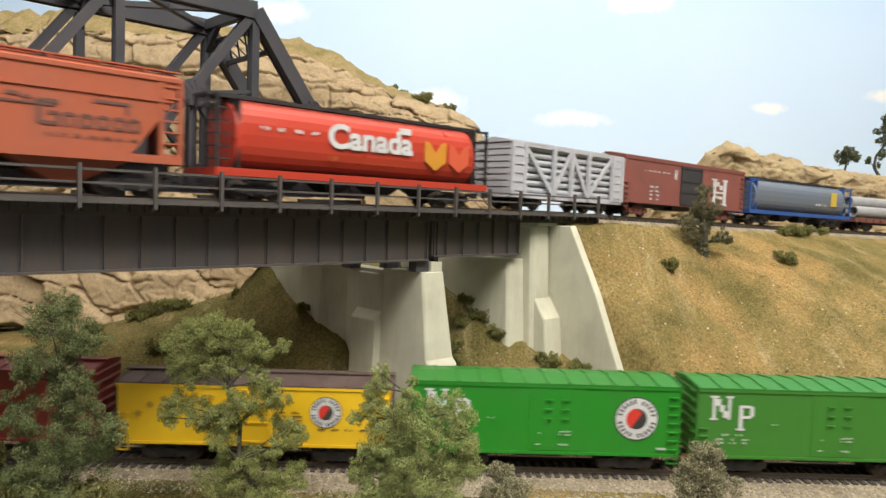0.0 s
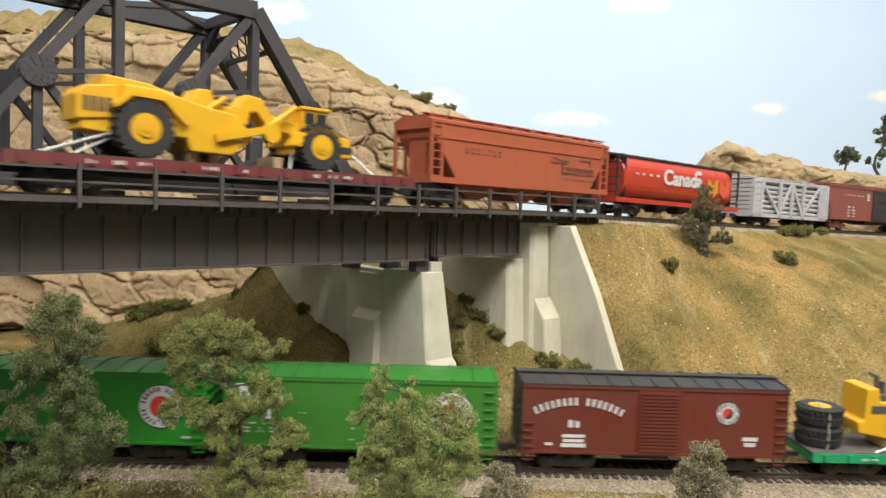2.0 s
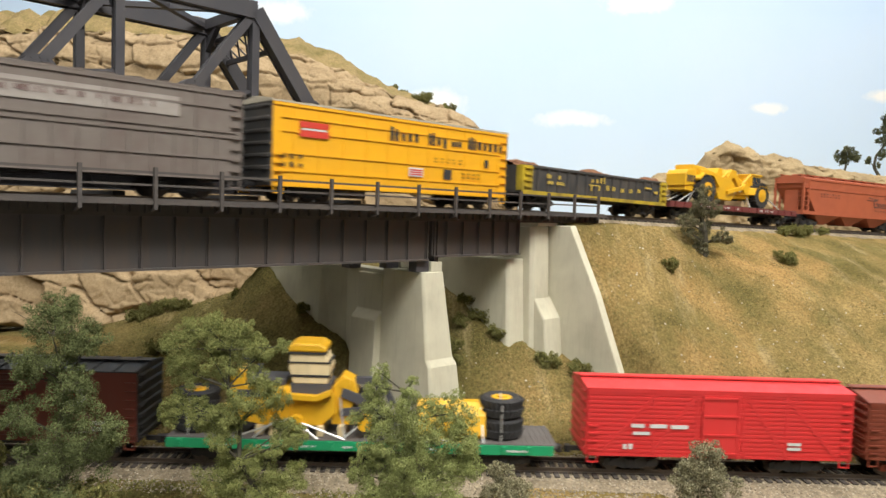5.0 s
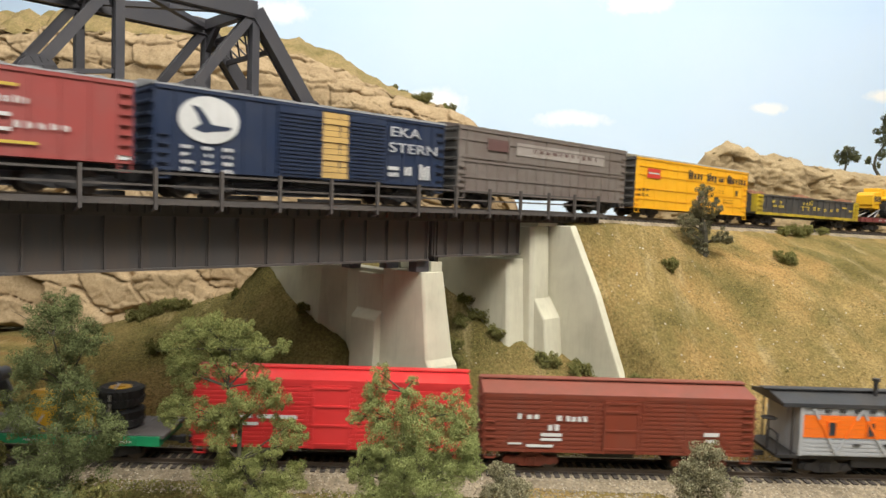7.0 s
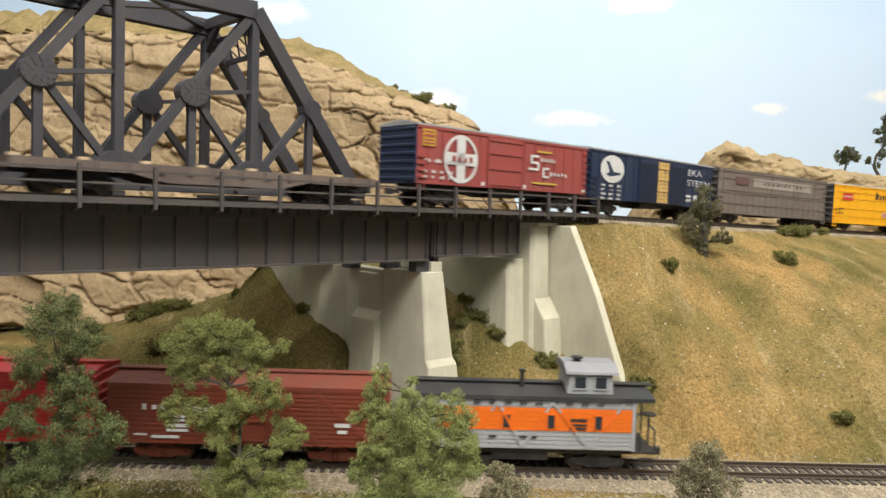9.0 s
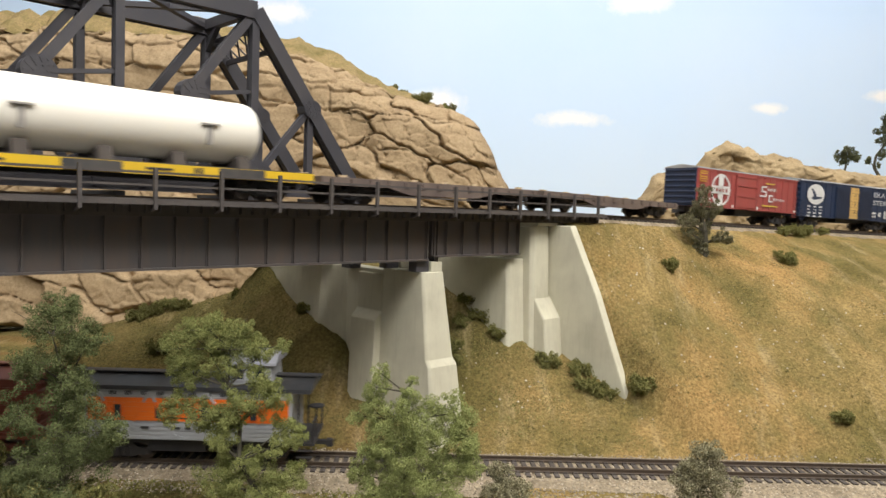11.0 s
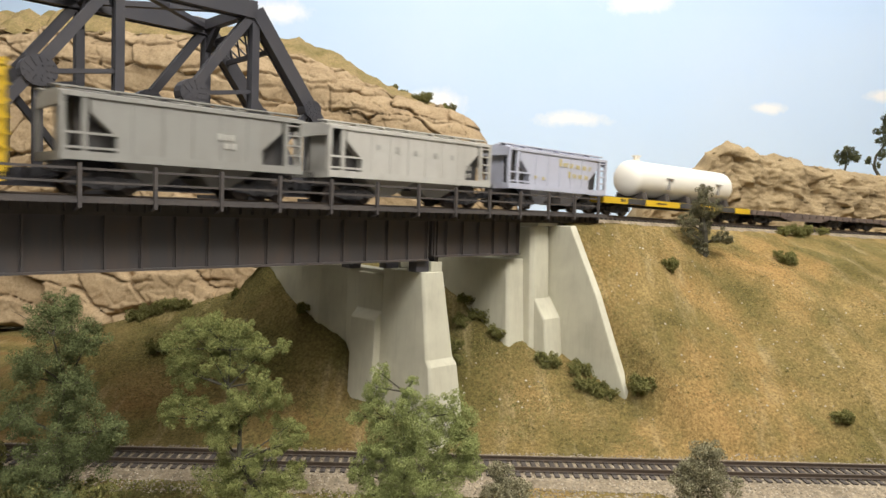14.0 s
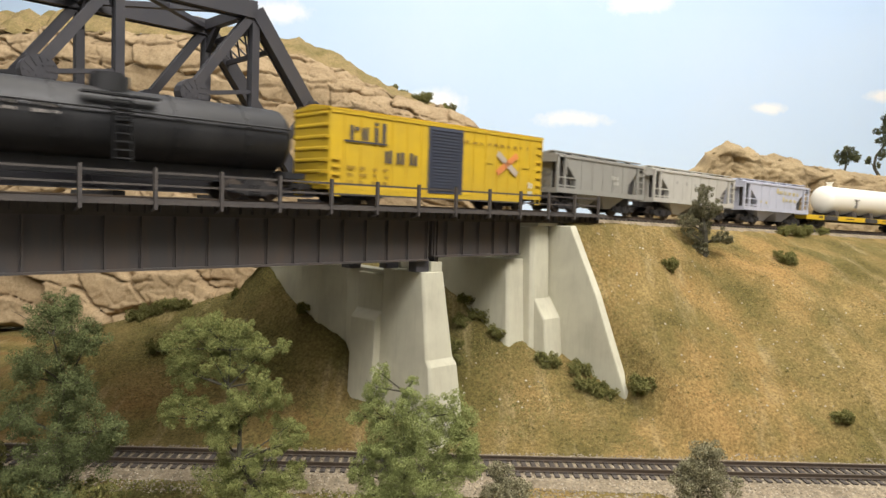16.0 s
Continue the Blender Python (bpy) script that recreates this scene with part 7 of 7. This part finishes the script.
part("cab_roof", Shape().prism([(-3.85, zd + 4.45), (-3.75, zd + 4.8), (-3.4, zd + 4.93), (-2.0, zd + 4.9), (-1.65, zd + 4.7), (-1.6, zd + 4.45)], -1.1, 1.1, "y"), YEL, cb, "yellow cab roof", bevel=0.1)
part("cab_strap", Shape().box(-3.75, -1.65, -1.06, 1.06, zd + 4.33, zd + 4.45).box(-3.78, -1.36, -1.04, 1.04, zd + 3.85, zd + 3.93).box(-3.72, -1.38, -1.04, 1.04, zd + 3.12, zd + 3.24), BLACK, cb, "black strap round the cab")
part("loader_tower", Shape().prism([(-1.3, zd + 0.5), (-1.2, zd + 2.6), (-0.7, zd + 3.2), (0.0, zd + 2.9), (0.2, zd + 2.2), (-0.3, zd + 1.0), (0.0, zd + 0.5)], -0.7, 0.7, "y"), YEL, lo, bevel=0.07)
part("pivot_pin", Shape().rod((-0.5, -0.8, zd + 2.75), (-0.5, 0.8, zd + 2.75), 0.3, 16), YEL, lo)
ar = Shape()
for y in (-0.75, 0.75):
    ar.bar((-0.2, y, zd + 2.3), (1.9, y, zd + 1.6), 0.25, 0.5).bar((1.7, y, zd + 1.7), (2.6, y, zd + 0.2), 0.25, 0.5).bar((-0.3, y, zd + 1.2), (1.9, y, zd + 1.4), 0.2, 0.4)
ar.bar((0.0, 0, zd + 2.8), (1.5, 0, zd + 2.8), 0.4, 0.35).rod((1.6, -0.5, zd + 2.55), (1.6, 0.5, zd + 2.55), 0.4, 14).bar((1.7, 0, zd + 2.5), (2.2, 0, zd + 1.5), 0.3, 0.35)
pieces("lift_arm", ar, DGREY, lo, "dark grey lift arm")
part("axle", Shape().rod((-3.2, -1.5, zd + 0.75), (-3.2, 1.5, zd + 0.75), 0.4, 14).rod((0.7, -1.5, zd + 0.8), (0.7, 1.5, zd + 0.8), 0.4, 14), YEL, lo)
tb = Shape()
for x in (-3.6, -2.9, -1.3, -0.4, 0.7):
    tb.box(x - 0.25, x + 0.25, -1.2, 1.0, zd, zd + 0.55)
pieces("timber_chock", tb, CREAM, lo, "pale timber chock")
ch = Shape()
for a, b in (((-3.6, -1.3, zd + 0.95), (-6.6, -1.62, zd)), ((-3.6, -1.3, zd + 0.95), (-5.0, -1.62, zd)), ((-3.5, -1.3, zd + 0.95), (-1.9, -1.62, zd)), ((-3.5, -1.3, zd + 0.95), (-0.4, -1.62, zd)), ((1.0, -1.3, zd + 0.95), (-0.4, -1.62, zd)), ((1.0, -1.3, zd + 0.95), (2.7, -1.62, zd)), ((-0.8, -0.8, zd + 2.0), (-0.4, -1.62, zd)), ((2.7, -0.9, zd + 0.4), (4.3, -1.62, zd)), ((2.7, -0.9, zd + 0.4), (5.7, -1.62, zd))):
    ch.rod(a, b, 0.055, 6)
pieces("tie_down_chain", ch, SILVERWIRE, lo, "bright tie-down chain")
part("step_ladder", rungs(Shape().box(-4.75, -4.7, -1.3, -1.1, zd + 0.5, zd + 2.4).box(-4.2, -4.15, -1.3, -1.1, zd + 0.5, zd + 2.4), -4.45, -1.15, zd + 0.5, zd + 2.3, 5, 0.5), YEL, lo)
part("hood_grille", Shape().box(-6.6, -5.2, -1.14, -1.08, zd + 2.0, zd + 2.4), DGREY, lo, "dark hood grille")
part("hood_pipe", Shape().rod((-6.0, -0.5, zd + 2.9), (-6.0, -0.5, zd + 3.9), 0.13, 10).bar((-6.0, -0.5, zd + 3.85), (-6.5, -0.5, zd + 4.05), 0.24, 0.16), DGREY, lo, "dark bent intake pipe")
for o in lo.children_recursive:
    dx = o.location.x
    for v in o.data.vertices:
        v.co.x = (-7.4 * C + (v.co.x + dx + 7.4 * C) * 0.93) - dx
FL(lo)
bk = thing("loader_bucket", "yellow loader bucket lying on the flatcar deck", "bucket")
part("shell", Shape().prism([(-1.2, 0.25), (-0.9, 1.3), (-0.2, 1.85), (0.9, 1.7), (1.0, 1.5), (0.0, 1.4), (-0.6, 0.9), (-0.7, 0.4), (0.4, 0.05), (0.4, -0.0), (-0.9, 0.0)], -1.85, 1.85, "y"), YEL, bk, bevel=0.06)
for y in (-0.5, 0.6):
    part("hinge_bracket", Shape().prism([(-1.4, 0.0), (-1.2, 0.9), (-0.9, 1.2), (-0.6, 0.3), (-1.0, 0.0)], y - 0.15, y + 0.15, "y"), YEL, bk)
pieces("tie_down_chain", Shape().rod((-0.8, -0.4, 1.4), (-1.55, 0.0, 0.1), 0.05, 6).rod((-0.5, 0.4, 1.7), (-1.55, 1.2, 0.0), 0.05, 6).rod((-0.5, -1.6, 1.6), (-1.5, -1.7, 0.0), 0.05, 6), SILVERWIRE, bk, "bright tie-down chain")
bucket_rows = [(t, m @ pose(4.7 * C, -0.1 * C, zd * C, 0, 0, 90)) for t, m in rows_lower((44.8 + 65.0) / 2)]
MOVES.append((bk, bucket_rows))

rx = runs(boxcar("signal red wooden boxcar with white lettering", 14.2, 1.05, 4.6, BRED, BRED, BRED, (-1.0, 1.0), BRED, style="siding", door_style="plain", rise=0.3, roof_ribs=False), rows_lower, 66.7, 80.9)
marks(rx, [(-4.4, 2.7, 0.7, 0.2), (-3.3, 2.7, 0.9, 0.2), (-2.2, 2.68, 0.9, 0.2), (-4.2, 2.3, 0.9, 0.16), (-4.9, 1.6, 0.6, 0.3), (4.0, 1.9, 0.7, 0.15), (4.0, 1.65, 0.7, 0.15)], WHITE, -HW - 0.1, "white lettering bars")
bb = runs(boxcar("red-brown slatted boxcar with brown roof", 14.3, 1.15, 4.2, BRBR, BRROOF, BRBR, (-0.85, 1.05), BRBR, style="siding", door_style="plain", gear=BRBR, key="rb", rise=0.45, roof_ribs=False), rows_lower, 81.8, 96.1)
marks(bb, [(-5.3, 3.05, 0.3, 0.3), (-4.6, 3.05, 0.75, 0.25), (-3.2, 3.0, 0.4, 0.3), (-2.3, 2.98, 1.2, 0.28), (-3.5, 2.5, 0.7, 0.35), (-3.6, 2.1, 1.1, 0.18), (-3.6, 1.85, 1.1, 0.14), (-5.5, 1.6, 0.7, 0.1), (-4.2, 1.5, 1.4, 0.14), (4.9, 2.3, 0.8, 0.2), (4.9, 1.95, 0.5, 0.18)], WHITE, -HW - 0.1, "white lettering bars")

CABGREY = paint("light_grey_paint", (0.37, 0.38, 0.385), 0.5, 0.2, (0.22, 0.21, 0.2))
CABTOP = paint("weathered_roof_grey", (0.23, 0.235, 0.25), 0.6, 0.3, (0.15, 0.145, 0.14))
CABORG = paint("safety_orange", (0.80, 0.16, 0.012), 0.42, 0.12)


def caboose():
    ob = car("caboose", "grey and orange wooden caboose with cupola", "caboose")
    L, z0, z1 = 10.6, 1.3, 3.95
    h = L / 2
    part("body", Shape().box(-h, h, -HW, HW, z0, z1), CABGREY, ob)
    for s in (-1, 1):
        for z in np.arange(z0 + 0.05, z1 - 0.1, 0.22):
            part("side_board", Shape().box(-h, h, min(s * HW, s * (HW + 0.03)), max(s * HW, s * (HW + 0.03)), z, z + 0.15), CABGREY, ob)
        for z in np.arange(2.3, 3.3, 0.24):
            part("orange_board", Shape().box(-h + 0.15, h - 0.12, min(s * HW, s * (HW + 0.055)), max(s * HW, s * (HW + 0.055)), z, z + 0.23), CABORG, ob, "orange painted board")
    br, bo = Shape(), Shape()
    for s in (-1, 1):
        y = s * (HW + 0.08)
        for x0, x1 in ((-4.6, -3.3), (-2.0, -3.3), (-2.0, -0.6), (0.9, -0.6), (0.9, 2.9), (4.7, 2.9)):
            at = lambda q: x0 + (x1 - x0) * (z1 - 0.1 - q) / (z1 - z0 - 0.2)
            br.bar((x0, y, z1 - 0.1), (at(3.29), y, 3.29), 0.05, 0.13, (1, 0, 0))
            br.bar((at(2.28), y, 2.28), (x1, y, z0 + 0.1), 0.05, 0.13, (1, 0, 0))
            bo.bar((at(3.29), y, 3.29), (at(2.28), y, 2.28), 0.05, 0.13, (1, 0, 0))
        br.box(h - 0.15, h + 0.03, min(y, y - s * 0.1), max(y, y - s * 0.1), z0, z1).box(-h - 0.03, -h + 0.15, min(y, y - s * 0.1), max(y, y - s * 0.1), z0, z1)
    pieces("side_brace", br, CABGREY, ob)
    pieces("side_brace", bo, CABORG, ob, "orange painted brace")
    for x in (-3.6, -1.5, 0.85, 3.35):
        wn = part("window", Shape().box(x - 0.18, x + 0.18, -HW - 0.1, -HW - 0.05, 2.45, 3.15), GLASS, ob, "dark narrow window")
        part("window_frame", Shape().box(x - 0.26, x - 0.18, -HW - 0.12, -HW - 0.03, 2.4, 3.2).box(x + 0.18, x + 0.26, -HW - 0.12, -HW - 0.03, 2.4, 3.2).box(x - 0.26, x + 0.26, -HW - 0.12, -HW - 0.03, 3.14, 3.2), CABORG, wn)
    part("roof", Shape().prism([(-HW - 0.15, z1 - 0.02), (HW + 0.15, z1 - 0.02), (HW + 0.12, z1 + 0.18), (0, z1 + 0.48), (-HW - 0.12, z1 + 0.18)], -h - 1.0, h + 1.0), BLKROOF, ob)
    part("roof_walk", Shape().box(-h - 1.3, h + 1.3, -0.32, 0.32, z1 + 0.52, z1 + 0.58), BLKROOF, ob)
    cu = part("cupola", Shape().prism([(1.7, z1 + 0.1), (4.2, z1 + 0.1), (4.1, z1 + 1.35), (1.85, z1 + 1.35)], -1.35, 1.35, "y"), CABGREY, ob, "grey cupola", bevel=0.04)
    part("cupola_roof", Shape().prism([(-1.55, z1 + 1.33), (1.55, z1 + 1.33), (1.5, z1 + 1.45), (0.7, z1 + 1.8), (-0.7, z1 + 1.8), (-1.5, z1 + 1.45)], 1.6, 4.4), CABTOP, cu)
    for x in (2.4, 3.5):
        part("cupola_window", Shape().box(x - 0.3, x + 0.3, -1.39, -1.33, z1 + 0.55, z1 + 1.15), GLASS, cu, "dark cupola window")
        part("cupola_sash", Shape().box(x - 0.36, x + 0.36, -1.42, -1.33, z1 + 0.48, z1 + 0.55).box(x - 0.36, x - 0.3, -1.42, -1.33, z1 + 0.5, z1 + 1.2).box(x + 0.3, x + 0.36, -1.42, -1.33, z1 + 0.5, z1 + 1.2), CABGREY, cu)
    part("roof_vent", Shape().rod((2.4, -0.3, z1 + 1.75), (2.4, -0.3, z1 + 1.95), 0.2, 10).rod((2.4, -0.3, z1 + 1.95), (2.4, -0.3, z1 + 2.05), 0.32, 10), BLACK, cu)
    part("stove_pipe", Shape().rod((-0.6, -0.6, z1 + 0.2), (-0.6, -0.6, z1 + 1.3), 0.12, 10).rod((-0.6, -0.6, z1 + 1.2), (-0.6, -0.6, z1 + 1.35), 0.2, 10), BLACK, ob, "black stove pipe")
    for s in (-1, 1):
        p = Shape().box(min(s * h, s * (h + 1.2)), max(s * h, s * (h + 1.2)), -HW, HW, 1.15, 1.3)
        for y in (-HW + 0.1, HW - 0.1):
            p.rod((s * (h + 1.12), y, 1.3), (s * (h + 1.12), y, 2.4), 0.05, 6)
            p.rod((s * (h + 1.12), y, 2.4), (s * (h + 1.12), y * 0.5, 2.45), 0.05, 6)
            p.rod((s * (h + 0.35), y, 1.3), (s * (h + 0.35), y, z1), 0.05, 6)
        p.rod((s * (h + 1.12), -0.55, 1.3), (s * (h + 1.12), -0.55, 3.0), 0.06, 6).rod((s * (h + 1.12), -0.55, 2.95), (s * (h + 1.12), -0.55, 3.02), 0.4, 14)
        p.box(min(s * (h + 0.3), s * (h + 1.1)), max(s * (h + 0.3), s * (h + 1.1)), -HW - 0.05, -HW + 0.2, 0.5, 0.56).box(min(s * (h + 0.3), s * (h + 1.1)), max(s * (h + 0.3), s * (h + 1.1)), -HW - 0.05, -HW + 0.2, 0.85, 0.9)
        part("end_platform", p, BLACK, ob, "black end platform with brake wheel")
    part("end_door", Shape().box(-h - 0.05, -h, -0.5, 0.5, 1.4, 3.7).box(h, h + 0.05, -0.5, 0.5, 1.4, 3.7), CABGREY, ob)
    marks(ob, block(-4.0, z1 - 0.2, 10, 1, 0.6, 0.22, 0.35, seed=50) + [(-0.6, 1.95, 0.4, 0.12), (0.0, 1.95, 0.3, 0.12), (-2.2, 1.95, 0.4, 0.12)], BLACKINK, -HW - 0.09)
    marks(ob, [(2.3, 2.9, 0.9, 0.14), (2.3, 2.65, 0.9, 0.1), (2.3, 2.45, 0.9, 0.14)], BLACKINK, -HW - 0.1)
    part("underframe", Shape().box(-h, h, -1.5, 1.5, 1.05, z0).box(-2.2, 0.8, -1.4, -0.6, 0.6, 1.1), BLACK, ob)
    running_gear(ob, L + 2.4, inset=3.0)
    return ob


runs(caboose(), rows_lower, 98.6, 109.2)

# ---- bushes on the slopes
SPOTS = [(-24.0, 55.6, 0.7), (-23.2, 56.4, 0.8), (-21.9, 56.9, 0.9), (-20.7, 57.0, 0.65), (-15.3, 54.8, 0.8), (-13.9, 54.6, 0.9), (-19.8, 49.8, 0.75), (-9.4, 49.6, 0.6), (16.9, 53.2, 0.62), (29.4, 60.9, 0.85), (7.4, 47.6, 0.72), (9.3, 47.0, 0.75), (9.7, 45.8, 0.75), (10.7, 45.3, 0.7), (13.1, 45.0, 0.75), (2.8, 49.4, 0.72), (3.9, 48.2, 0.7), (1.9, 50.5, 0.7), (1.3, 49.2, 0.6), (1.1, 47.7, 0.55), (0.9, 46.7, 0.5), (25.3, 43.8, 0.62)]
SPOTS += [(*upper(s, 3.5)[0].xy, r) for s, r in ((41.5, 0.7), (43.5, 0.85), (45.5, 0.8), (48.5, 0.6))]
for i, (x, y, r) in enumerate(SPOTS):
    bush(x, y, r, 60 + i)
# bushes along the cliff's edge
for i, (x, b, r) in enumerate(((-2.5, 0.25, 1.1), (0.3, 0.08, 0.8), (-5.5, 0.75, 0.55), (-4.0, 0.75, 0.5))):
    e = min(edge, key=lambda q: abs(q[0] - x))
    ob = bush(e[0] - 3 * b, e[1] + 14 * b, r, 160 + i)
    ob.location.z = (e[2] - 0.4 + turf_rise(e[0], b)) * C


# ---- loose turf, grass and pebbles


def flakes(n, x0, x1, y0, y1, size, seed, lift=0.0, upright=0.3):
    rnd = random.Random(seed)
    sh = Shape()
    while n:
        x, y = rnd.uniform(x0, x1), rnd.uniform(y0, y1)
        if fbm(x * 0.35, y * 0.35, seed, 3) < rnd.uniform(-0.5, 0.5):
            continue
        n -= 1
        z = height(x, y)
        q = size * rnd.uniform(0.4, 1.3)
        a, t = rnd.uniform(0, 6.28), rnd.uniform(0.1, 1.2)
        c, s = math.cos(a) * q, math.sin(a) * q
        sh.poly([(x - c, y - s, z - 0.01), (x + c, y + s, z - 0.01), (x + c * 0.4 - s * 0.5, y + s * 0.4 + c * 0.5, z + q * t + lift), (x - s * 0.6, y + c * 0.6, z + q * t * 0.5)], [(0, 1, 2), (0, 2, 3)])
    return sh


TUFT_A = leaf_mat("olive_turf_flakes", (0.095, 0.085, 0.026), (0.152, 0.132, 0.044), (0.23, 0.19, 0.07))
TUFT_B = leaf_mat("tan_turf_flakes", (0.158, 0.136, 0.051), (0.262, 0.208, 0.085), (0.40, 0.303, 0.135))
TUFT_C = leaf_mat("green_grass_flakes", (0.135, 0.138, 0.040), (0.21, 0.203, 0.066), (0.31, 0.285, 0.11))
tagged(part("turf", flakes(26000, -30, 6, 41.2, 58, 0.065, 71), TUFT_A), "fine olive turf scattered on the slope", "turf", kind="stuff")
tagged(part("turf", flakes(34000, 2, 44, 41.6, 62, 0.068, 72), TUFT_B), "fine tan and olive turf scattered on the bank", "turf", kind="stuff")
tagged(part("turf", flakes(9000, -1, 13, 41.5, 50, 0.055, 74), TUFT_C), "green turf under the bridge", "turf", kind="stuff")
tagged(part("grass", flakes(12000, -26, 30, 32.0, 35.4, 0.08, 73, 0.03), TUFT_C), "short green grass beside the gravel", "grass", kind="stuff")
PEBBLE = stone_mat("pale_pebbles", [(0.0, (0.4, 0.34, 0.25)), (0.6, (0.55, 0.48, 0.37)), (1.0, (0.72, 0.66, 0.55))])
tagged(part("pebbles", stones(260, -4, 40, 42.5, 56, height, 0.05, 0.11, 75), PEBBLE), "small pale pebbles on the slope", "pebbles", kind="stuff")


def motions():
    for ob, rows in MOVES:
        walk(ob, rows)


motions()
